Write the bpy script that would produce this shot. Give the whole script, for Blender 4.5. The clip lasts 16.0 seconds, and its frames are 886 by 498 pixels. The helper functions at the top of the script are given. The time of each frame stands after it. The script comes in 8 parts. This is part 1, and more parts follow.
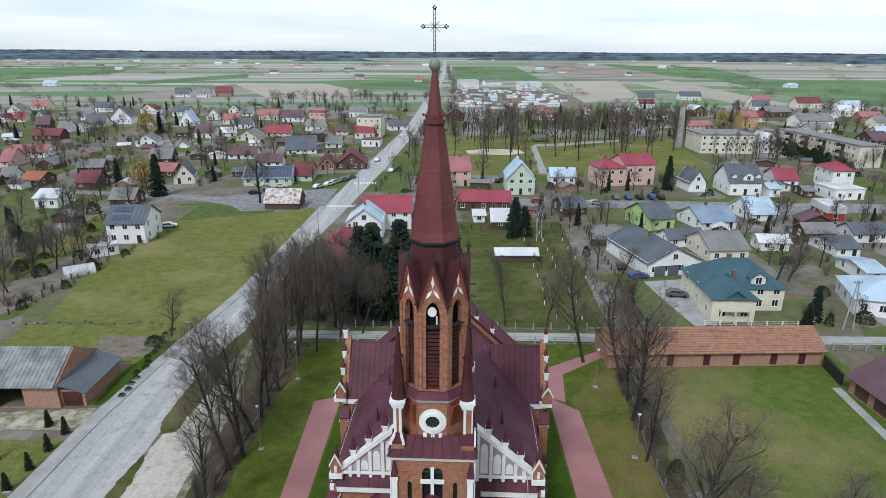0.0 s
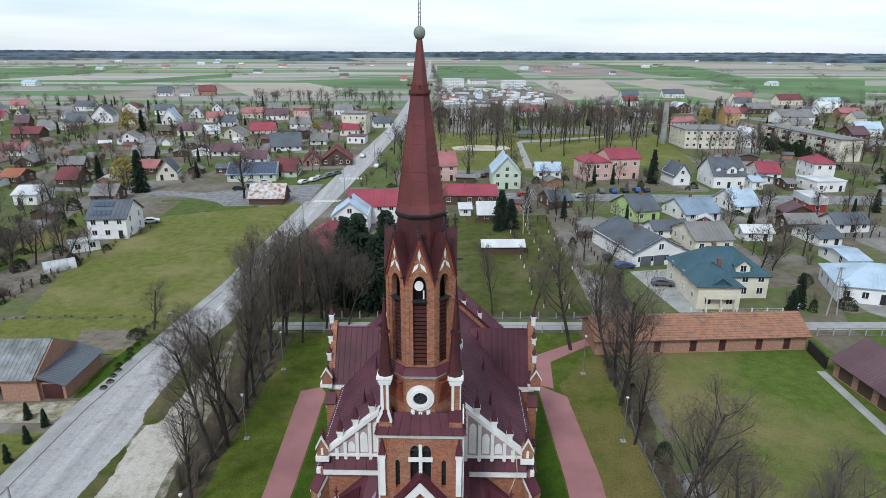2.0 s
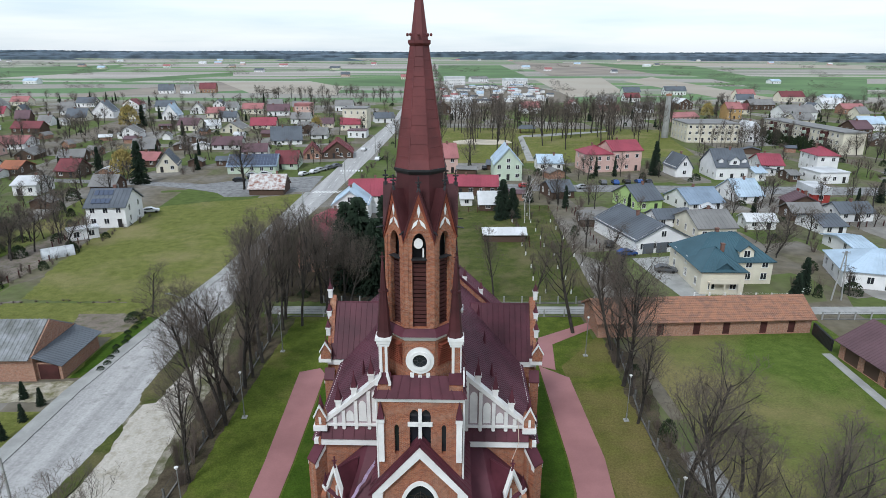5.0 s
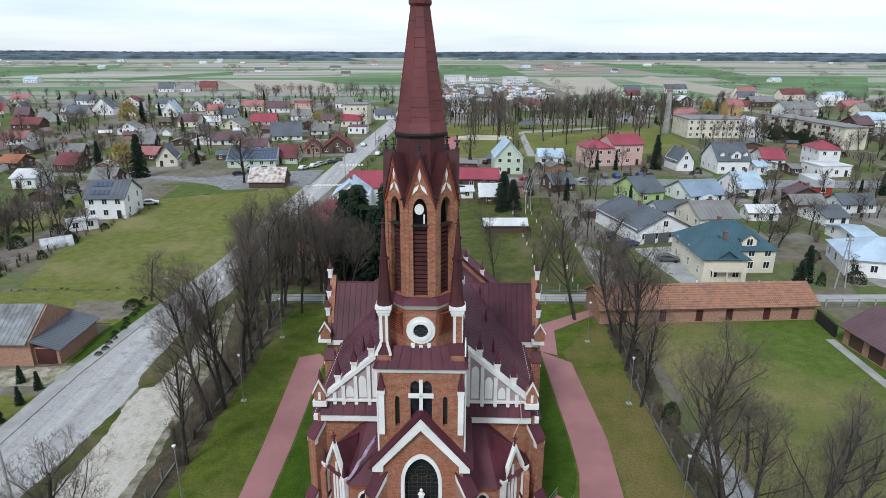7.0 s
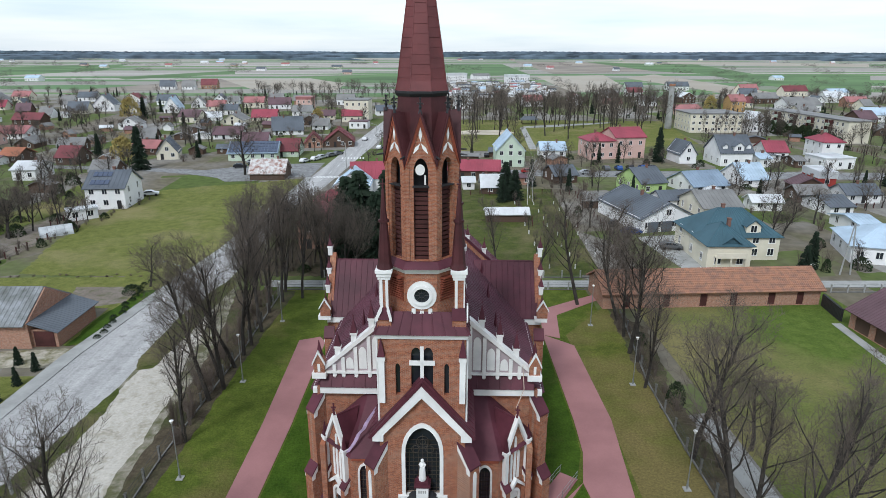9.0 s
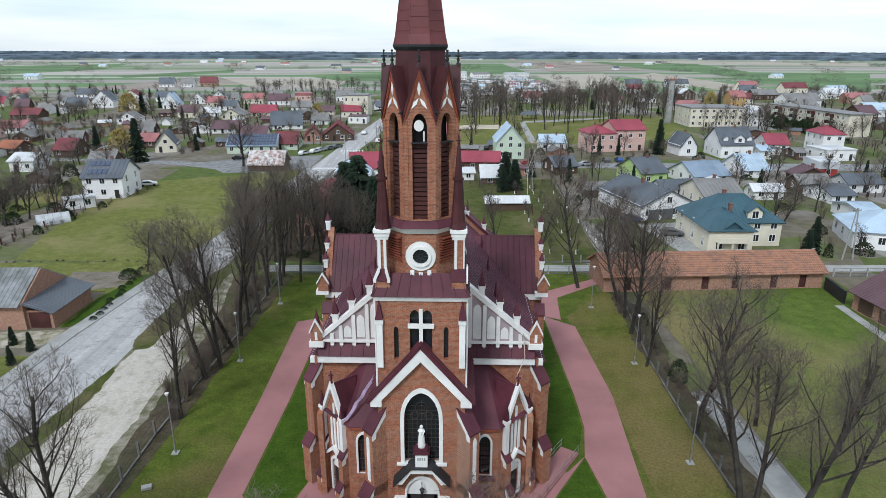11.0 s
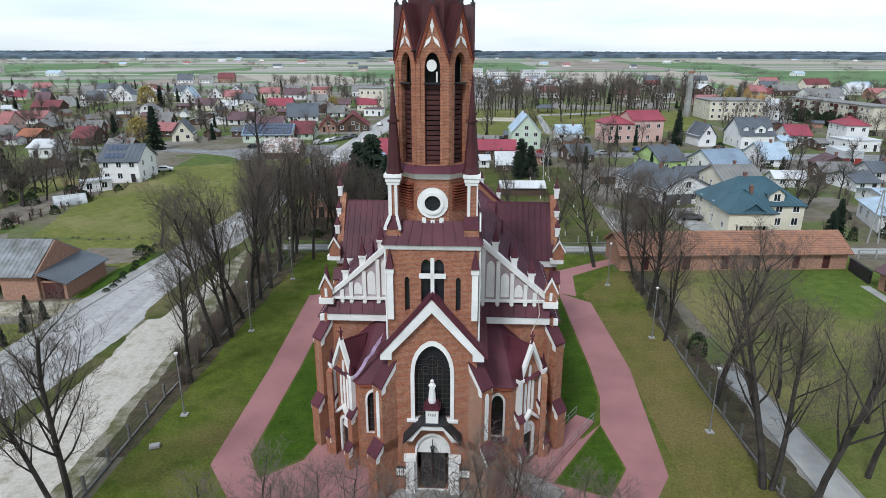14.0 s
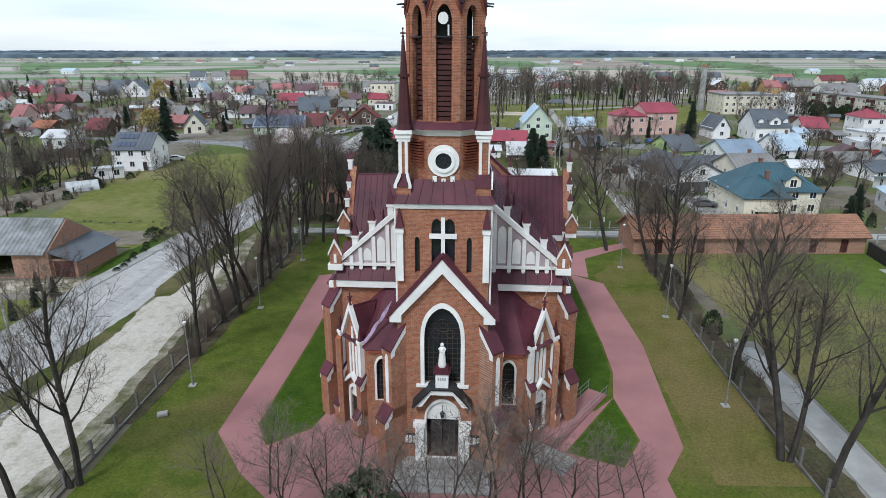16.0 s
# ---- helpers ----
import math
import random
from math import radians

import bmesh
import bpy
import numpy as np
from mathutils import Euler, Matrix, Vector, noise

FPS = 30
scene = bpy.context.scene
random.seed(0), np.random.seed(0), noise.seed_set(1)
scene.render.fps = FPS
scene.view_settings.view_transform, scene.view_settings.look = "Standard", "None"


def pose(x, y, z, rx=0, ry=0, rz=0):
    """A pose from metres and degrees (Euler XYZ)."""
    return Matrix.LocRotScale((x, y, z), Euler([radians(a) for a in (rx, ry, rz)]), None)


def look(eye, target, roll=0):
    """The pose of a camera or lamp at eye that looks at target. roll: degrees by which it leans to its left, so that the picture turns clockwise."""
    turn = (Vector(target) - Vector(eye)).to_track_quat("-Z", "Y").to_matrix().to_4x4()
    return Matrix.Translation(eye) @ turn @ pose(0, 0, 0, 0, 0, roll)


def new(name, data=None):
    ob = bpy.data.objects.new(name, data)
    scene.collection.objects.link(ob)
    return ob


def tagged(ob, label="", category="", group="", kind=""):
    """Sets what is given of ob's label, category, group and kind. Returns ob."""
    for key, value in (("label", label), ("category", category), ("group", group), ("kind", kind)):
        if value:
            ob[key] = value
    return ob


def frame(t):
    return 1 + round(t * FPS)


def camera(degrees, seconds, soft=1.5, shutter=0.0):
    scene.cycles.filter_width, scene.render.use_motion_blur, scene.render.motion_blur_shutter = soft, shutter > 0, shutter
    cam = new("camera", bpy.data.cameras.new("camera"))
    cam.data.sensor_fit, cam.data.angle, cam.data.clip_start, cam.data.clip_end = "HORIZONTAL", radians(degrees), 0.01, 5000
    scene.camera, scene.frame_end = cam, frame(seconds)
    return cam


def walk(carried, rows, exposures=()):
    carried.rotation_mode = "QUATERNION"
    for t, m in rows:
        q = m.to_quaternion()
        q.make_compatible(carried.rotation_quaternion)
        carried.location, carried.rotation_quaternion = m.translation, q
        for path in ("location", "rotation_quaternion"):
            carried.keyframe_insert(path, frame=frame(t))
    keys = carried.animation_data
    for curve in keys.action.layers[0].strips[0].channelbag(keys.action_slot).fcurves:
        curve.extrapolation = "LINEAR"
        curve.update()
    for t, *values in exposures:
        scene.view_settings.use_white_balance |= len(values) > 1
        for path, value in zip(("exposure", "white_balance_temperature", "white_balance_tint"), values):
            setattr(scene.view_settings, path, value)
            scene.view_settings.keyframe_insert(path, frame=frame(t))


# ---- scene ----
cam = camera(71.9, 16.0, 0.85)
METRES, EYE, TILT, LEAN, TURN = 18.5, 45.9, -18.1, -0.25, 0.0
ROWS = [
    (0.0, 0.0, 0.0, 0.0, 0.0, 0.0, -0.0),
    (0.5, 0.0013, 0.0073, -0.0236, 0.01, -0.0, 0.01),
    (1.0, 0.0002, 0.0135, -0.0485, -0.19, 0.01, 0.08),
    (1.5, -0.0008, 0.0193, -0.0711, -0.67, 0.0, 0.26),
    (2.0, -0.0006, 0.0279, -0.0972, -1.27, 0.02, 0.47),
    (2.5, 0.0009, 0.0375, -0.1177, -1.24, 0.02, 0.47),
    (3.0, 0.0028, 0.0464, -0.1422, -1.22, 0.02, 0.48),
    (3.5, 0.0043, 0.0537, -0.1641, -1.19, 0.04, 0.47),
    (4.0, 0.0041, 0.062, -0.1909, -1.18, 0.04, 0.46),
    (6.5, 0.001, 0.1086, -0.3365, -1.12, 0.09, 0.48),
    (7.0, 0.0, 0.1175, -0.3664, -1.12, 0.1, 0.48),
    (7.5, 0.0012, 0.1268, -0.399, -1.12, 0.11, 0.48),
    (8.0, -0.0004, 0.1367, -0.4294, -1.09, 0.11, 0.5),
    (8.5, -0.0012, 0.1489, -0.4638, -1.01, 0.12, 0.48),
    (9.0, 0.0001, 0.1619, -0.496, -0.98, 0.12, 0.49),
    (11.5, 0.0015, 0.2141, -0.6678, -1.02, 0.16, 0.54),
    (12.0, 0.0022, 0.2234, -0.6963, -1.01, 0.16, 0.55),
    (12.5, 0.001, 0.2339, -0.7242, -0.47, 0.17, 0.36),
    (13.0, 0.0011, 0.2442, -0.7523, 0.15, 0.18, 0.15),
    (13.5, 0.0036, 0.2553, -0.7834, 0.39, 0.17, 0.06),
    (14.0, 0.0091, 0.2638, -0.8155, 0.38, 0.17, 0.08),
    (14.5, 0.0098, 0.2712, -0.8511, 0.3, 0.17, 0.14),
    (15.0, 0.0086, 0.2791, -0.8813, 0.42, 0.18, 0.11),
    (15.5, 0.0084, 0.2892, -0.9161, 0.68, 0.16, 0.03),
    (16.0, 0.0073, 0.3026, -0.9511, 1.35, 0.15, -0.18),
]
walk(cam, [(t, pose(0, 0, EYE, TILT, LEAN, TURN) @ pose(METRES * x, METRES * y, METRES * z, 90 + pitch, roll, yaw)) for t, x, y, z, yaw, pitch, roll in ROWS], [(0.0, 0.04, 5930, 8.5), (16.0, 0.12, 5930, 8.5)])

# ---- light ----
SUN_ELEV, SUN_FROM = 48.0, 205.0   # degrees; the bearing the light comes from, clockwise from +y
world = bpy.data.worlds.new("overcast_sky")
scene.world = world
world.use_nodes = True
wn, wl = world.node_tree.nodes, world.node_tree.links
wn.clear()
w_sky = wn.new("ShaderNodeTexSky")
w_sky.sky_type, w_sky.sun_disc = "NISHITA", False
w_sky.sun_elevation, w_sky.sun_rotation = radians(SUN_ELEV), radians(SUN_FROM)
w_geo, w_map, w_noise, w_ramp = wn.new("ShaderNodeTexCoord"), wn.new("ShaderNodeMapping"), wn.new("ShaderNodeTexNoise"), wn.new("ShaderNodeValToRGB")
w_map.inputs["Scale"].default_value = (1.5, 1.5, 14.0)
w_noise.inputs["Scale"].default_value, w_noise.inputs["Detail"].default_value = 2.2, 6.0
w_ramp.color_ramp.elements[0].position, w_ramp.color_ramp.elements[0].color = 0.34, (0.68, 0.75, 0.80, 1)
w_ramp.color_ramp.elements[1].position, w_ramp.color_ramp.elements[1].color = 0.60, (0.90, 0.91, 0.91, 1)
w_cloud, w_bg, w_add, w_out = wn.new("ShaderNodeBackground"), wn.new("ShaderNodeBackground"), wn.new("ShaderNodeAddShader"), wn.new("ShaderNodeOutputWorld")
wl.new(w_geo.outputs["Generated"], w_map.inputs["Vector"])
wl.new(w_map.outputs["Vector"], w_noise.inputs["Vector"])
wl.new(w_noise.outputs["Fac"], w_ramp.inputs["Fac"])
wl.new(w_ramp.outputs["Color"], w_cloud.inputs["Color"])
wl.new(w_sky.outputs["Color"], w_bg.inputs["Color"])
w_cloud.inputs["Strength"].default_value = 0.79
w_bg.inputs["Strength"].default_value = 0.05
wl.new(w_cloud.outputs[0], w_add.inputs[0])
wl.new(w_bg.outputs[0], w_add.inputs[1])
wl.new(w_add.outputs[0], w_out.inputs["Surface"])
sun = new("sun", bpy.data.lights.new("sun", "SUN"))
sun.data.energy, sun.data.angle, sun.data.color = 2.1, radians(11), (1.0, 0.98, 0.95)
az = radians(SUN_FROM)
sun.matrix_world = look((200 * math.sin(az) * math.cos(radians(SUN_ELEV)), 200 * math.cos(az) * math.cos(radians(SUN_ELEV)), 200 * math.sin(radians(SUN_ELEV))), (0, 0, 0))


# ---- materials ----
def mat(name, color, rough=0.8, var=0.18, scale=3.0, fine=40.0, bump=0.15, metal=0.0, spread=0.0, stain=None, spec=0.3):
    """Two scales of tone, fine relief, and a spread of tone from piece to piece."""
    m = bpy.data.materials.new(name)
    m.use_nodes = True
    n, l = m.node_tree.nodes, m.node_tree.links
    b = n["Principled BSDF"]
    b.inputs["Roughness"].default_value, b.inputs["Metallic"].default_value = rough, metal
    b.inputs["Specular IOR Level"].default_value = spec
    tc = n.new("ShaderNodeTexCoord")
    big, small = n.new("ShaderNodeTexNoise"), n.new("ShaderNodeTexNoise")
    for t, s in ((big, scale), (small, fine)):
        t.inputs["Scale"].default_value, t.inputs["Detail"].default_value = s / 10, 5.0
        l.new(tc.outputs["Object"], t.inputs["Vector"])
    mix = n.new("ShaderNodeMix")
    mix.data_type = "RGBA"
    other = stain or tuple(max(0.0, c * (1 - 2.2 * var)) for c in color)
    mix.inputs["A"].default_value, mix.inputs["B"].default_value = (*color, 1), (*other, 1)
    ramp = n.new("ShaderNodeValToRGB")
    ramp.color_ramp.elements[0].position, ramp.color_ramp.elements[1].position = 0.38, 0.68
    l.new(big.outputs["Fac"], ramp.inputs["Fac"])
    l.new(ramp.outputs["Color"], mix.inputs["Factor"])
    hsv = n.new("ShaderNodeHueSaturation")
    val = n.new("ShaderNodeMath")
    val.operation = "MULTIPLY_ADD"
    val.inputs[1].default_value, val.inputs[2].default_value = var * 1.6, 1 - var * 0.8
    l.new(small.outputs["Fac"], val.inputs[0])
    top = val
    if spread:
        info, add = n.new("ShaderNodeObjectInfo"), n.new("ShaderNodeMath")
        add.operation = "MULTIPLY_ADD"
        add.inputs[1].default_value = spread
        l.new(info.outputs["Random"], add.inputs[0])
        l.new(val.outputs[0], add.inputs[2])
        top = add
    l.new(top.outputs[0], hsv.inputs["Value"])
    l.new(mix.outputs["Result"], hsv.inputs["Color"])
    l.new(hsv.outputs["Color"], b.inputs["Base Color"])
    if bump:
        bp = n.new("ShaderNodeBump")
        bp.inputs["Strength"].default_value, bp.inputs["Distance"].default_value = bump, 0.02
        l.new(small.outputs["Fac"], bp.inputs["Height"])
        l.new(bp.outputs["Normal"], b.inputs["Normal"])
    return m


def brick_mat(name, c1, c2, mortar, patch):
    """Brick courses laid on the dominant face direction, with pale worn patches."""
    m = bpy.data.materials.new(name)
    m.use_nodes = True
    n, l = m.node_tree.nodes, m.node_tree.links
    b = n["Principled BSDF"]
    b.inputs["Roughness"].default_value = 0.88
    b.inputs["Specular IOR Level"].default_value = 0.2
    tc, sep, nsep, geo = n.new("ShaderNodeTexCoord"), n.new("ShaderNodeSeparateXYZ"), n.new("ShaderNodeSeparateXYZ"), n.new("ShaderNodeTexCoord")
    l.new(tc.outputs["Object"], sep.inputs[0])
    add = n.new("ShaderNodeMath")
    add.operation = "ADD"
    l.new(sep.outputs["X"], add.inputs[0])
    l.new(sep.outputs["Y"], add.inputs[1])
    com = n.new("ShaderNodeCombineXYZ")
    l.new(add.outputs[0], com.inputs["X"])
    l.new(sep.outputs["Z"], com.inputs["Y"])
    br = n.new("ShaderNodeTexBrick")
    br.inputs["Color1"].default_value, br.inputs["Color2"].default_value, br.inputs["Mortar"].default_value = (*c1, 1), (*c2, 1), (*mortar, 1)
    br.inputs["Scale"].default_value = 1.0
    br.inputs["Brick Width"].default_value, br.inputs["Row Height"].default_value = 0.27, 0.085
    br.inputs["Mortar Size"].default_value, br.inputs["Bias"].default_value = 0.008, -0.1
    l.new(com.outputs[0], br.inputs["Vector"])
    big, mid = n.new("ShaderNodeTexNoise"), n.new("ShaderNodeTexNoise")
    for t, s in ((big, 0.45), (mid, 3.2)):
        t.inputs["Scale"].default_value, t.inputs["Detail"].default_value, t.inputs["Roughness"].default_value = s, 9.0, 0.72
        l.new(tc.outputs["Object"], t.inputs["Vector"])
    r1, r2 = n.new("ShaderNodeValToRGB"), n.new("ShaderNodeValToRGB")
    r1.color_ramp.elements[0].position, r1.color_ramp.elements[1].position = 0.55, 0.80
    r2.color_ramp.elements[0].position, r2.color_ramp.elements[1].position = 0.3, 0.75
    r2.color_ramp.elements[0].color, r2.color_ramp.elements[1].color = (0.58, 0.58, 0.58, 1), (1.28, 1.28, 1.28, 1)
    l.new(big.outputs["Fac"], r1.inputs["Fac"])
    l.new(mid.outputs["Fac"], r2.inputs["Fac"])
    mx, ml = n.new("ShaderNodeMix"), n.new("ShaderNodeMix")
    mx.data_type = ml.data_type = "RGBA"
    ml.blend_type = "MULTIPLY"
    mx.inputs["B"].default_value = (*patch, 1)
    ml.inputs["Factor"].default_value = 0.9
    l.new(r1.outputs["Color"], mx.inputs["Factor"])
    l.new(br.outputs["Color"], mx.inputs["A"])
    l.new(mx.outputs["Result"], ml.inputs["A"])
    l.new(r2.outputs["Color"], ml.inputs["B"])
    l.new(ml.outputs["Result"], b.inputs["Base Color"])
    bp = n.new("ShaderNodeBump")
    bp.inputs["Strength"].default_value, bp.inputs["Distance"].default_value = 0.4, 0.01
    l.new(br.outputs["Fac"], bp.inputs["Height"])
    bp.invert = True
    l.new(bp.outputs["Normal"], b.inputs["Normal"])
    return m


def grass_mat(name, green, deep, dry, patch=0.09, dryness=0.5):
    """Uneven turf: wide dry patches, tussocks and fine blades, with relief."""
    m = bpy.data.materials.new(name)
    m.use_nodes = True
    n, l = m.node_tree.nodes, m.node_tree.links
    b = n["Principled BSDF"]
    b.inputs["Roughness"].default_value, b.inputs["Specular IOR Level"].default_value = 0.95, 0.1
    tc = n.new("ShaderNodeTexCoord")

    def tone(scale, detail, lo, hi, rough=0.6):
        t, r = n.new("ShaderNodeTexNoise"), n.new("ShaderNodeMapRange")
        t.inputs["Scale"].default_value, t.inputs["Detail"].default_value, t.inputs["Roughness"].default_value = scale, detail, rough
        r.inputs["From Min"].default_value, r.inputs["From Max"].default_value = lo, hi
        l.new(tc.outputs["Object"], t.inputs["Vector"])
        l.new(t.outputs["Fac"], r.inputs["Value"])
        return r

    wide, tuft, blade = tone(patch, 7, 0.66 - 0.3 * dryness, 0.86 - 0.3 * dryness), tone(0.55, 6, 0.36, 0.66, 0.7), tone(4.5, 4, 0.3, 0.7, 0.75)
    m1, m2 = n.new("ShaderNodeMix"), n.new("ShaderNodeMix")
    m1.data_type = m2.data_type = "RGBA"
    m1.inputs["A"].default_value, m1.inputs["B"].default_value = (*deep, 1), (*green, 1)
    m2.inputs["B"].default_value = (*dry, 1)
    half = n.new("ShaderNodeMath")
    half.operation = "MULTIPLY"
    half.inputs[1].default_value = 0.8
    l.new(wide.outputs["Result"], half.inputs[0])
    l.new(tuft.outputs["Result"], m1.inputs["Factor"])
    l.new(half.outputs[0], m2.inputs["Factor"])
    l.new(m1.outputs["Result"], m2.inputs["A"])
    hsv, val = n.new("ShaderNodeHueSaturation"), n.new("ShaderNodeMath")
    val.operation = "MULTIPLY_ADD"
    val.inputs[1].default_value, val.inputs[2].default_value = 0.62, 0.69
    l.new(blade.outputs["Result"], val.inputs[0])
    l.new(val.outputs[0], hsv.inputs["Value"])
    l.new(m2.outputs["Result"], hsv.inputs["Color"])
    l.new(hsv.outputs["Color"], b.inputs["Base Color"])
    bp = n.new("ShaderNodeBump")
    bp.inputs["Strength"].default_value, bp.inputs["Distance"].default_value = 0.6, 0.06
    l.new(blade.outputs["Result"], bp.inputs["Height"])
    l.new(bp.outputs["Normal"], b.inputs["Normal"])
    return m


def worn_mat(name, pale, mid, dark, along=0.05, across=0.8, weed=0.7):
    """A driven surface: long streaks the way the wheels go, gravelly grain and weedy or oily stains."""
    m = bpy.data.materials.new(name)
    m.use_nodes = True
    n, l = m.node_tree.nodes, m.node_tree.links
    b = n["Principled BSDF"]
    b.inputs["Roughness"].default_value, b.inputs["Specular IOR Level"].default_value = 0.92, 0.15
    tc, mp = n.new("ShaderNodeTexCoord"), n.new("ShaderNodeMapping")
    mp.inputs["Rotation"].default_value[2] = radians(3)
    mp.inputs["Scale"].default_value = (across, along, 1)
    l.new(tc.outputs["Object"], mp.inputs["Vector"])

    def tone(vector, scale, detail, lo, hi):
        t, r = n.new("ShaderNodeTexNoise"), n.new("ShaderNodeMapRange")
        t.inputs["Scale"].default_value, t.inputs["Detail"].default_value, t.inputs["Roughness"].default_value = scale, detail, 0.65
        r.inputs["From Min"].default_value, r.inputs["From Max"].default_value = lo, hi
        l.new(vector, t.inputs["Vector"])
        l.new(t.outputs["Fac"], r.inputs["Value"])
        return r

    streak, stain, grain = tone(mp.outputs["Vector"], 1.0, 6, 0.35, 0.65), tone(tc.outputs["Object"], 0.6, 10, weed - 0.2, weed), tone(tc.outputs["Object"], 3.5, 6, 0.28, 0.72)
    m1, m2 = n.new("ShaderNodeMix"), n.new("ShaderNodeMix")
    m1.data_type = m2.data_type = "RGBA"
    m1.inputs["A"].default_value, m1.inputs["B"].default_value, m2.inputs["B"].default_value = (*mid, 1), (*pale, 1), (*dark, 1)
    l.new(streak.outputs["Result"], m1.inputs["Factor"])
    l.new(stain.outputs["Result"], m2.inputs["Factor"])
    l.new(m1.outputs["Result"], m2.inputs["A"])
    hsv, val = n.new("ShaderNodeHueSaturation"), n.new("ShaderNodeMath")
    val.operation = "MULTIPLY_ADD"
    val.inputs[1].default_value, val.inputs[2].default_value = 0.34, 0.83
    l.new(grain.outputs["Result"], val.inputs[0])
    l.new(val.outputs[0], hsv.inputs["Value"])
    l.new(m2.outputs["Result"], hsv.inputs["Color"])
    l.new(hsv.outputs["Color"], b.inputs["Base Color"])
    bp = n.new("ShaderNodeBump")
    bp.inputs["Strength"].default_value, bp.inputs["Distance"].default_value = 0.35, 0.04
    l.new(grain.outputs["Result"], bp.inputs["Height"])
    l.new(bp.outputs["Normal"], b.inputs["Normal"])
    return m


BRICK = brick_mat("red_brick", (0.375, 0.140, 0.072), (0.245, 0.086, 0.052), (0.34, 0.25, 0.19), (0.46, 0.30, 0.18))
BRICK_TRIM = mat("red_moulded_brick", (0.27, 0.072, 0.040), 0.8, 0.2, 6, 60)
OLD_BRICK = brick_mat("old_orange_brick", (0.40, 0.21, 0.14), (0.32, 0.16, 0.105), (0.38, 0.3, 0.24), (0.45, 0.3, 0.2))
WHITE = mat("white_plaster", (0.78, 0.77, 0.74), 0.85, 0.08, 6, 50, 0.1)
GABLE = mat("pale_violet_plaster", (0.42, 0.345, 0.355), 0.85, 0.12, 5, 40)
ROOF = mat("wine_sheet_metal", (0.100, 0.028, 0.040), 0.55, 0.2, 4, 30, 0.08, 0.0, 0, None, 0.22)
TILES = mat("wine_metal_tiles", (0.105, 0.036, 0.052), 0.5, 0.2, 4, 30, 0.08, 0.0, 0, None, 0.3)
TOWER_METAL = mat("dark_red_sheet_metal", (0.078, 0.024, 0.026), 0.55, 0.2, 5, 25, 0.06, 0.0, 0, None, 0.25)
SPIRE = mat("red_sheet_metal", (0.145, 0.035, 0.034), 0.55, 0.16, 5, 25, 0.05, 0.0, 0, None, 0.4)
LOUVRE = mat("dark_red_wood", (0.075, 0.025, 0.022), 0.7, 0.2, 6, 50)
# near-black that stands for the shade inside the belfry
INTERIOR_SHADE = mat("painted_interior_shade", (0.012, 0.012, 0.014), 0.6, 0.1, 3, 20)
GLASS = mat("dark_window_glass", (0.02, 0.024, 0.03), 0.08, 0.1, 3, 20, 0, 0, 0, None, 0.6)
GRILLE = mat("rusty_grille_iron", (0.060, 0.048, 0.036), 0.6, 0.2, 8, 40)
IRON = mat("dark_iron", (0.03, 0.03, 0.032), 0.5, 0.15, 5, 40)
STEEL = mat("grey_steel", (0.33, 0.34, 0.34), 0.45, 0.12, 5, 40, 0.05, 0.6)
COPPER = mat("grey_green_metal", (0.20, 0.21, 0.18), 0.5, 0.15, 8, 40)
STONE = mat("grey_stone", (0.36, 0.35, 0.33), 0.8, 0.15, 6, 60)
WEATHERED = mat("weathered_grey_sheet", (0.25, 0.26, 0.265), 0.85, 0.3, 6, 30, 0.2, 0, 0, (0.12, 0.125, 0.115))
DULL_CONCRETE = mat("dull_concrete", (0.17, 0.165, 0.15), 0.9, 0.2, 5, 40)
CONCRETE = mat("concrete", (0.34, 0.34, 0.32), 0.85, 0.12, 4, 40)
ASPHALT = worn_mat("worn_asphalt", (0.43, 0.42, 0.405), (0.31, 0.305, 0.295), (0.24, 0.235, 0.225), 0.012, 0.55, 0.72)
PAINT = mat("road_paint", (0.7, 0.7, 0.68), 0.8, 0.1, 5, 50)
TRACK = worn_mat("trodden_verge", (0.49, 0.458, 0.40), (0.40, 0.37, 0.315), (0.28, 0.255, 0.19), 0.12, 0.6, 0.70)
MOTTLE = worn_mat("mottled_verge_dirt", (0.32, 0.295, 0.24), (0.20, 0.18, 0.135), (0.10, 0.10, 0.048), 0.25, 0.6, 0.60)
DIRT = worn_mat("pale_trodden_dirt", (0.44, 0.40, 0.33), (0.31, 0.28, 0.22), (0.15, 0.14, 0.07), 0.5, 0.08, 0.62)
PALE_TWIG = mat("pale_brown_twigs", (0.165, 0.130, 0.108), 0.95, 0.2, 5, 40, 0)
TARMAC = worn_mat("grey_tarmac", (0.27, 0.27, 0.265), (0.19, 0.19, 0.19), (0.13, 0.13, 0.125), 0.3, 0.06, 0.66)
PAVER = mat("rose_paving", (0.33, 0.16, 0.155), 0.85, 0.1, 2, 70)
LAWN = grass_mat("spring_lawn", (0.100, 0.126, 0.020), (0.056, 0.079, 0.011), (0.158, 0.124, 0.048), 0.085, 0.54)
DRY_LAWN = grass_mat("dry_lawn", (0.112, 0.124, 0.023), (0.066, 0.080, 0.014), (0.165, 0.126, 0.052), 0.07, 0.85)
LUSH = grass_mat("lush_lawn", (0.056, 0.100, 0.010), (0.032, 0.064, 0.006), (0.090, 0.105, 0.022), 0.2, 0.35)
MEADOW = grass_mat("dry_meadow", (0.165, 0.172, 0.048), (0.098, 0.112, 0.026), (0.225, 0.195, 0.092), 0.06, 0.58)
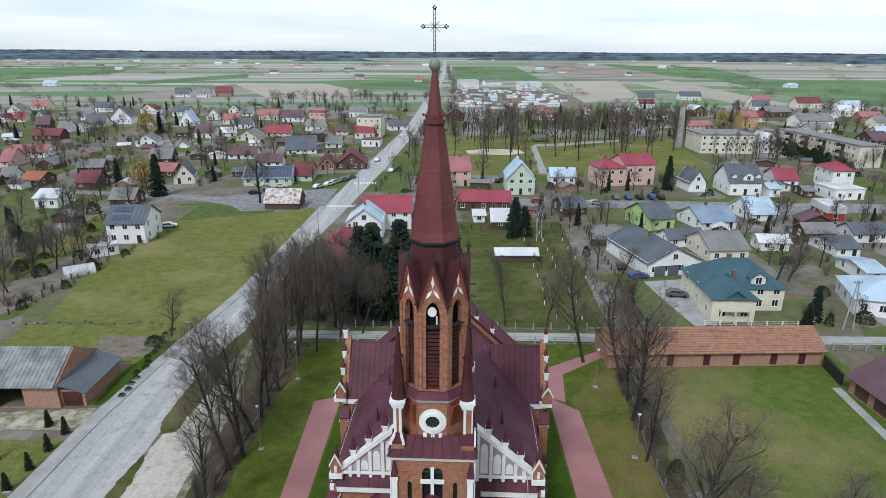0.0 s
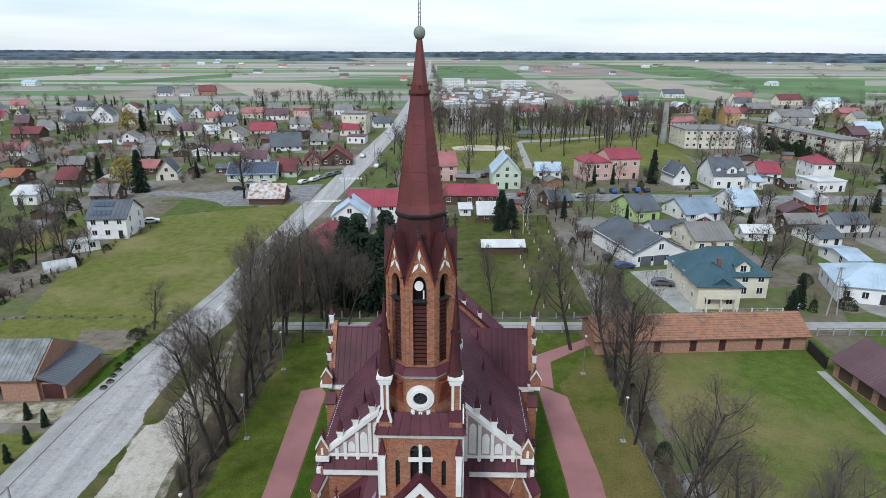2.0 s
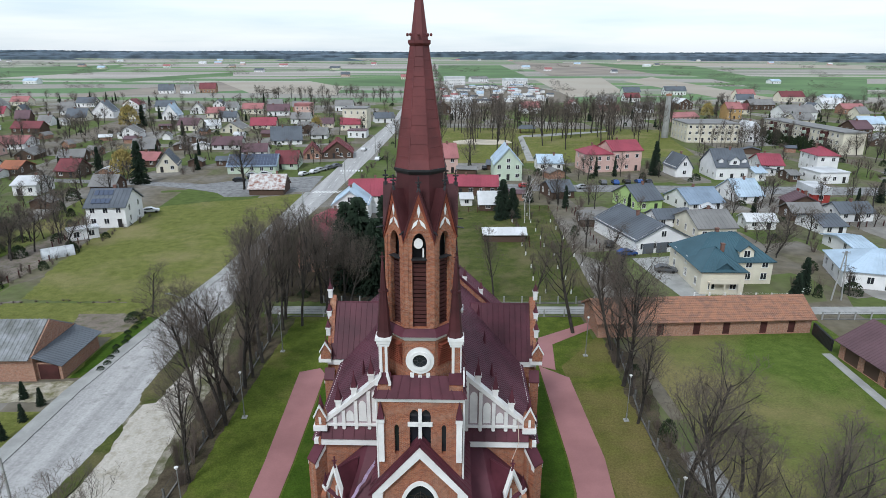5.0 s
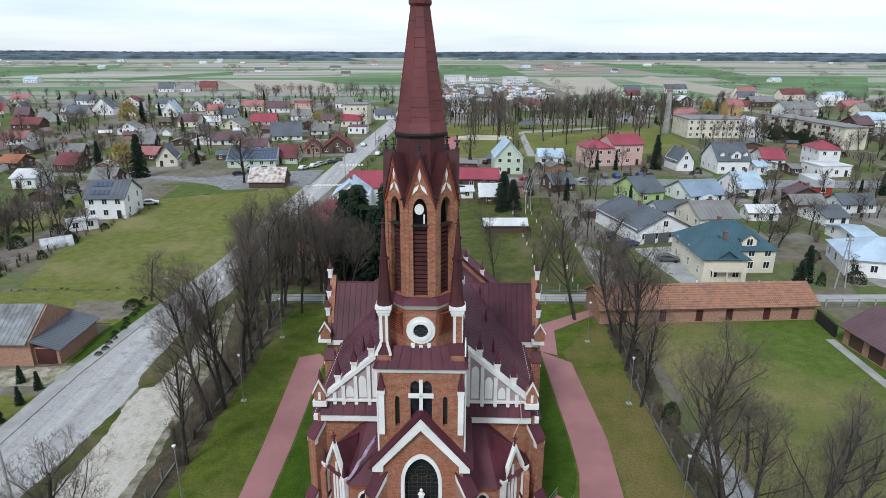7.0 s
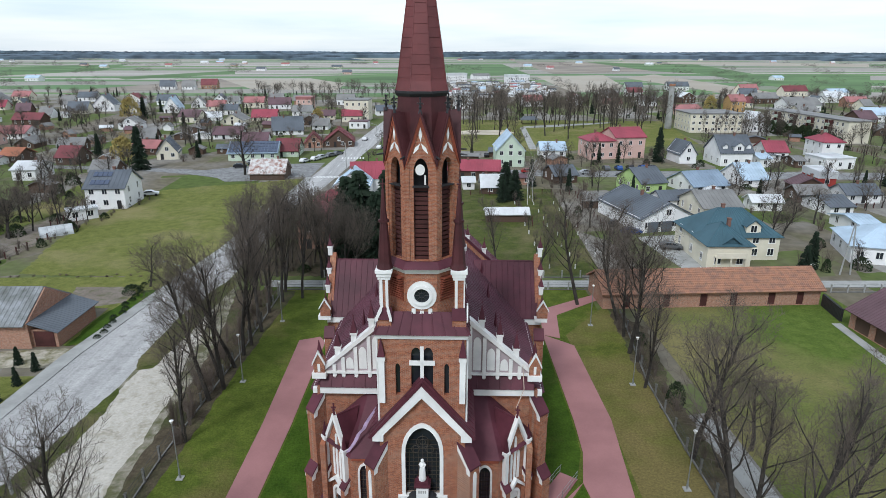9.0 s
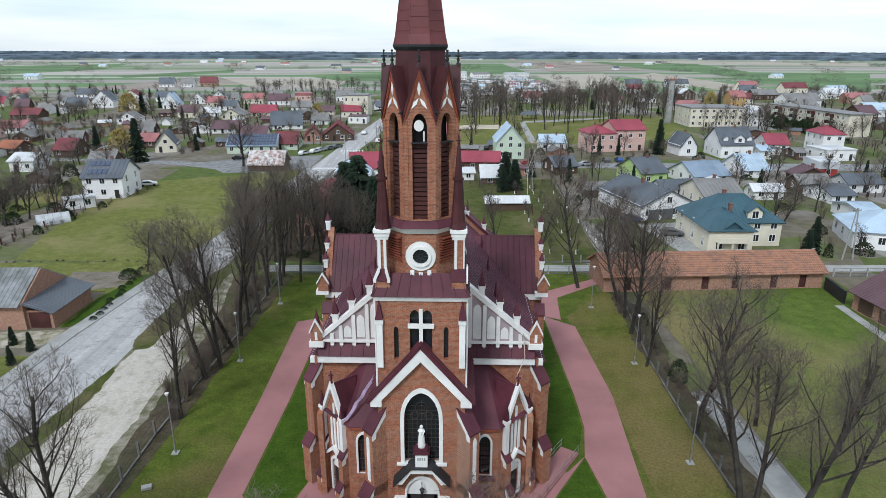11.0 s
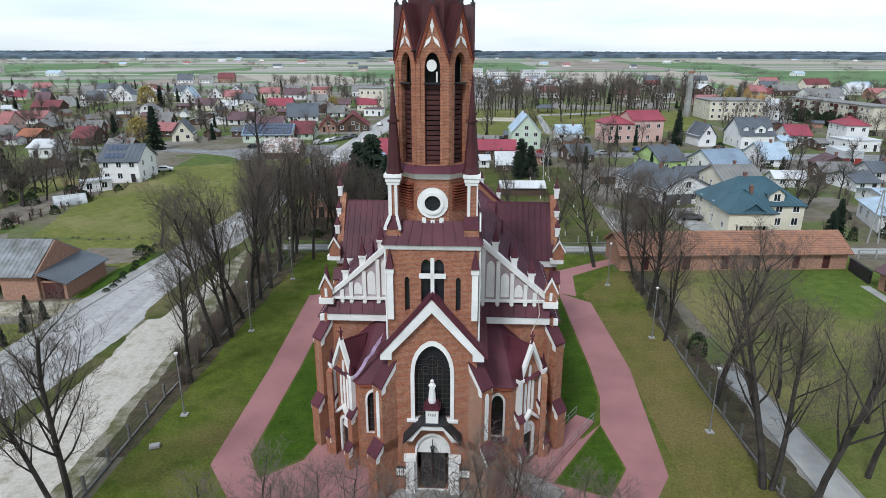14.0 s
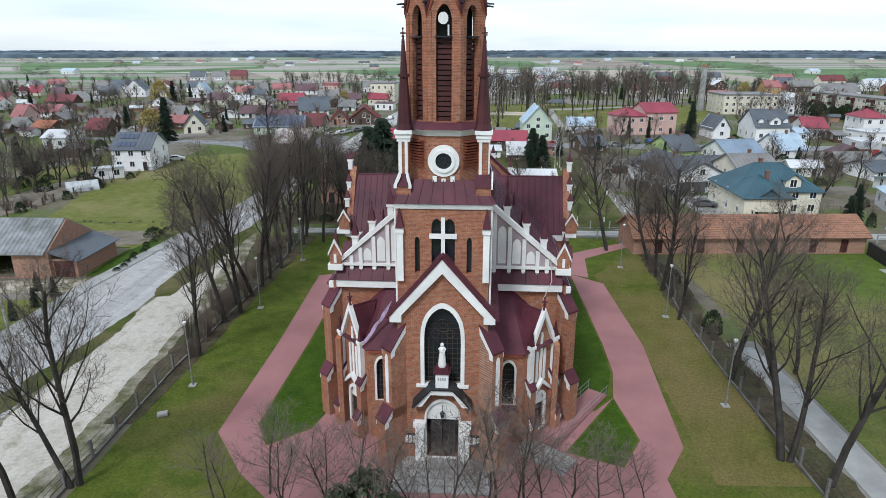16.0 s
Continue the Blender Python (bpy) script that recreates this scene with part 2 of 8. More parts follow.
YARD = grass_mat("bright_yard_grass", (0.105, 0.142, 0.028), (0.066, 0.100, 0.017), (0.200, 0.165, 0.075), 0.045, 0.86)
ORCHARD = grass_mat("rough_orchard_grass", (0.088, 0.100, 0.026), (0.045, 0.058, 0.014), (0.140, 0.118, 0.060), 0.12, 0.6)
LITTER = grass_mat("leaf_litter", (0.105, 0.085, 0.055), (0.052, 0.042, 0.028), (0.052, 0.068, 0.020), 0.15, 0.6)
SOIL = worn_mat("grey_brown_soil", (0.21, 0.18, 0.15), (0.15, 0.125, 0.10), (0.10, 0.10, 0.05), 0.25, 0.25, 0.68)
CROP = mat("green_winter_crop", (0.115, 0.195, 0.075), 0.95, 0.2, 0.08, 4, 0.2)
STUBBLE = mat("pale_stubble", (0.36, 0.325, 0.265), 0.95, 0.2, 0.08, 4, 0.2, 0, 0, (0.30, 0.26, 0.205))
PLOUGH = mat("ploughed_soil", (0.285, 0.245, 0.20), 0.95, 0.2, 0.08, 4, 0.2)
# the pale blue of distance haze is mixed into this base colour
HAZED_WOODS = mat("haze_blue_woods", (0.125, 0.165, 0.205), 1.0, 0.3, 0.12, 3, 0)
SAND = mat("pale_sand", (0.52, 0.46, 0.36), 0.95, 0.15, 1, 20)
BARK = mat("grey_brown_bark", (0.052, 0.045, 0.038), 0.95, 0.3, 10, 60)
TWIG = mat("brown_twigs", (0.125, 0.102, 0.082), 0.95, 0.2, 5, 40, 0)
NEEDLE = mat("dark_green_needles", (0.017, 0.031, 0.016), 0.9, 0.3, 8, 40)
WILLOW = mat("yellow_willow_twigs", (0.38, 0.30, 0.10), 0.9, 0.2, 6, 40, 0)
HEDGE = mat("evergreen_leaves", (0.030, 0.050, 0.018), 0.9, 0.3, 8, 60)
TYRE = mat("black_rubber", (0.02, 0.02, 0.02), 0.8, 0.1, 5, 40)
DOOR = mat("dark_wooden_door", (0.03, 0.028, 0.028), 0.6, 0.15, 5, 50)

WALLS = {k: mat("render_" + k, c, 0.88, 0.07, 3, 40) for k, c in dict(
    white=(0.78, 0.77, 0.75), cream=(0.68, 0.63, 0.50), mint=(0.52, 0.60, 0.47), pink=(0.62, 0.42, 0.36), lime=(0.42, 0.56, 0.22),
    ochre=(0.45, 0.29, 0.12), red=(0.33, 0.05, 0.04), brown=(0.095, 0.060, 0.042), brick=(0.34, 0.16, 0.10)).items()}
ROOFS = {k: mat("roofing_" + k, c, 0.6, 0.14, 2, 25) for k, c in dict(
    slate=(0.105, 0.118, 0.135), grey=(0.205, 0.20, 0.19), pale=(0.60, 0.61, 0.61), orange=(0.34, 0.13, 0.07), maroon=(0.17, 0.045, 0.05),
    rose=(0.34, 0.14, 0.135), crimson=(0.29, 0.055, 0.078), plum=(0.13, 0.075, 0.085), sky=(0.42, 0.52, 0.61), bluegrey=(0.22, 0.28, 0.35),
    teal=(0.05, 0.105, 0.13)).items()}
ROOFS["rusty"] = mat("roofing_rusty", (0.56, 0.55, 0.53), 0.8, 0.1, 9, 40, 0.1, 0, 0, (0.23, 0.10, 0.07))
ROOFS["solar"] = ROOFS["bluegrey"]
ROOFS["tile"] = mat("orange_roof_tiles", (0.36, 0.185, 0.115), 0.85, 0.3, 12, 60, 0.3, 0, 0, (0.23, 0.135, 0.10))
SOLAR = mat("solar_glass", (0.055, 0.072, 0.115), 0.22, 0.05, 3, 20, 0, 0, 0, None, 0.6)


# ---- mesh helpers ----
def box(bm, x0, x1, y0, y1, z0, z1, m=None):
    vs = [bm.verts.new((x, y, z)) for x in (x0, x1) for y in (y0, y1) for z in (z0, z1)]
    for f in ((0, 1, 3, 2), (4, 6, 7, 5), (0, 4, 5, 1), (2, 3, 7, 6), (0, 2, 6, 4), (1, 5, 7, 3)):
        bm.faces.new([vs[i] for i in f])
    if m:
        for v in vs:
            v.co = m @ v.co
    return vs


def prism(bm, outline, depth, m):
    """An outline in x, z, drawn back along y by depth, then placed by m."""
    a = [bm.verts.new(m @ Vector((x, 0, z))) for x, z in outline]
    b = [bm.verts.new(m @ Vector((x, depth, z))) for x, z in outline]
    n = len(outline)
    bm.faces.new(a)
    bm.faces.new(b[::-1])
    for i in range(n):
        bm.faces.new((a[i], b[i], b[(i + 1) % n], a[(i + 1) % n]))


def panel(bm, outline, holes, depth, m):
    """A wall of that outline in x, z with openings through it, drawn back along y."""
    loops = [outline, *holes]
    tmp = bmesh.new()
    edges = []
    for loop in loops:
        vs = [tmp.verts.new((x, 0, z)) for x, z in loop]
        edges += [tmp.edges.new((vs[i], vs[(i + 1) % len(vs)])) for i in range(len(vs))]
    bmesh.ops.triangle_fill(tmp, use_beauty=True, use_dissolve=False, edges=edges)
    tmp.verts.index_update()
    for y, flip in ((0.0, False), (depth, True)):
        vs = [bm.verts.new(m @ Vector((v.co.x, y, v.co.z))) for v in tmp.verts]
        for f in tmp.faces:
            ids = [v.index for v in f.verts]
            bm.faces.new([vs[i] for i in (ids[::-1] if flip else ids)])
        if not flip:
            front = vs
    k = 0
    for loop in loops:
        n = len(loop)
        for i in range(n):
            j = (i + 1) % n
            bm.faces.new((front[k + i], front[k + j], vs[k + j], vs[k + i]))
        k += n
    tmp.free()


def lancet(cx, half, z0, spring, top, n=7):
    """A pointed arch outline in x, z."""
    right = [(cx + half * math.cos(a) ** 1.15, spring + (top - spring) * math.sin(a) ** 0.85) for a in (math.pi / 2 * i / n for i in range(n))]
    left = [(2 * cx - x, z) for x, z in right[::-1]]
    return [(cx - half, z0), (cx + half, z0), *right, (cx, top), *left]


def arch_frame(bm, cx, half, z0, spring, top, width, depth, m, sill=False):
    panel(bm, lancet(cx, half + width, z0, spring, top + width * 1.3), [lancet(cx, half, z0 + 0.02, spring, top)], depth, m)
    if sill:
        prism(bm, [(cx - half - width, z0 - width), (cx + half + width, z0 - width), (cx + half + width, z0), (cx - half - width, z0)], depth, m)


def frustum(bm, n, cx, cy, z0, r0, z1, r1, turn=0.0, cap=True):
    a = [bm.verts.new((cx + r0 * math.cos(turn + 2 * math.pi * i / n), cy + r0 * math.sin(turn + 2 * math.pi * i / n), z0)) for i in range(n)]
    if r1 < 1e-4:
        t = bm.verts.new((cx, cy, z1))
        for i in range(n):
            bm.faces.new((a[i], a[(i + 1) % n], t))
        if cap:
            bm.faces.new(a[::-1])
        return
    b = [bm.verts.new((cx + r1 * math.cos(turn + 2 * math.pi * i / n), cy + r1 * math.sin(turn + 2 * math.pi * i / n), z1)) for i in range(n)]
    for i in range(n):
        bm.faces.new((a[i], a[(i + 1) % n], b[(i + 1) % n], b[i]))
    if cap:
        bm.faces.new(a[::-1])
        bm.faces.new(b)


def tube(bm, p, q, r0, r1, n=5):
    p, q = Vector(p), Vector(q)
    rot = (q - p).to_track_quat("Z", "Y").to_matrix()
    a, b = [], []
    for i in range(n):
        d = Vector((math.cos(2 * math.pi * i / n), math.sin(2 * math.pi * i / n), 0))
        a.append(bm.verts.new(p + rot @ (d * r0)))
        b.append(bm.verts.new(q + rot @ (d * r1)))
    for i in range(n):
        bm.faces.new((a[i], a[(i + 1) % n], b[(i + 1) % n], b[i]))
    bm.faces.new(a[::-1])
    bm.faces.new(b)


def ball(bm, c, r, u=10, v=7, sz=1.0):
    bmesh.ops.create_uvsphere(bm, u_segments=u, v_segments=v, radius=r, matrix=Matrix.Translation(c) @ Matrix.Diagonal((1, 1, sz, 1)))


def mesh_of(name, bm, material):
    bmesh.ops.recalc_face_normals(bm, faces=bm.faces)
    me = bpy.data.meshes.new(name)
    bm.to_mesh(me)
    bm.free()
    me.materials.append(material)
    return me


def part(name, bm, material, parent=None, label="", m=None):
    ob = new(name, mesh_of(name, bm, material) if isinstance(bm, bmesh.types.BMesh) else bm)
    ob.parent = parent
    if m is not None:
        ob.matrix_basis = m
    if label:
        ob["label"] = label
    return ob


def thing(name, m, label, category, group=""):
    ob = new(name)
    ob.matrix_basis = m
    return tagged(ob, label, category, group)


I4 = Matrix.Identity(4)


def flat(name, pts, z, material, label, category="", thick=0.05, ragged=0.0):
    """A sheet of ground: corners in x, y at height z, with an edge down; ragged: how far its outline wanders."""
    if ragged:
        rng, loop = random.Random(len(pts) * 31 + int(abs(pts[0][0]))), []
        for (x0, y0), (x1, y1) in zip(pts, pts[1:] + pts[:1]):
            length = math.hypot(x1 - x0, y1 - y0)
            n, ph = max(1, int(length / 0.5)), rng.uniform(0, 60)
            nx, ny = -(y1 - y0) / length, (x1 - x0) / length
            for i in range(n):
                s = length * i / n
                o = ragged * (2.4 * noise.noise(Vector((s * 0.22, ph, 0))) + 1.5 * noise.noise(Vector((s * 0.9, ph, 5))) + rng.uniform(-0.5, 0.5)) * (1 if 0 < i < n - 1 else 0)
                loop.append((x0 + (x1 - x0) * i / n + nx * o, y0 + (y1 - y0) * i / n + ny * o))
        pts = loop
    bm = bmesh.new()
    a = [bm.verts.new((x, y, z)) for x, y in pts]
    b = [bm.verts.new((x, y, z - thick)) for x, y in pts]
    n = len(pts)
    bm.faces.new(a)
    for i in range(n):
        bm.faces.new((a[i], a[(i + 1) % n], b[(i + 1) % n], b[i]))
    bmesh.ops.triangulate(bm, faces=[f for f in bm.faces if len(f.verts) > 4])
    ob = part(name, bm, material)
    return tagged(ob, label, category or name, "", "structure")


# ---- ground ----
def field_mat():
    m = bpy.data.materials.new("farmland")
    m.use_nodes = True
    n, l = m.node_tree.nodes, m.node_tree.links
    b = n["Principled BSDF"]
    b.inputs["Roughness"].default_value, b.inputs["Specular IOR Level"].default_value = 0.95, 0.1
    tc, mp, vo, rp = n.new("ShaderNodeTexCoord"), n.new("ShaderNodeMapping"), n.new("ShaderNodeTexVoronoi"), n.new("ShaderNodeValToRGB")
    mp.inputs["Rotation"].default_value[2] = radians(14)
    mp.inputs["Scale"].default_value = (1 / 520, 1 / 70, 1)
    l.new(tc.outputs["Object"], mp.inputs["Vector"])
    l.new(mp.outputs["Vector"], vo.inputs["Vector"])
    vo.inputs["Scale"].default_value, vo.inputs["Randomness"].default_value = 1.0, 0.85
    sep = n.new("ShaderNodeSeparateColor")
    l.new(vo.outputs["Color"], sep.inputs["Color"])
    l.new(sep.outputs["Red"], rp.inputs["Fac"])
    el = rp.color_ramp.elements
    rp.color_ramp.interpolation = "CONSTANT"
    # field tones paled and shifted to blue, painting in the haze of distance
    el[0].position, el[0].color = 0.0, (0.33, 0.305, 0.275, 1)
    el[1].position, el[1].color = 0.22, (0.13, 0.215, 0.10, 1)
    for p, c in ((0.40, (0.22, 0.235, 0.175)), (0.55, (0.40, 0.37, 0.33)), (0.70, (0.15, 0.235, 0.10)), (0.84, (0.29, 0.27, 0.24))):
        e = el.new(p)
        e.color = (*c, 1)
    no, n2, mx, rr = n.new("ShaderNodeTexNoise"), n.new("ShaderNodeTexNoise"), n.new("ShaderNodeMix"), n.new("ShaderNodeValToRGB")
    no.inputs["Scale"].default_value, no.inputs["Detail"].default_value = 0.06, 9.0
    n2.inputs["Scale"].default_value, n2.inputs["Detail"].default_value = 0.5, 8.0
    l.new(tc.outputs["Object"], no.inputs["Vector"])
    l.new(tc.outputs["Object"], n2.inputs["Vector"])
    # grass and worn yards within the settlement, ploughland beyond it
    grass = n.new("ShaderNodeValToRGB")
    grass.color_ramp.elements[0].position, grass.color_ramp.elements[0].color = 0.30, (0.085, 0.115, 0.030, 1)
    grass.color_ramp.elements[1].position, grass.color_ramp.elements[1].color = 0.78, (0.27, 0.26, 0.24, 1)
    for p, c in ((0.42, (0.110, 0.128, 0.050)), (0.54, (0.140, 0.122, 0.085)), (0.62, (0.175, 0.158, 0.13))):
        e = grass.color_ramp.elements.new(p)
        e.color = (*c, 1)
    plot, pm, psep, pmix = n.new("ShaderNodeTexVoronoi"), n.new("ShaderNodeMapping"), n.new("ShaderNodeSeparateColor"), n.new("ShaderNodeMix")
    pm.inputs["Rotation"].default_value[2] = radians(-6)
    pm.inputs["Scale"].default_value = (1 / 16, 1 / 30, 1)
    plot.inputs["Scale"].default_value, plot.inputs["Randomness"].default_value = 1.0, 0.7
    plot.distance = "CHEBYCHEV"
    l.new(tc.outputs["Object"], pm.inputs["Vector"])
    l.new(pm.outputs["Vector"], plot.inputs["Vector"])
    l.new(plot.outputs["Color"], psep.inputs["Color"])
    pmix.inputs["Factor"].default_value = 0.45
    l.new(no.outputs["Fac"], pmix.inputs["A"])
    l.new(psep.outputs["Red"], pmix.inputs["B"])
    l.new(pmix.outputs["Result"], grass.inputs["Fac"])
    sx = n.new("ShaderNodeSeparateXYZ")
    l.new(tc.outputs["Object"], sx.inputs[0])
    mr = n.new("ShaderNodeMapRange")
    mr.inputs["From Min"].default_value, mr.inputs["From Max"].default_value = 480, 560
    l.new(sx.outputs["Y"], mr.inputs["Value"])
    mx.data_type = "RGBA"
    l.new(mr.outputs["Result"], mx.inputs["Factor"])
    l.new(grass.outputs["Color"], mx.inputs["A"])
    l.new(rp.outputs["Color"], mx.inputs["B"])
    mu = n.new("ShaderNodeHueSaturation")
    ma = n.new("ShaderNodeMath")
    ma.operation = "MULTIPLY_ADD"
    ma.inputs[1].default_value, ma.inputs[2].default_value = 0.9, 0.5
    l.new(n2.outputs["Fac"], ma.inputs[0])
    l.new(ma.outputs[0], mu.inputs["Value"])
    l.new(mx.outputs["Result"], mu.inputs["Color"])
    l.new(mu.outputs["Color"], b.inputs["Base Color"])
    return m


FIELD = field_mat()
bm = bmesh.new()
vs = [bm.verts.new(p) for p in ((-4900, -900, 0), (4900, -900, 0), (4900, 4900, 0), (-4900, 4900, 0))]
bm.faces.new(vs)
tagged(part("ground", bm, FIELD), "flat farmland with green and ploughed fields", "ground", "", "structure")

flat("churchyard_lawn", [(-25, 20), (24, 20), (24.5, 91), (-24, 91)], 0.03, LAWN, "mown green churchyard lawn", "lawn", 0.03)
flat("lawn_strip", [(17.6, 34), (24, 34), (24.2, 49), (24.8, 62), (26, 84), (18, 74), (18.3, 54)], 0.036, DRY_LAWN, "drier yellowed grass along the fence", "lawn", 0.03)
flat("meadow", [(-70.3, 99), (-46.6, 96.5), (-41.1, 98.5), (-39.4, 111.6), (-37.2, 160), (-36.9, 180), (-43, 178.8), (-51.8, 173.3), (-62.2, 169.9), (-71.8, 165.5), (-75.6, 159.7), (-76.2, 146.7), (-77, 135.5), (-74.3, 115.8)], 0.03, MEADOW, "open grass meadow beside the road", "meadow", 0.03, 0.35)
flat("yard_lawn", [(30, 25), (62, 25), (62, 92), (30, 88)], 0.03, YARD, "fenced grass yard", "lawn", 0.03)
flat("garden_lawn", [(-18, 97), (29, 97), (33, 165), (-12, 165)], 0.03, ORCHARD, "grassy garden with young fruit trees", "lawn", 0.03)
flat("inner_lawn", [(-13.7, 71.5), (-14.1, 54.1), (-14.8, 40.5), (-13.5, 37.9), (-10.8, 40.1), (-9.3, 44), (-8.6, 58), (-10, 71.5)], 0.042, LUSH, "lush dark green grass beside the church", "lawn", 0.03)
flat("inner_lawn", [(13.0, 45.4), (14.1, 49), (14.4, 54.2), (14.7, 73), (11.5, 73), (9.5, 60), (9.2, 45.4)], 0.042, LUSH, "lush dark green grass beside the church", "lawn", 0.03)
flat("inner_lawn", [(8.4, 37.3), (11.9, 35.9), (13.7, 38.8), (13.2, 44.2)], 0.066, LUSH, "lush grass patch among the paving", "lawn", 0.03)
flat("leaf_litter", [(-31.5, 97), (-6, 97), (-5, 112), (-12, 122), (-30, 124)], 0.036, LITTER, "dark leaf litter under the trees", "leaf litter", 0.03, 0.4)
flat("leaf_litter", [(-27.0, 40), (-24.6, 40), (-22.8, 70), (-21.5, 90.5), (-31, 91), (-28, 74)], 0.05, LITTER, "dark leaf litter under the trees", "leaf litter", 0.03, 0.12)
flat("leaf_litter", [(24.0, 30), (26.8, 30), (26.8, 60), (29.5, 76), (26, 84), (24.5, 62)], 0.046, LITTER, "dark leaf litter along the fence", "leaf litter", 0.03, 0.2)
flat("road", [(-45.5, 10), (-35.2, 10), (-35.4, 69), (-33.6, 96), (-33.0, 140), (-29.5, 172), (-23.4, 243), (-13.5, 384), (-2, 865), (6, 1300), (16, 3000), (6, 3000), (-2, 1300), (-10.6, 865), (-22.3, 384), (-32.4, 243), (-36.1, 182), (-39.2, 112), (-42, 91), (-44.3, 69)], 0.06, ASPHALT, "worn grey asphalt main road", "road")
flat("side_street", [(-27, 92.2), (62, 90.6), (140, 90.0), (140, 92.8), (62, 93.6), (-27, 95.2)], 0.07, CONCRETE, "pale paved street behind the churchyard", "street")
flat("cross_road", [(-20, 185), (25.7, 183.5), (131, 176), (260, 166), (260, 175), (140, 187), (27, 193), (-27, 194)], 0.065, TARMAC, "asphalt cross road", "road")
flat("square_road", [(-36.5, 183), (-43, 181.5), (-53, 176.5), (-60, 176), (-64, 181.5), (-72, 186), (-84, 191), (-130, 199), (-130, 203.5), (-84, 196.5), (-72, 194), (-60, 202), (-36, 207)], 0.065, TARMAC, "asphalt square by the shop", "road")
flat("verge_dirt", [(-35.0, 20), (-28.4, 20), (-28.2, 45), (-28.6, 60), (-29.8, 66), (-31.3, 78), (-32.8, 90), (-34.2, 92), (-34.9, 72)], 0.054, TRACK, "bare trodden dirt verge with tyre tracks", "verge", 0.03, 0.16)
flat("verge_edge", [(-35.6, 20), (-25.9, 20), (-25.8, 60), (-26.5, 66), (-29, 80), (-31.3, 93), (-34.6, 93), (-35.4, 72)], 0.044, MOTTLE, "mottled brown dirt and dead grass beside the track", "verge", 0.03, 0.2)
flat("alley", [(27, 20), (29.6, 20), (29.6, 48), (29.0, 54), (27.2, 54.5)], 0.05, CONCRETE, "narrow concrete alley beside the fence", "alley")
flat("farm_track", [(-46, 66), (-46, 71), (-75, 69), (-75, 66.5)], 0.05, DIRT, "dirt farm drive", "track", 0.03, 0.2)
# rose paving round the church
flat("paving_west", [(-17.4, 73), (-14.8, 74), (-13.9, 72.4), (-14.3, 54.1), (-15.0, 40.3), (-13.6, 37.5), (-10.7, 39.7), (-10.7, 36.5), (-10.9, 31), (-14.5, 34.5), (-17.7, 39.1), (-17.3, 54)], 0.06, PAVER, "rose concrete paving beside the church", "paving", 0.03)
flat("paving_front", [(-10.9, 31), (-10.7, 39.7), (-10.0, 42), (9.0, 42), (11.4, 42.6), (13.3, 44.6), (8.1, 37.2), (11.9, 35.6), (14.5, 31)], 0.062, PAVER, "rose concrete paving before the church", "paving", 0.03)
flat("paving_east", [(11.9, 35.6), (13.9, 38.8), (13.3, 44.6), (14.3, 48.9), (14.6, 54.2), (14.9, 74.1), (18.4, 70.9), (18.5, 54.2), (16.8, 38), (14.5, 34.5), (14.5, 31)], 0.06, PAVER, "rose concrete paving beside the church", "paving", 0.03)
flat("paving_link", [(14.9, 74.1), (15.6, 80.7), (16.2, 82.6), (27.4, 89.4), (26.8, 87), (18, 80.5), (17.0, 73)], 0.058, PAVER, "rose paved path to the gate", "paving", 0.03)


# ---- the church ----
church = thing("church", pose(-0.66, 36.0, 0, 0, 0, -2.5), "red-brick neo-Gothic church with wine metal roofs and a tall spire", "church")
TY = 3.5                                   # the tower's axis
OCT = 2.3                                  # apothem of the belfry


def face_at(cx, cy, apothem, k, n=8):
    """The pose of face k of an n-gon: x along the face, y inwards."""
    a = 2 * math.pi * k / n
    return Matrix.Translation((cx, cy, 0)) @ Matrix.Rotation(a, 4, "Z") @ Matrix.Translation((0, -apothem, 0))


def church_wall(name, outline, holes, depth, m, mt=None):
    bm = bmesh.new()
    panel(bm, outline, holes, depth, m)
    return part(name, bm, mt or BRICK, church)


def slab(bm, pts, thick=0.14):
    """A roof slope as a sheet with thickness below it."""
    pts = [Vector(p) for p in pts]
    n = (pts[1] - pts[0]).cross(pts[2] - pts[0]).normalized()
    a, b = [bm.verts.new(p) for p in pts], [bm.verts.new(p - n * thick) for p in pts]
    bm.faces.new(a)
    bm.faces.new(b[::-1])
    for i in range(len(pts)):
        j = (i + 1) % len(pts)
        bm.faces.new((a[i], b[i], b[j], a[j]))


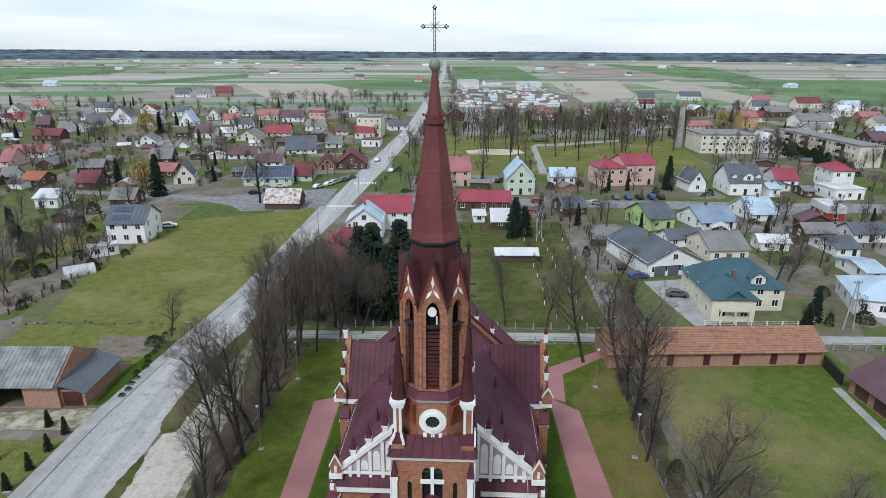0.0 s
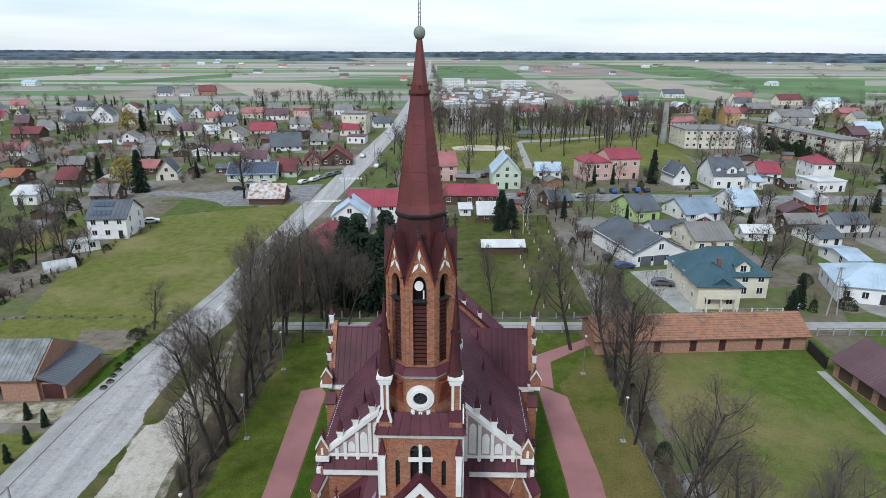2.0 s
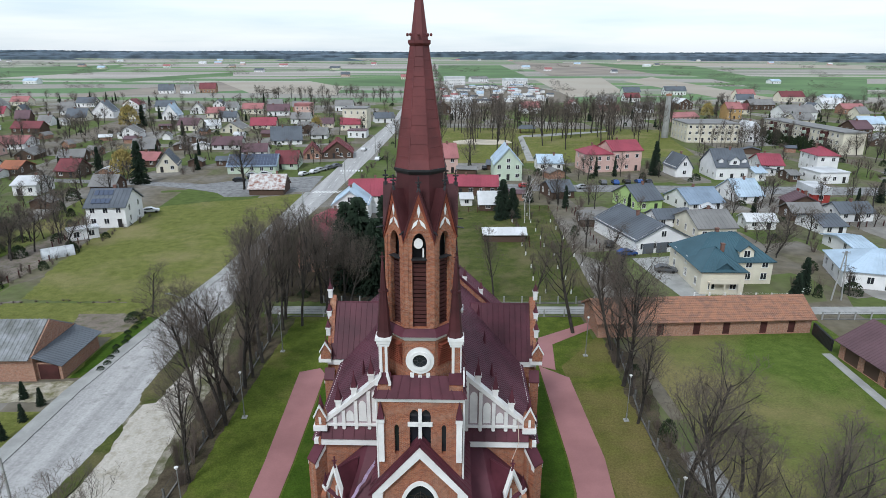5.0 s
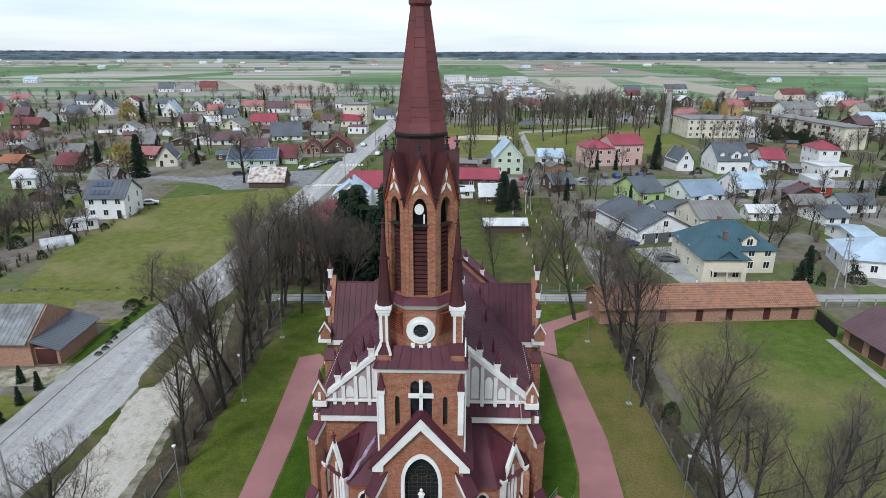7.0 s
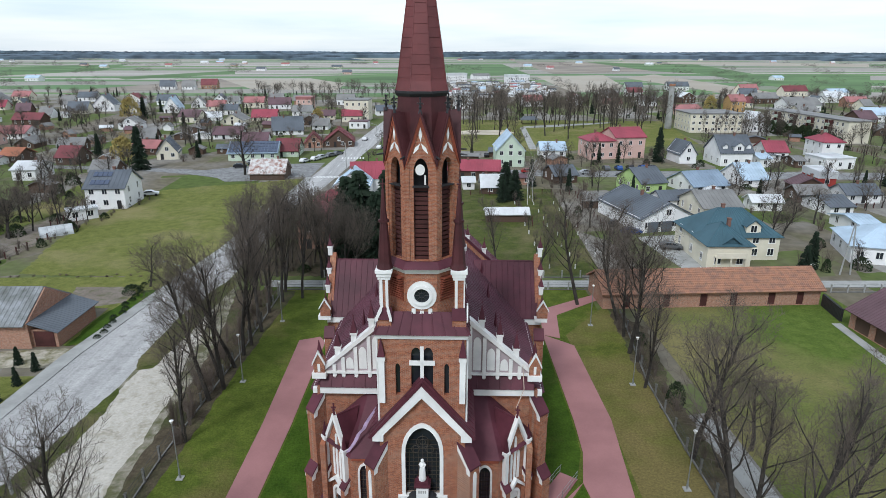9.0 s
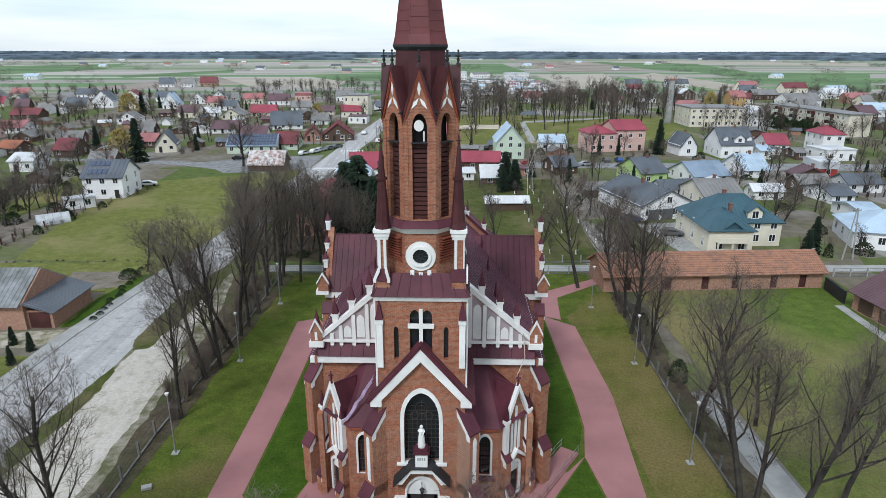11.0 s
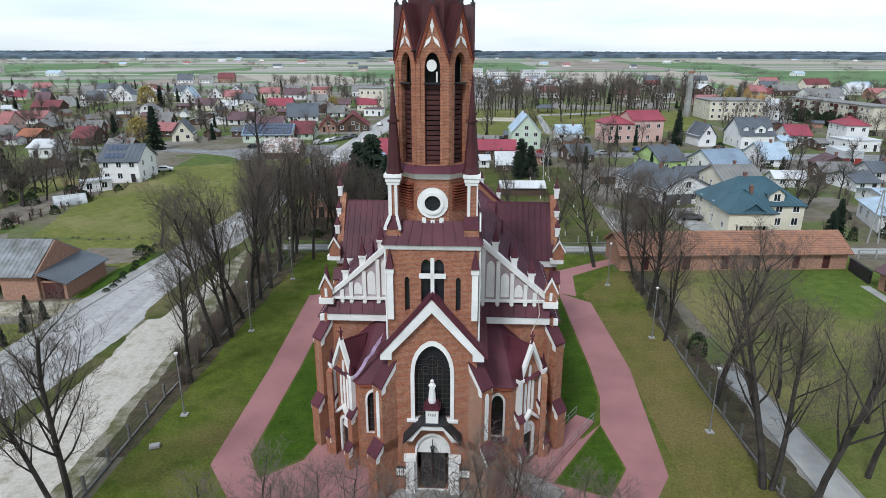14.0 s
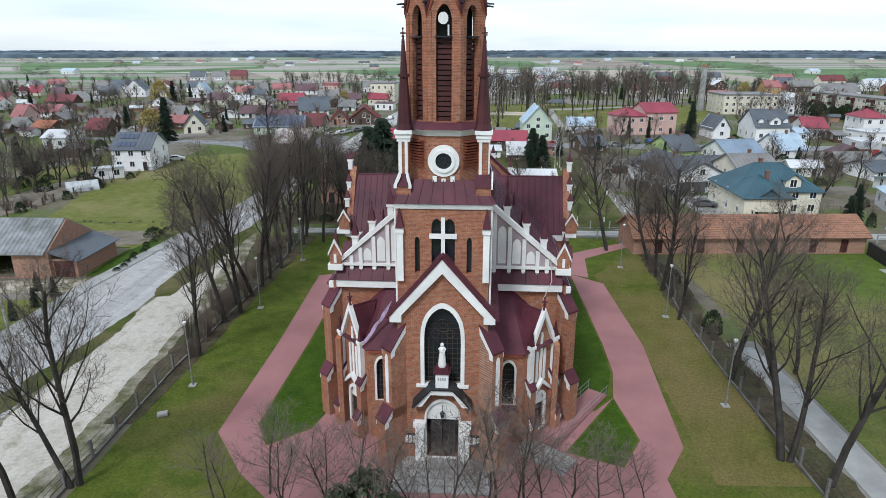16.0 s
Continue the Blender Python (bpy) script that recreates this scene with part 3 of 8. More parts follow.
def ribbed(bm, a, b, c, d, step, h=0.05, w=0.05, thick=0.14, rows=0.0, lift=0.075):
    """A roof slope in one piece: eave a b, ridge d c, standing ribs up the slope and, with rows, overlapping courses."""
    a, b, c, d = map(Vector, (a, b, c, d))
    n = (b - a).cross(d - a).normalized()
    span = (b - a).length
    count = max(1, int(span / step))
    us = []
    for i in range(count + 1):
        u = i / count
        e = w / span / 2
        us += [(max(0, u - 1.6 * e), 0.0), (max(0.0, u - e), h), (min(1.0, u + e), h), (min(1, u + 1.6 * e), 0.0)]
    if rows:
        k = max(1, int((d - a).length / rows))
        vs = []
        for i in range(k):
            vs += [(i / k, lift), ((i + 0.97) / k, 0.0)]
        vs.append((1.0, 0.0))
    else:
        vs = [(0.0, 0.0), (1.0, 0.0)]
    grid = [[bm.verts.new(a.lerp(b, u).lerp(d.lerp(c, u), v) + n * (hu + hv)) for u, hu in us] for v, hv in vs]
    for r, s in zip(grid, grid[1:]):
        for i in range(len(us) - 1):
            bm.faces.new((r[i], r[i + 1], s[i + 1], s[i]))
    low = [bm.verts.new(p - n * thick) for p in (a, b, c, d)]
    bm.faces.new(low[::-1])
    bm.faces.new([low[1], low[0], *grid[0]][::-1])
    bm.faces.new([low[3], low[2], *grid[-1][::-1]][::-1])
    bm.faces.new([low[0], low[3], *[r[0] for r in grid[::-1]]])
    bm.faces.new([low[2], low[1], *[r[-1] for r in grid]])


def slope(bm, pts, step=0.0, h=0.05, w=0.05, thick=0.14, rows=0.0):
    if step and len(pts) == 4:
        ribbed(bm, *pts, step, h, w, thick, rows)
    else:
        slab(bm, pts, thick)


def roof_part(name, slopes, step, mt, label="", rows=0.0):
    bm = bmesh.new()
    for s in slopes:
        slope(bm, s, step, 0.06 if rows else 0.05, 0.07 if rows else 0.05, 0.14, rows)
    return part(name, bm, mt, church, label)


def finial(bm, x, y, z, s=1.0):
    """A small iron cross with leafed arms."""
    frustum(bm, 8, x, y, z - 0.1 * s, 0.16 * s, z + 0.22 * s, 0.06 * s)
    tube(bm, (x, y, z), (x, y, z + 0.95 * s), 0.07 * s, 0.04 * s, 6)
    box(bm, x - 0.21 * s, x + 0.21 * s, y - 0.05 * s, y + 0.05 * s, z + 0.52 * s, z + 0.63 * s)
    box(bm, x - 0.05 * s, x + 0.05 * s, y - 0.21 * s, y + 0.21 * s, z + 0.52 * s, z + 0.63 * s)
    ball(bm, (x, y, z + 0.34 * s), 0.13 * s, 6, 4)
    ball(bm, (x, y, z + 0.92 * s), 0.085 * s, 6, 4)


def pinnacle(x, y, z, w, h, cap, white=True):
    """A square white pier with a wine metal pyramid and finial."""
    bm = bmesh.new()
    box(bm, x - w / 2, x + w / 2, y - w / 2, y + w / 2, z, z + h)
    box(bm, x - w * 0.65, x + w * 0.65, y - w * 0.65, y + w * 0.65, z + h * 0.8, z + h)
    p = part("pinnacle", bm, WHITE if white else BRICK, church)
    bm = bmesh.new()
    frustum(bm, 4, x, y, z + h, w * 0.85, z + h + cap, 0.03, math.pi / 4)
    tube(bm, (x, y, z + h + cap), (x, y, z + h + cap + 0.35), 0.03, 0.02, 5)
    ball(bm, (x, y, z + h + cap + 0.18), 0.07, 6, 4)
    part("cap", bm, ROOF, p, "wine metal pyramid cap")


def buttress(name, m, w, steps, mt=None):
    """A stepped pier out from a wall along -y of m: steps of (projection, top z), sloping caps, white edging on the flanks."""
    bm = bmesh.new()
    turn = m @ Matrix.Rotation(radians(90), 4, "Z")
    z0, o, extra = 0.0, 0.07, []
    for i, (p, z1) in enumerate(steps):
        q = steps[i + 1][0] if i + 1 < len(steps) else 0.0
        rise = (p - q) * 1.25
        prism(bm, [(-p, z0), (0.3, z0), (0.3, z1 + rise - 0.1), (-q, z1 + rise - 0.1), (-p, z1 - 0.1)], w, turn @ Matrix.Translation((0, -w / 2, 0)))
        cap = bmesh.new()
        prism(cap, [(-p - o, z1), (-q, z1 + rise + o), (-q, z1 + rise + o - 0.12), (-p - o, z1 - 0.12)], w + 2 * o, turn @ Matrix.Translation((0, -w / 2 - o, 0)))
        extra.append(("cap", cap, ROOF))
        for s in (-w / 2 - 0.05, w / 2 - 0.02):
            edge = bmesh.new()
            prism(edge, [(-p, z1 - 0.55), (-p + 0.28, z1 - 0.45), (-p + 0.34, z1 - 0.05), (-q - 0.05, z1 + rise - 0.62), (-q, z1 + rise - 0.1), (-p, z1 - 0.1)], 0.07, turn @ Matrix.Translation((0, s, 0)))
            extra.append(("edging", edge, WHITE))
        z0 = z1
    b = part(name, bm, mt or BRICK, church)
    for nm, e, mtl in extra:
        part(nm, e, mtl, b)
    return b


# nave body and transept
NH, NY0, NY1, EAVE, RIDGE = 8.7, 6.4, 33.0, 10.9, 19.2
lance = lambda xs, h, z0, sp, tp: [lancet(x, h, z0, sp, tp) for x in xs]
church_wall("facade_wall", [(-NH, 0), (NH, 0), (NH, EAVE), (-NH, EAVE)], [], 0.6, Matrix.Translation((0, NY0, 0)))
for s in (-1, 1):
    m = Matrix.Translation((s * NH, NY0, 0)) @ Matrix.Rotation(radians(90), 4, "Z") @ Matrix.Translation((0, 0 if s < 0 else 0, 0))
    xs = (4.2, 8.2, 12.0)
    m = Matrix.Translation((s * NH + (0.6 if s > 0 else 0) - (0.6 if s > 0 else 0), NY0, 0)) @ Matrix.Rotation(radians(90), 4, "Z")
    if s < 0:
        m = m @ Matrix.Translation((0, -0.6, 0))
    church_wall("side_wall", [(0.6, 0), (13.5, 0), (13.5, EAVE), (0.6, EAVE)], lance(xs, 0.55, 3.5, 7.2, 8.4), 0.6, m)
    for x in xs:
        bm, fr = bmesh.new(), bmesh.new()
        prism(bm, lancet(x, 0.56, 3.5, 7.2, 8.41), 0.05, m @ Matrix.Translation((0, 0.3, 0)))
        arch_frame(fr, x, 0.55, 3.5, 7.2, 8.4, 0.16, 0.12, m @ Matrix.Translation((0, 0.55 if s < 0 else -0.07, 0)))
        sw = part("side_window", bm, GLASS, church)
        part("window_frame", fr, WHITE, sw)
    for x in (2.3, 6.2, 10.2):
        turn = Matrix.Translation((s * NH, NY0 + x, 0)) @ Matrix.Rotation(radians(90 * s), 4, "Z")
        buttress("buttress", turn, 0.8, [(1.2, 4.2), (0.7, 8.6)])
    # transept arm
    X, Y0, Y1, TR = 10.7, 20.0, 26.6, 15.9
    near = Matrix.Translation((0, Y0, 0))
    church_wall("transept_wall", [(s * 8.0, 0), (s * X, 0), (s * X, EAVE + 0.1), (s * 8.0, EAVE + 0.1)][::s], [], 0.5, near)
    church_wall("transept_wall", [(s * 8.0, 0), (s * X, 0), (s * X, EAVE + 0.1), (s * 8.0, EAVE + 0.1)][::s], [], 0.5, Matrix.Translation((0, Y1 - 0.5, 0)))
    mid = (Y0 + Y1) / 2
    m = Matrix.Translation((s * X - (0.6 if s > 0 else 0), 0, 0)) @ Matrix.Rotation(radians(90), 4, "Z") @ Matrix.Translation((0, -0.6, 0))
    church_wall("transept_gable", [(Y0, 0), (Y1, 0), (Y1, EAVE + 0.4), (mid, TR + 0.7), (Y0, EAVE + 0.4)], lance((mid,), 0.9, 4, 8.6, 10.4), 0.6, m)
    bm = bmesh.new()
    prism(bm, lancet(mid, 0.91, 4, 8.6, 10.41), 0.05, m @ Matrix.Translation((0, 0.3, 0)))
    part("transept_window", bm, GLASS, church)
    xi, xo = s * 4.0, s * (X - 0.35)
    roof_part("transept_roof", [[(min(xi, xo), Y0 - 0.35, EAVE + 0.1), (max(xi, xo), Y0 - 0.35, EAVE + 0.1), (max(xi, xo), mid, TR), (min(xi, xo), mid, TR)],
                               [(max(xi, xo), Y1 + 0.35, EAVE + 0.1), (min(xi, xo), Y1 + 0.35, EAVE + 0.1), (min(xi, xo), mid, TR), (max(xi, xo), mid, TR)]], 0.55, ROOF)
    bm = bmesh.new()
    box(bm, s * 8.75 - 1.9 * (s < 0), s * 8.75 + 1.9 * (s > 0), Y0 - 0.28, Y0 - 0.02, EAVE - 0.55, EAVE)
    part("cornice", bm, WHITE, church)
    # stepped white piers up the transept's gable
    bm = bmesh.new()
    box(bm, s * X - 0.75, s * X + 0.5, Y0 - 0.7, Y0 + 0.4, EAVE - 0.1, EAVE + 0.35)
    part("pier_cap", bm, WHITE, church)
    for y, z, k in ((Y0 - 0.2, EAVE + 0.35, 1.2), (Y0 + 1.2, 13.0, 0.9), (Y0 + 2.3, 14.4, 0.9), (mid, 16.3, 1.0), (Y1 - 2.3, 14.4, 0.9), (Y1 - 1.2, 13.0, 0.9)):
        pinnacle(s * X, y, z, 0.42, k, 0.8)
    buttress("buttress", Matrix.Translation((s * (X - 0.2), Y0, 0)), 0.9, [(1.1, 4.4), (0.7, 8.9)])
    # small gabled white heads on the corner pier
    bm = bmesh.new()
    prism(bm, [(s * X - 0.5, EAVE + 0.35), (s * X + 0.5, EAVE + 0.35), (s * X + 0.5, EAVE + 1.2), (s * X, EAVE + 2.1), (s * X - 0.5, EAVE + 1.2)], 0.8, Matrix.Translation((0, Y0 - 0.75, 0)))
    g = part("gablet", bm, BRICK, church)
    bm = bmesh.new()
    for k in (-1, 1):
        prism(bm, [(s * X + k * 0.6, EAVE + 1.05), (s * X + k * 0.6, EAVE + 1.25), (s * X, EAVE + 2.3), (s * X, EAVE + 2.05)], 0.2, Matrix.Translation((0, Y0 - 0.9, 0)))
    part("edging", bm, WHITE, g)

# main roof between the facade gable and the far gable
ov = 0.55
def zr(x):
    return 12.0 + (8.9 - abs(x)) * (RIDGE - 12.0) / 8.9
for s in (-1, 1):
    e, k = s * (NH + ov), s * 0.0
    lo, hi = [(e, NY0 + 0.35, zr(e) - 1.2), (e, NY1, zr(e) - 1.2)], [(0, NY1, RIDGE), (0, NY0 + 0.35, RIDGE)]
    sl = [lo[0], lo[1], hi[0], hi[1]] if s > 0 else [lo[1], lo[0], hi[1], hi[0]]
    roof_part("nave_roof", [sl], 0.36, TILES, "wine metal tiles", 0.40)
    for i in range(3):
        bm = bmesh.new()
        x, y = s * (5.6 - i * 0.4), 11.5 + i * 5.5
        frustum(bm, 4, x, y, zr(x) - 1.0, 0.22, zr(x) + 0.75, 0.02)
        part("roof_vent", bm, ROOF, church)
    bm = bmesh.new()
    box(bm, min(s * NH, s * (NH + 0.35)), max(s * NH, s * (NH + 0.35)), NY0, 19.9, EAVE - 0.5, EAVE - 0.05)
    part("cornice", bm, WHITE, church)
# far gable coping with pinnacles
bm, cp = bmesh.new(), bmesh.new()
FY = 26.9
prism(bm, [(-6.5, zr(6.5) - 0.2), (6.5, zr(6.5) - 0.2), (0, RIDGE + 0.7)], 0.5, Matrix.Translation((0, FY, 0)))
part("far_gable", bm, BRICK, church)
for s in (-1, 1):
    prism(cp, [(s * 6.8, zr(6.8) - 0.1), (s * 6.8, zr(6.8) + 0.25), (0, RIDGE + 1.0), (0, RIDGE + 0.65)], 0.7, Matrix.Translation((0, FY - 0.1, 0)))
part("coping", cp, ROOF, church)
for x in (-5.2, -3.4, 3.4, 5.2):
    pinnacle(x, FY + 0.25, zr(x) + 0.3, 0.4, 0.7, 0.8)
finial_bm = bmesh.new()
finial(finial_bm, 0, FY + 0.2, RIDGE + 0.9, 1.3)
part("finial", finial_bm, IRON, church)
bm = bmesh.new()
panel(bm, [(-NH, 0), (NH, 0), (NH, EAVE), (0, RIDGE - 0.3), (-NH, EAVE)], [], 0.6, Matrix.Translation((0, NY1 - 0.6, 0)))
for s in (-1, 1):
    box(bm, s * NH - 0.3, s * NH + 0.3, Y1, NY1, 0, EAVE)
part("chancel_wall", bm, BRICK, church)

# half gables of the facade: plaster with white piers and blind lancets
gz0 = 12.4
for s in (-1, 1):
    up = lambda x: gz0 + (8.05 - x) * 0.885
    bm = bmesh.new()
    out = [(s * 2.9, gz0), (s * 8.0, gz0), (s * 2.9, up(2.9))]
    prism(bm, out, 0.5, Matrix.Translation((0, NY0, 0)))
    g = part("gable_wall", bm, GABLE, church, "grey-violet plastered half gable")
    bm = bmesh.new()
    prism(bm, [(s * 8.2, gz0 - 0.05), (s * 8.2, gz0 + 0.3), (s * 2.9, up(2.9) + 0.42), (s * 2.9, up(2.9) - 0.05)], 0.75, Matrix.Translation((0, NY0 - 0.22, 0)))
    part("coping", bm, WHITE, g, "white raking coping")
    for x in (3.35, 4.45, 5.5, 6.5, 7.2):
        bm = bmesh.new()
        box(bm, s * x - 0.14, s * x + 0.14, NY0 - 0.16, NY0 - 0.003, gz0 - 0.35, up(x + 0.14))
        frustum(bm, 4, s * x, NY0 - 0.08, gz0 - 0.55, 0.02, gz0 - 0.35, 0.2, math.pi / 4)
        part("pier", bm, WHITE, g)
    for x, h in ((3.9, 1.05), (4.97, 0.72), (6.0, 0.45)):
        bm = bmesh.new()
        t = up(x + 0.3) - 0.35
        prism(bm, lancet(s * x, 0.3, gz0 + 0.25, t - 0.55, t), 0.06, Matrix.Translation((0, NY0 - 0.06, 0)))
        part("blind_lancet", bm, WHITE, g)
    bm = bmesh.new()
    box(bm, min(s * 3, s * 8.3), max(s * 3, s * 8.3), NY0 - 0.2, NY0 - 0.004, gz0 - 0.12, gz0 + 0.06)
    part("string_course", bm, WHITE, g)
    # metal skirt and white cornice below
    a, b = sorted((s * 3.05, s * 8.355))
    roof_part("skirt_roof", [[(a, NY0 - 0.55, 11.25), (b, NY0 - 0.55, 11.25), (b, NY0 + 0.05, 12.15), (a, NY0 + 0.05, 12.15)]], 0.8, ROOF)
    bm = bmesh.new()
    box(bm, a, b, NY0 - 0.44, NY0 - 0.003, 10.65, 11.2)
    part("cornice", bm, WHITE, church)
    for x in (4.2, 5.6, 6.9):
        pinnacle(s * x, NY0 + 0.15, up(x) + 0.3, 0.42, 0.85, 1.15)
    # corner pier with its gablet
    bm = bmesh.new()
    box(bm, s * 8.35 - 0.55, s * 8.35 + 0.55, NY0 - 0.55, NY0 + 0.55, 12.0, 12.45)
    part("pier_cap", bm, WHITE, church)
    bm = bmesh.new()
    prism(bm, [(s * 8.35 - 0.42, 12.35), (s * 8.35 + 0.42, 12.35), (s * 8.35 + 0.42, 13.2), (s * 8.35, 14.2), (s * 8.35 - 0.42, 13.2)], 0.8, Matrix.Translation((0, NY0 - 0.4, 0)))
    g = part("gablet", bm, BRICK, church)
    bm = bmesh.new()
    for k in (-1, 1):
        prism(bm, [(s * 8.35 + k * 0.52, 13.05), (s * 8.35 + k * 0.52, 13.28), (s * 8.35, 14.4), (s * 8.35, 14.1)], 0.15, Matrix.Translation((0, NY0 - 0.5, 0)))
    box(bm, s * 8.35 - 0.1, s * 8.35 + 0.1, NY0 - 0.44, NY0 - 0.39, 12.55, 13.2)
    part("edging", bm, WHITE, g)
    bm = bmesh.new()
    frustum(bm, 4, s * 8.35, NY0 + 0.1, 13.3, 0.4, 15.0, 0.02, math.pi / 4)
    part("cap", bm, ROOF, g)
    # diagonal corner buttress
    buttress("corner_buttress", Matrix.Translation((s * 8.45, NY0 + 0.3, 0)) @ Matrix.Rotation(radians(42 * s), 4, "Z"), 0.95, [(1.75, 3.6), (1.15, 9.2)])

# porch
PH = 2.95
win, dr = lancet(0, 1.2, 6.2, 9.5, 11.75), lancet(0, 1.1, 0.4, 3.5, 4.9)
wall = church_wall("porch_wall", [(-PH, 0), (PH, 0), (PH, 11.2), (0, 14.7), (-PH, 11.2)], [win, dr], 0.7, I4)
bm = bmesh.new()
arch_frame(bm, 0, 1.2, 6.2, 9.5, 11.75, 0.26, 0.3, Matrix.Translation((0, -0.1, 0)))
wf = part("window_frame", bm, WHITE, church, "white pointed arch surround")
bm = bmesh.new()
box(bm, -1.75, 1.75, -0.16, 0.2, 6.0, 6.2)
part("sill", bm, WHITE, wf)
bm = bmesh.new()
prism(bm, win, 0.05, Matrix.Translation((0, 0.45, 0)))
gl = part("porch_window", bm, GLASS, church)
bm = bmesh.new()
for i in range(-3, 4):
    box(bm, i * 0.32 - 0.02, i * 0.32 + 0.02, 0.36, 0.41, 6.2, 10.9 - abs(i) * 0.45)
for i in range(12):
    z = 6.5 + i * 0.36
    hw = 1.2 if z < 9.7 else 1.2 - (z - 9.7) * 0.5
    box(bm, -hw, hw, 0.37, 0.40, z, z + 0.035)
for cx, cz, r in ((0, 10.35, 0.45), (-0.5, 9.75, 0.28), (0.5, 9.75, 0.28), (0, 10.35, 0.2)):
    for i in range(16):
        a, b = 2 * math.pi * i / 16, 2 * math.pi * (i + 1) / 16
        tube(bm, (cx + r * math.cos(a), 0.33, cz + r * math.sin(a)), (cx + r * math.cos(b), 0.33, cz + r * math.sin(b)), 0.025, 0.025, 4)
part("grille", bm, GRILLE, gl, "wrought-iron grille")
for s in (-1, 1):
    bm = bmesh.new()
    prism(bm, [(s * 3.4, 10.8), (s * 3.4, 11.3), (0, 15.2), (0, 14.2), (s * 2.65, 11.3), (s * 2.65, 10.8)], 0.35, Matrix.Translation((0, -0.35, 0)))
    part("raking_cornice", bm, WHITE, church, "broad white raking cornice")
    e = (s * 3.75, s * 0.0)
    a, b, c, d = (s * 3.65, -0.4, 11.1), (s * 3.65, 6.3, 11.1), (0, 6.3, 15.36), (0, -0.4, 15.36)
    roof_part("porch_roof", [[a, b, c, d] if s > 0 else [b, a, d, c]], 0.55, ROOF)
    church_wall("porch_side", [(0.7, 0), (6.4, 0), (6.4, 11.0), (0.7, 11.0)], [], 0.5, Matrix.Translation((s * PH + (0.5 if s > 0 else 0) - (0.5 if s > 0 else 0), 0, 0)) @ Matrix.Rotation(radians(90), 4, "Z") @ Matrix.Translation((0, 0 if s > 0 else -0.5, 0)))
    b = buttress("porch_buttress", Matrix.Translation((s * 2.75, 0.35, 0)) @ Matrix.Rotation(radians(45 * s), 4, "Z"), 0.95, [(1.9, 3.9), (1.25, 9.0)])
    bm = bmesh.new()
    prism(bm, lancet(0, 0.17, 5.0, 8.2, 8.6), 0.03, Matrix.Translation((s * 2.75, 0.35, 0)) @ Matrix.Rotation(radians(45 * s), 4, "Z") @ Matrix.Translation((0, -1.28, 0)))
    part("blind_lancet", bm, WHITE, b)
# hood over the door
bm, rf = bmesh.new(), bmesh.new()
hood = [(-1.85, 4.85), (-1.35, 4.85), (-0.75, 5.75), (0.75, 5.75), (1.35, 4.85), (1.85, 4.85), (0.75, 6.2), (-0.75, 6.2)]
panel(bm, hood, [], 0.7, Matrix.Translation((0, -0.7, 0)))
hd = part("door_hood", bm, WHITE, church, "white angular hood moulding")
for a, b in (((-2.0, 4.8), (-0.75, 6.25)), ((-0.75, 6.25), (0.75, 6.25)), ((0.75, 6.25), (2.0, 4.8))):
    slab(rf, [(a[0], -0.85, a[1]), (a[0], 0.0, a[1] + 0.25), (b[0], 0.0, b[1] + 0.25), (b[0], -0.85, b[1])][::-1], 0.1)
part("roof", rf, IRON, hd, "dark metal hood roof")
bm = bmesh.new()
arch_frame(bm, 0, 1.1, 0.4, 3.5, 4.9, 0.14, 0.2, Matrix.Translation((0, -0.08, 0)))
for s in (-1, 1):
    box(bm, s * 1.55 - 0.3, s * 1.55 + 0.3, -0.45, -0.003, 0.1, 3.35)
    box(bm, s * 1.55 - 0.42, s * 1.55 + 0.42, -0.55, -0.003, 3.1, 3.4)
    box(bm, s * 1.55 - 0.4, s * 1.55 + 0.4, -0.5, -0.003, 0.05, 0.35)
part("door_surround", bm, WHITE, church, "white columns and pointed arch")
bm = bmesh.new()
prism(bm, [(x, z) for x, z in lancet(0, 1.1, 3.42, 3.5, 4.9)], 0.1, Matrix.Translation((0, 0.12, 0)))
part("tympanum", bm, WHITE, church)
bm = bmesh.new()
for s in (-1, 1):
    box(bm, s * 0.44 - 0.4, s * 0.44 + 0.4, 0.2, 0.3, 0.4, 3.4)
    for z in (0.7, 1.7, 2.6):
        box(bm, s * 0.44 - 0.28, s * 0.44 + 0.28, 0.17, 0.2, z, z + 0.65)
part("main_door", bm, DOOR, church, "closed dark panelled double door")
bm = bmesh.new()
tube(bm, (0, -0.25, 4.75), (0, -0.25, 4.2), 0.03, 0.03, 5)
frustum(bm, 6, 0, -0.25, 3.75, 0.1, 4.1, 0.16)
frustum(bm, 6, 0, -0.25, 4.1, 0.2, 4.3, 0.02)
part("lantern", bm, IRON, church, "dark iron lantern")
bm = bmesh.new()
for i, d in enumerate((3.3, 2.7, 2.1)):
    box(bm, -1.6 - d / 2, 1.6 + d / 2, -d, 0.1, 0, 0.13 + 0.13 * i)
part("steps", bm, STONE, church, "grey stone steps")
for s in (-1, 1):
    bm = bmesh.new()
    box(bm, s * 2.2 - 0.5, s * 2.2 + 0.5, -0.12, -0.003, 1.5, 2.3)
    nb = part("notice_case", bm, IRON, church, "framed notice case with papers")
    bm = bmesh.new()
    for i in range(3):
        box(bm, s * 2.2 - 0.42 + i * 0.29, s * 2.2 - 0.18 + i * 0.29, -0.14, -0.12, 1.62, 2.18)
    part("paper", bm, WHITE, nb)

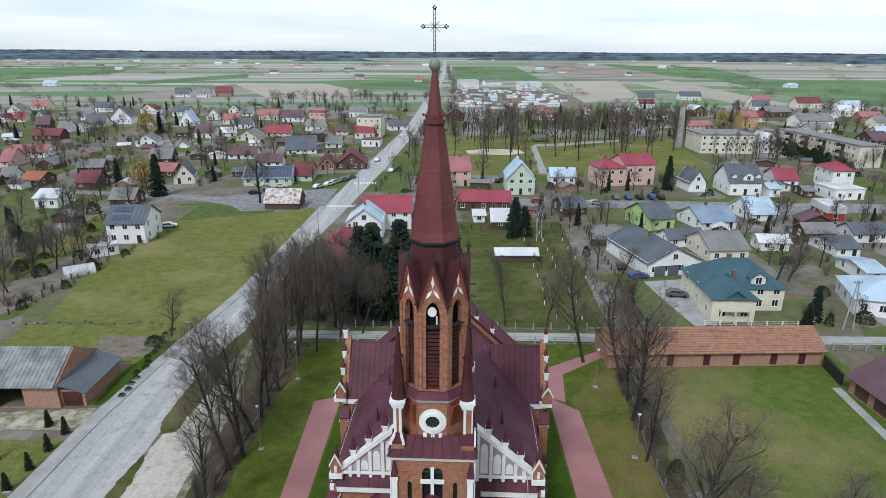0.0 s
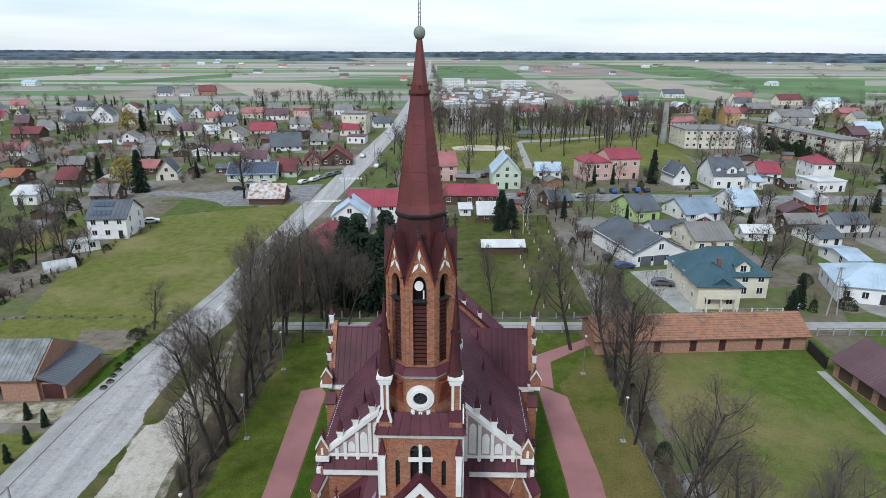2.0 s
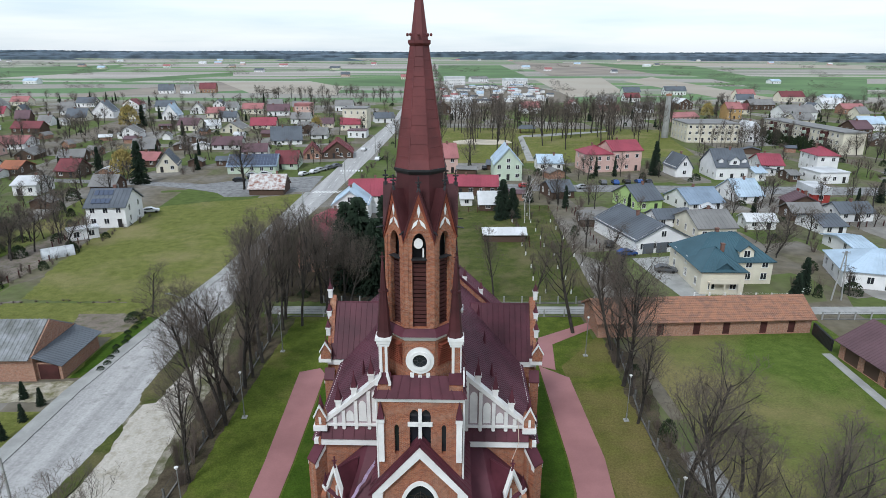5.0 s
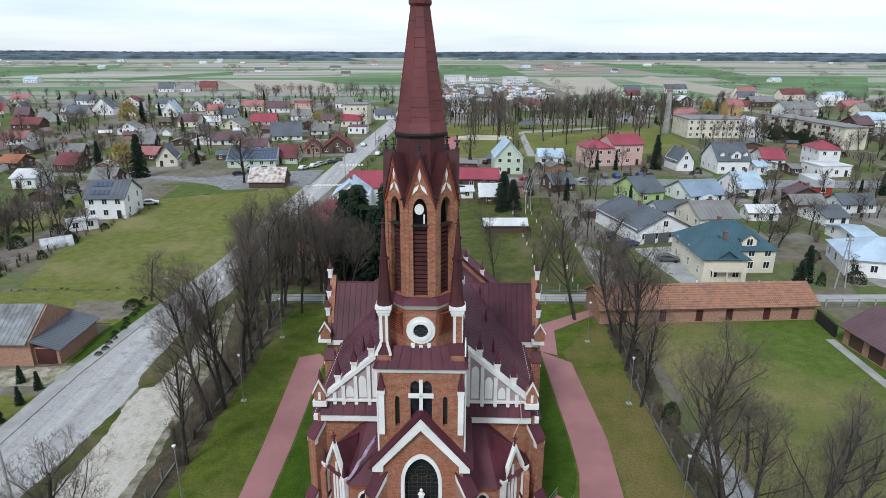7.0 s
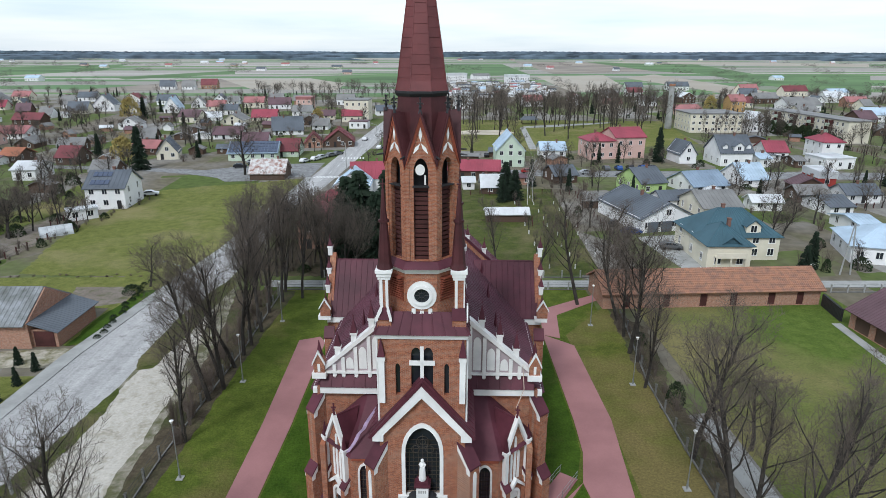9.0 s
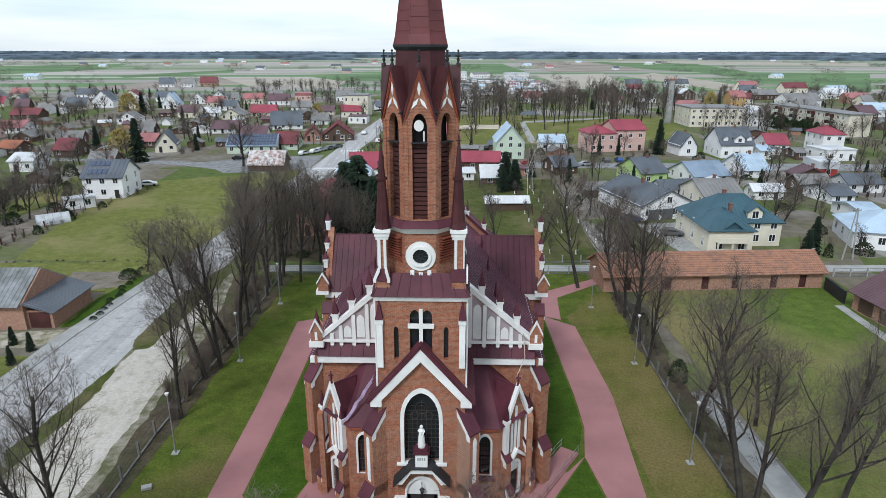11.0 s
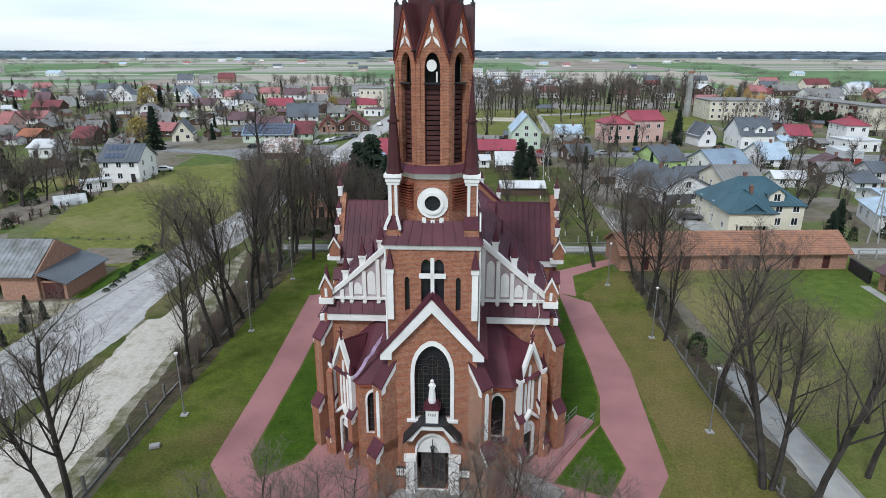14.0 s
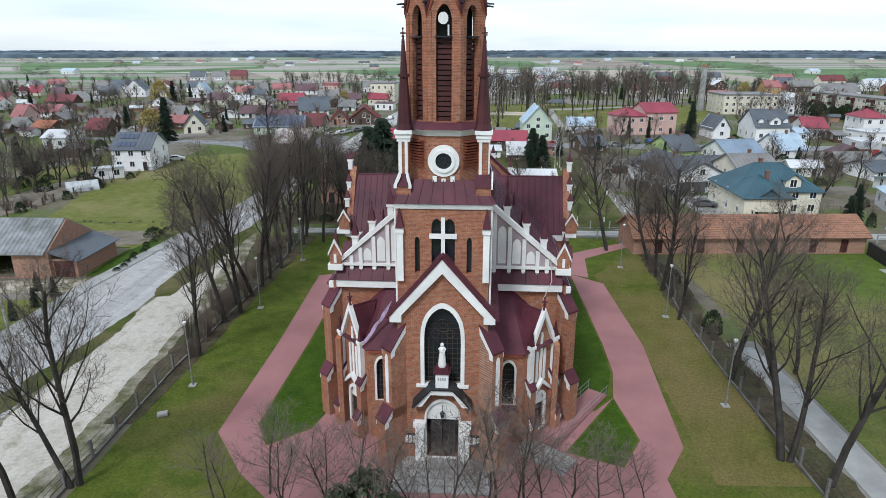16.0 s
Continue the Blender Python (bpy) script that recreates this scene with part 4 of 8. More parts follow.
# side annexes with diagonal gabled portals
for s in (-1, 1):
    FRN, XC = 2.6, 5.5
    holes = [lancet(s * 4.5, 0.42, 3.2, 5.9, 6.6)]
    church_wall("annex_wall", [(s * 2.9, 0), (s * XC, 0), (s * XC, 7.3), (s * 2.9, 7.3)][::s], holes, 0.45, Matrix.Translation((0, FRN, 0)))
    bm = bmesh.new()
    prism(bm, holes[0], 0.04, Matrix.Translation((0, FRN + 0.25, 0)))
    w = part("annex_window", bm, GLASS, church)
    bm = bmesh.new()
    arch_frame(bm, s * 4.5, 0.42, 3.2, 5.9, 6.6, 0.15, 0.12, Matrix.Translation((0, FRN - 0.07, 0)))
    part("window_frame", bm, WHITE, w)
    bm = bmesh.new()
    for i in range(7):
        box(bm, s * 4.5 - 0.42, s * 4.5 + 0.42, FRN + 0.2, FRN + 0.23, 3.5 + i * 0.4, 3.53 + i * 0.4)
    for i in (-1, 0, 1):
        box(bm, s * 4.5 + i * 0.2 - 0.012, s * 4.5 + i * 0.2 + 0.012, FRN + 0.19, FRN + 0.22, 3.2, 6.1)
    part("grille", bm, GRILLE, w)
    bm = bmesh.new()
    slab(bm, [(s * 3.6 - 0.7, FRN - 0.28, 2.85), (s * 4.5 + 0.8 * 1, FRN - 0.28, 2.85), (s * 4.5 + 0.8, FRN + 0.1, 3.2), (s * 3.6 - 0.7, FRN + 0.1, 3.2)], 0.1)
    part("sill", bm, ROOF, w)
    bm = bmesh.new()
    a, b = sorted((s * 2.95, s * XC))
    box(bm, a, b, FRN - 0.16, FRN - 0.003, 7.05, 7.3)
    part("cornice", bm, BRICK_TRIM, church)
    # diagonal portal wall
    pm = Matrix.Translation((s * 6.85, FRN + 1.35, 0)) @ Matrix.Rotation(radians(45 * s), 4, "Z")
    h = 1.9
    portal = church_wall("portal_wall", [(-h, 0), (h, 0), (h, 7.3), (1.15, 7.6), (0, 10.0), (-1.15, 7.6), (-h, 7.3)], [lancet(0, 0.6, 0.3, 2.7, 3.4)], 0.5, pm)
    bm = bmesh.new()
    for k in (-1, 1):
        prism(bm, [(k * 1.3, 7.25), (k * 1.3, 7.65), (0, 10.3), (0, 9.7), (k * 1.05, 7.5)], 0.3, pm @ Matrix.Translation((0, -0.25, 0)))
        box(bm, k * 1.28 - 0.17, k * 1.28 + 0.17, -0.36, -0.003, 4.9, 7.75, pm)
        box(bm, k * 1.28 - 0.24, k * 1.28 + 0.24, -0.43, -0.003, 7.5, 7.75, pm)
    for x, z in ((-0.42, 7.0), (0, 8.4), (0.42, 7.0)):
        prism(bm, lancet(x, 0.12, 4.5, z - 0.3, z), 0.06, pm @ Matrix.Translation((0, -0.06, 0)))
    part("edging", bm, WHITE, portal, "white gable edging and lancets")
    bm = bmesh.new()
    arch_frame(bm, 0, 0.6, 0.3, 2.7, 3.4, 0.2, 0.2, pm @ Matrix.Translation((0, -0.1, 0)))
    for k in (-1, 1):
        prism(bm, [(k * 1.0, 3.5), (k * 1.0, 3.75), (0, 4.75), (0, 4.4)], 0.3, pm @ Matrix.Translation((0, -0.35, 0)))
    prism(bm, lancet(0, 0.6, 2.5, 2.7, 3.4), 0.08, pm @ Matrix.Translation((0, 0.1, 0)))
    part("door_surround", bm, WHITE, portal)
    bm = bmesh.new()
    box(bm, -0.6, 0.6, 0.2, 0.28, 0.3, 2.6, pm)
    part("side_door", bm, DOOR, portal)
    bm = bmesh.new()
    for k in (-1, 1):
        tube(bm, pm @ Vector((k * 1.28, -0.2, 7.75)), pm @ Vector((k * 1.28, -0.2, 9.0)), 0.22, 0.02, 4)
    x, y, z = pm @ Vector((0, -0.1, 10.2))
    finial(bm, x, y, z, 0.9)
    part("finial", bm, ROOF, portal)
    for k in (-1, 1):
        buttress("portal_buttress", pm @ Matrix.Translation((k * 1.28, 0, 0)), 0.55, [(0.95, 1.7), (0.55, 4.4)])
    church_wall("annex_side", [(0, 0), (2.6, 0), (2.6, 7.3), (0, 7.3)], [], 0.4, Matrix.Translation((s * 8.2, 4.0, 0)) @ Matrix.Rotation(radians(90), 4, "Z") @ Matrix.Translation((0, 0 if s > 0 else -0.4, 0)))
    # lean-to roof over the annex, hipped over the portal
    top = 10.4
    p0, p1, p2, p3 = (s * 2.95, FRN - 0.2, 7.3), (s * (XC + 0.1), FRN - 0.2, 7.3), (s * 8.35, FRN + 2.5, 7.3), (s * 8.35, 6.4, 7.3)
    t0, t1, t2 = (s * 2.95, 6.38, 10.6), (s * 4.6, 6.38, 10.6), (s * 5.2, 6.38, 10.2)
    sl = [[p0, p1, t1, t0], [p1, p2, t2, t1], [p2, p3, t2]]
    roof_part("annex_roof", [q if s > 0 else q[::-1] for q in sl], 0, ROOF)
    bm = bmesh.new()
    g0, g1, g2, g3 = pm @ Vector((-1.3, -0.2, 7.4)), pm @ Vector((1.3, -0.2, 7.4)), pm @ Vector((0, -0.2, 10.05)), pm @ Vector((0, 2.2, 10.0))
    b0, b1 = pm @ Vector((-1.3, 0.6, 7.4)), pm @ Vector((1.3, 0.6, 7.4))
    slab(bm, [b0, g0, g2, g3], 0.1)
    slab(bm, [g1, b1, g3, g2], 0.1)
    part("portal_roof", bm, ROOF, church)

# tower: square stage
TH, TZ = 2.92, 18.3
twin = [lancet(x, 0.34, 14.3, 16.9, 17.5) for x in (-0.4, 0.4)]
slits = [lancet(x, 0.16, 13.9, 16.0, 16.3) for x in (-1.65, 1.65)]
church_wall("tower_front", [(-TH, 9), (TH, 9), (TH, TZ), (-TH, TZ)], twin + slits, 0.6, Matrix.Translation((0, TY - TH, 0)))
church_wall("tower_back", [(-TH, 9), (TH, 9), (TH, TZ), (-TH, TZ)], [], 0.6, Matrix.Translation((0, TY + TH - 0.6, 0)))
for s in (-1, 1):
    church_wall("tower_side", [(TY - TH + 0.6, 9), (TY + TH - 0.6, 9), (TY + TH - 0.6, TZ), (TY - TH + 0.6, TZ)], [], 0.6, Matrix.Translation((s * TH, 0, 0)) @ Matrix.Rotation(radians(90), 4, "Z") @ Matrix.Translation((0, 0 if s > 0 else -0.6, 0)))
    bm = bmesh.new()
    box(bm, s * 2.72 - 0.2, s * 2.72 + 0.2, TY - TH - 0.25, TY - TH - 0.003, 13.4, 16.9)
    box(bm, s * 2.72 - 0.26, s * 2.72 + 0.26, TY - TH - 0.32, TY - TH - 0.003, 16.6, 16.95)
    pr = part("corner_pier", bm, WHITE, church)
    bm = bmesh.new()
    frustum(bm, 4, s * 2.72, TY - TH - 0.15, 16.95, 0.36, 18.2, 0.03, math.pi / 4)
    part("cap", bm, ROOF, pr)
    bm = bmesh.new()
    tube(bm, (s * 3.02, TY - TH + 0.1, 11.5), (s * 3.02, TY - TH + 0.1, 18.1), 0.07, 0.07, 8)
    part("downpipe", bm, WHITE, church)
bm = bmesh.new()
for h in twin + slits:
    prism(bm, h, 0.05, Matrix.Translation((0, TY - TH + 0.35, 0)))
part("tower_window", bm, GLASS, church)
bm = bmesh.new()
box(bm, -0.12, 0.12, TY - TH - 0.16, TY - TH - 0.02, 14.4, 17.6)
box(bm, -0.86, 0.86, TY - TH - 0.16, TY - TH - 0.02, 16.25, 16.55)
part("cross", bm, WHITE, church, "white cross on the tower front")
bm = bmesh.new()
frustum(bm, 4, 0, TY, 18.15, 3.02 * math.sqrt(2), 18.52, 3.14 * math.sqrt(2), math.pi / 4)
part("cornice", bm, WHITE, church)
r4 = []
for k in range(4):
    m = face_at(0, TY, 0, k, 4)
    r4.append([m @ Vector(p) for p in ((-3.12, -3.2, 18.5), (3.12, -3.2, 18.5), (2.45, -2.45, 19.9), (-2.45, -2.45, 19.9))])
roof_part("tower_skirt_roof", r4, 0.7, ROOF)

# tower: octagonal clock stage
bm = bmesh.new()
frustum(bm, 8, 0, TY, 18.5, 2.4 / math.cos(math.pi / 8), 22.9, 2.4 / math.cos(math.pi / 8), math.pi / 8)
part("rose_stage", bm, BRICK, church)
for k in range(4):
    m = face_at(0, TY, 2.4, k * 2)
    bm = bmesh.new()
    ring = lambda r: [(r * math.cos(2 * math.pi * i / 32), 21.05 + r * math.sin(2 * math.pi * i / 32)) for i in range(32)]
    panel(bm, ring(0.97), [ring(0.62)], 0.14, m @ Matrix.Translation((0, -0.14, 0)))
    panel(bm, ring(0.70), [ring(0.50)], 0.24, m @ Matrix.Translation((0, -0.24, 0)))
    ro = part("rose_surround", bm, WHITE, church, "white round window surround")
    bm = bmesh.new()
    prism(bm, [(0.54 * math.cos(2 * math.pi * i / 20), 21.05 + 0.54 * math.sin(2 * math.pi * i / 20)) for i in range(20)], 0.03, m @ Matrix.Translation((0, -0.06, 0)))
    part("pane", bm, GLASS, ro)
    bm = bmesh.new()
    for i in range(8):
        a = math.pi * i / 4
        tube(bm, m @ Vector((0.16 * math.cos(a), -0.1, 21.05 + 0.16 * math.sin(a))), m @ Vector((0.48 * math.cos(a), -0.1, 21.05 + 0.48 * math.sin(a))), 0.025, 0.025, 4)
        b = math.pi * (i + 1) / 4
        tube(bm, m @ Vector((0.17 * math.cos(a), -0.1, 21.05 + 0.17 * math.sin(a))), m @ Vector((0.17 * math.cos(b), -0.1, 21.05 + 0.17 * math.sin(b))), 0.025, 0.025, 4)
    part("tracery", bm, IRON, ro)
    bm = bmesh.new()
    for x in (-0.55, 0, 0.55):
        box(bm, x - 0.13, x + 0.13, -0.12, -0.003, 19.75 if x else 19.7, 20.1 if x else 19.95, m)
    part("corbel", bm, WHITE, church)
    # stepped brick corbels on the diagonal faces
    m = face_at(0, TY, 2.4, k * 2 + 1)
    for i in range(10):
        bm = bmesh.new()
        box(bm, -0.72, 0.72, -0.08 - i * 0.036, -0.003, 20.55 + i * 0.18, 20.63 + i * 0.18, m)
        part("brick_corbel", bm, BRICK_TRIM, church)
    # corner pier with white shafts, capital and tall pinnacle
    m = Matrix.Translation((0, TY, 0)) @ Matrix.Rotation(math.pi / 2 * k, 4, "Z")
    X = 2.42
    bm = bmesh.new()
    box(bm, -X - 0.3, -X + 0.3, -X - 0.3, -X + 0.3, 18.3, 22.3, m)
    box(bm, -X - 0.5, -X + 0.42, -X - 0.5, -X + 0.42, 18.2, 19.5, m)
    cpier = part("corner_pier", bm, BRICK, church)
    for sx, sy, kx, ky in ((1, 0, 0.17, -0.3), (1, 0, -0.19, -0.3), (0, 1, -0.3, 0.17)):
        bm = bmesh.new()
        box(bm, -X + kx - 0.09, -X + kx + 0.09, -X + ky - 0.09, -X + ky + 0.09, 20.3, 22.3, m)
        part("shaft", bm, WHITE, cpier)
    bm = bmesh.new()
    for z, w in ((22.25, 0.40), (22.45, 0.46), (22.7, 0.54)):
        box(bm, -X - w, -X + w, -X - w, -X + w, z, z + 0.22, m)
    part("capital", bm, WHITE, cpier, "white moulded capital")
    bm = bmesh.new()
    slab(bm, [m @ Vector(p) for p in ((-X - 0.58, -X - 0.58, 19.5), (-X + 0.46, -X - 0.58, 19.5), (-X + 0.45, -X - 0.36, 20.3), (-X - 0.36, -X - 0.36, 20.3))], 0.08)
    slab(bm, [m @ Vector(p) for p in ((-X - 0.58, -X + 0.46, 19.5), (-X - 0.58, -X - 0.58, 19.5), (-X - 0.36, -X - 0.36, 20.3), (-X - 0.36, -X + 0.45, 20.3))], 0.08)
    part("set_off", bm, ROOF, cpier)
    bm = bmesh.new()
    prism(bm, [(-X - 0.62, 19.42), (-X - 0.62, 19.62), (-X - 0.3, 20.4), (-X - 0.16, 20.4), (-X - 0.16, 20.16), (-X - 0.42, 19.62), (-X - 0.42, 19.42)], 0.1, m @ Matrix.Translation((0, -X - 0.62, 0)))
    prism(bm, [(-X + 0.48, 19.42), (-X + 0.48, 19.62), (-X + 0.3, 20.4), (-X + 0.16, 20.4), (-X + 0.16, 20.16), (-X + 0.3, 19.62), (-X + 0.3, 19.42)], 0.1, m @ Matrix.Translation((0, -X - 0.62, 0)))
    part("edging", bm, WHITE, cpier)
    bm = bmesh.new()
    c = m @ Vector((-X + 0.05, -X + 0.05, 0))
    frustum(bm, 8, c.x, c.y, 22.9, 0.56, 23.3, 0.45)
    frustum(bm, 8, c.x, c.y, 23.3, 0.45, 28.1, 0.08)
    finial(bm, c.x, c.y, 28.0, 0.75)
    frustum(bm, 8, c.x, c.y, 26.0, 0.34, 26.15, 0.34)
    part("pinnacle", bm, TOWER_METAL, cpier, "tall dark red metal pinnacle")
bm = bmesh.new()
frustum(bm, 8, 0, TY, 22.55, 2.5 / math.cos(math.pi / 8), 22.95, 2.72 / math.cos(math.pi / 8), math.pi / 8)
part("cornice", bm, WHITE, church)
bm = bmesh.new()
frustum(bm, 8, 0, TY, 22.95, 2.85 / math.cos(math.pi / 8), 23.35, 2.4 / math.cos(math.pi / 8), math.pi / 8)
part("skirt", bm, ROOF, church)

# tower: belfry, eight gabled faces
half = OCT * math.tan(math.pi / 8)
hole = lancet(0, 0.46, 23.4, 29.0, 30.0)
for k in range(8):
    m = face_at(0, TY, OCT, k)
    bm = bmesh.new()
    panel(bm, [(-half, 23.2), (half, 23.2), (half, 29.7), (0, 32.6), (-half, 29.7)], [hole], 0.45, m)
    f = part("belfry_face", bm, BRICK, church)
    bm, co, pb = bmesh.new(), bmesh.new(), bmesh.new()
    for s in (-1, 1):
        prism(co, [(s * (half + 0.06), 29.5), (s * (half + 0.06), 29.8), (0, 32.85), (0, 32.55)], 0.3, m @ Matrix.Translation((0, -0.16, 0)))
        prism(bm, [(s * (half + 0.02), 29.3), (s * (half + 0.02), 29.48), (0, 32.53), (0, 32.28)], 0.2, m @ Matrix.Translation((0, -0.12, 0)))
        prism(bm, [(s * (half - 0.18), 29.8), (s * (half - 0.18), 29.95), (0, 32.2), (0, 31.95)], 0.12, m @ Matrix.Translation((0, -0.1, 0)))
        box(pb, s * (half - 0.11) - 0.13, s * (half - 0.11) + 0.13, -0.07, -0.003, 23.4, 29.6, m)
    part("gable_edging", bm, BRICK_TRIM, f, "red moulded brick edging")
    part("coping", co, TOWER_METAL, f, "dark red metal gable coping")
    part("pilaster", pb, BRICK, f)
    bm = bmesh.new()
    for a in (90, 236, 304):
        d = Vector((math.cos(radians(a)), math.sin(radians(a))))
        e = Vector((-d.y, d.x))
        c = Vector((0, 30.95))
        L = 0.95 if a == 90 else 0.85
        pts = [c + d * 0.05, c + d * L * 0.5 + e * 0.11, c + d * L, c + d * L * 0.5 - e * 0.11]
        prism(bm, [(p.x, p.y) for p in pts], 0.05, m @ Matrix.Translation((0, -0.05, 0)))
    part("trefoil", bm, WHITE, f, "white three-leaf ornament")
    bm = bmesh.new()
    for i in range(16):
        box(bm, -0.46, 0.46, 0.26, 0.34, 23.4 + i * 0.3, 23.63 + i * 0.3, m)
    part("louvre", bm, LOUVRE, f, "dark red louvre boards")
    bm = bmesh.new()
    box(bm, -0.52, 0.52, -0.12, 0.3, 28.2, 28.27, m)
    part("ledge", bm, IRON, f)
    bm = bmesh.new()
    x, y, z = m @ Vector((0, 0.0, 32.75))
    finial(bm, x, y, z, 0.9)
    part("finial", bm, IRON, f)
    bm = bmesh.new()
    a, b, c, d = [m @ Vector(p) for p in ((half + 0.06, -0.05, 29.75), (0, -0.05, 32.75), (0, 1.2, 32.6), (half + 0.02, 0.6, 30.0))]
    slab(bm, [a, b, c, d], 0.06)
    a, b, c, d = [m @ Vector(p) for p in ((-half - 0.06, -0.05, 29.75), (0, -0.05, 32.75), (0, 1.2, 32.6), (-half - 0.02, 0.6, 30.0))]
    slab(bm, [d, c, b, a], 0.06)
    part("gable_roof", bm, TOWER_METAL, f)
    # waterspout at the valley
    bm = bmesh.new()
    p = m @ Vector((half, -0.05, 30.1))
    q = m @ Vector((half + 0.25, -0.55, 30.05))
    tube(bm, p, q, 0.07, 0.05, 6)
    part("waterspout", bm, IRON, f)
# loudspeakers in the open part
for k, x in ((0, -0.05),):
    bm = bmesh.new()
    m = face_at(0, TY, OCT - 0.15, k)
    prism(bm, [(x + 0.3 * math.cos(2 * math.pi * i / 16), 29.25 + 0.34 * math.sin(2 * math.pi * i / 16)) for i in range(16)], 0.12, m)
    box(bm, 0.2, 0.3, 0.1, 0.2, 28.3, 28.9, m)
    part("loudspeaker", bm, WHITE, church, "round white loudspeaker")
# solid added behind the openings so that they look dark inside
bm = bmesh.new()
frustum(bm, 8, 0, TY, 23.3, 1.7, 29.9, 1.7, math.pi / 8)
part("belfry_shade_core", bm, INTERIOR_SHADE, church)
bm = bmesh.new()
frustum(bm, 8, 0, TY, 29.9, 1.82, 33.8, 1.6, math.pi / 8)
part("spire_drum", bm, TOWER_METAL, church)
bm = bmesh.new()
frustum(bm, 8, 0, TY, 33.6, 1.66, 33.8, 1.8, math.pi / 8)
frustum(bm, 8, 0, TY, 33.8, 1.8, 33.93, 1.8, math.pi / 8)
part("eaves_ring", bm, IRON, church)
# spire
bm = bmesh.new()
prof = ((33.93, 1.74), (34.5, 1.60), (36.5, 1.32), (41.3, 0.60))
for (a, ra), (b, rb) in zip(prof, prof[1:]):
    frustum(bm, 8, 0, TY, a, ra, b, rb, math.pi / 8)
for k in range(8):
    a = math.pi / 8 + k * math.pi / 4
    for (za, ra), (zb, rb) in zip(prof, prof[1:]):
        tube(bm, (ra * math.cos(a), TY + ra * math.sin(a), za), (rb * math.cos(a), TY + rb * math.sin(a), zb), 0.035, 0.03, 5)
    for i in range(11):
        z = 34.7 + i * 0.58 + (0.2 if k % 2 else 0)
        r = float(np.interp(z, [p[0] for p in prof], [p[1] for p in prof])) + 0.008
        b = a + math.pi / 4
        tube(bm, (r * math.cos(a), TY + r * math.sin(a), z), (r * math.cos(b), TY + r * math.sin(b), z), 0.014, 0.014, 4)
part("spire", bm, SPIRE, church, "red sheet-metal octagonal spire")
bm = bmesh.new()
frustum(bm, 8, 0, TY, 41.3, 0.62, 41.45, 0.74, math.pi / 8)
frustum(bm, 8, 0, TY, 41.45, 0.74, 41.65, 0.74, math.pi / 8)
frustum(bm, 8, 0, TY, 41.65, 0.58, 42.0, 0.55, math.pi / 8)
for k in range(8):
    a = k * math.pi / 4
    ball(bm, (0.72 * math.cos(a), TY + 0.72 * math.sin(a), 41.95), 0.1, 6, 4)
frustum(bm, 8, 0, TY, 42.0, 0.52, 44.7, 0.17, math.pi / 8)
part("spirelet", bm, SPIRE, church)
bm = bmesh.new()
ball(bm, (0, TY, 45.0), 0.37, 14, 10, 1.12)
part("orb", bm, COPPER, church, "grey-green metal orb")
bm = bmesh.new()
for x in (-0.06, 0.06):
    tube(bm, (x, TY, 45.4), (x, TY, 48.3), 0.025, 0.025, 5)
for z in (47.15, 47.3):
    tube(bm, (-0.72, TY, z), (0.72, TY, z), 0.022, 0.022, 5)
for x, z in ((-0.72, 47.22), (0.72, 47.22), (0, 48.3)):
    for dx, dz in ((0.09, 0), (-0.09, 0), (0, 0.09), (0, -0.09)):
        ball(bm, (x + dx, TY, z + dz), 0.06, 6, 4)
for i in range(4):
    a = math.pi / 4 + i * math.pi / 2
    tube(bm, (0, TY, 47.22), (0.42 * math.cos(a), TY, 47.22 + 0.42 * math.sin(a)), 0.018, 0.012, 4)
for i in range(10):
    z = 45.6 + i * 0.25
    tube(bm, (-0.06, TY, z), (0.06, TY, z + 0.12), 0.012, 0.012, 4)
part("spire_cross", bm, IRON, church, "openwork iron cross")

# statue before the porch window
bm = bmesh.new()
for z0, r0, z1, r1 in ((7.72, 0.25, 7.9, 0.28), (7.9, 0.26, 8.42, 0.22), (8.42, 0.22, 8.75, 0.17), (8.75, 0.17, 9.02, 0.23), (9.02, 0.23, 9.16, 0.10)):
    frustum(bm, 10, 0, -0.3, z0, r0, z1, r1)
ball(bm, (0, -0.31, 9.28), 0.125, 10, 8, 1.15)
tube(bm, (-0.21, -0.33, 9.02), (0.02, -0.53, 8.85), 0.075, 0.05, 6)
tube(bm, (0.21, -0.33, 9.02), (0.07, -0.52, 8.72), 0.075, 0.05, 6)
st = part("statue", bm, WHITE, None, "", church.matrix_basis.copy())
tagged(st, "white plaster statue on a plinth over the door", "statue")
bm = bmesh.new()
box(bm, -0.42, 0.42, -0.68, 0.1, 6.2, 7.35)
pl = part("plinth", bm, WHITE, church, "white plinth")
bm = bmesh.new()
box(bm, -0.56, 0.56, -0.8, 0.12, 7.35, 7.5)
box(bm, -0.42, 0.42, -0.68, 0.1, 7.5, 7.72)
part("cap", bm, ROOF, pl)
bm = bmesh.new()
for i in range(4):
    box(bm, -0.28 + i * 0.15, -0.18 + i * 0.15, -0.695, -0.68, 6.85, 7.07)
part("inscription", bm, STONE, pl)
# brick and stone plinth course round the walls
bm = bmesh.new()
for s in (-1, 1):
    box(bm, s * NH - 0.15, s * NH + 0.15, NY0 + 0.5, 20, 0, 0.7)
part("base_course", bm, STONE, church)


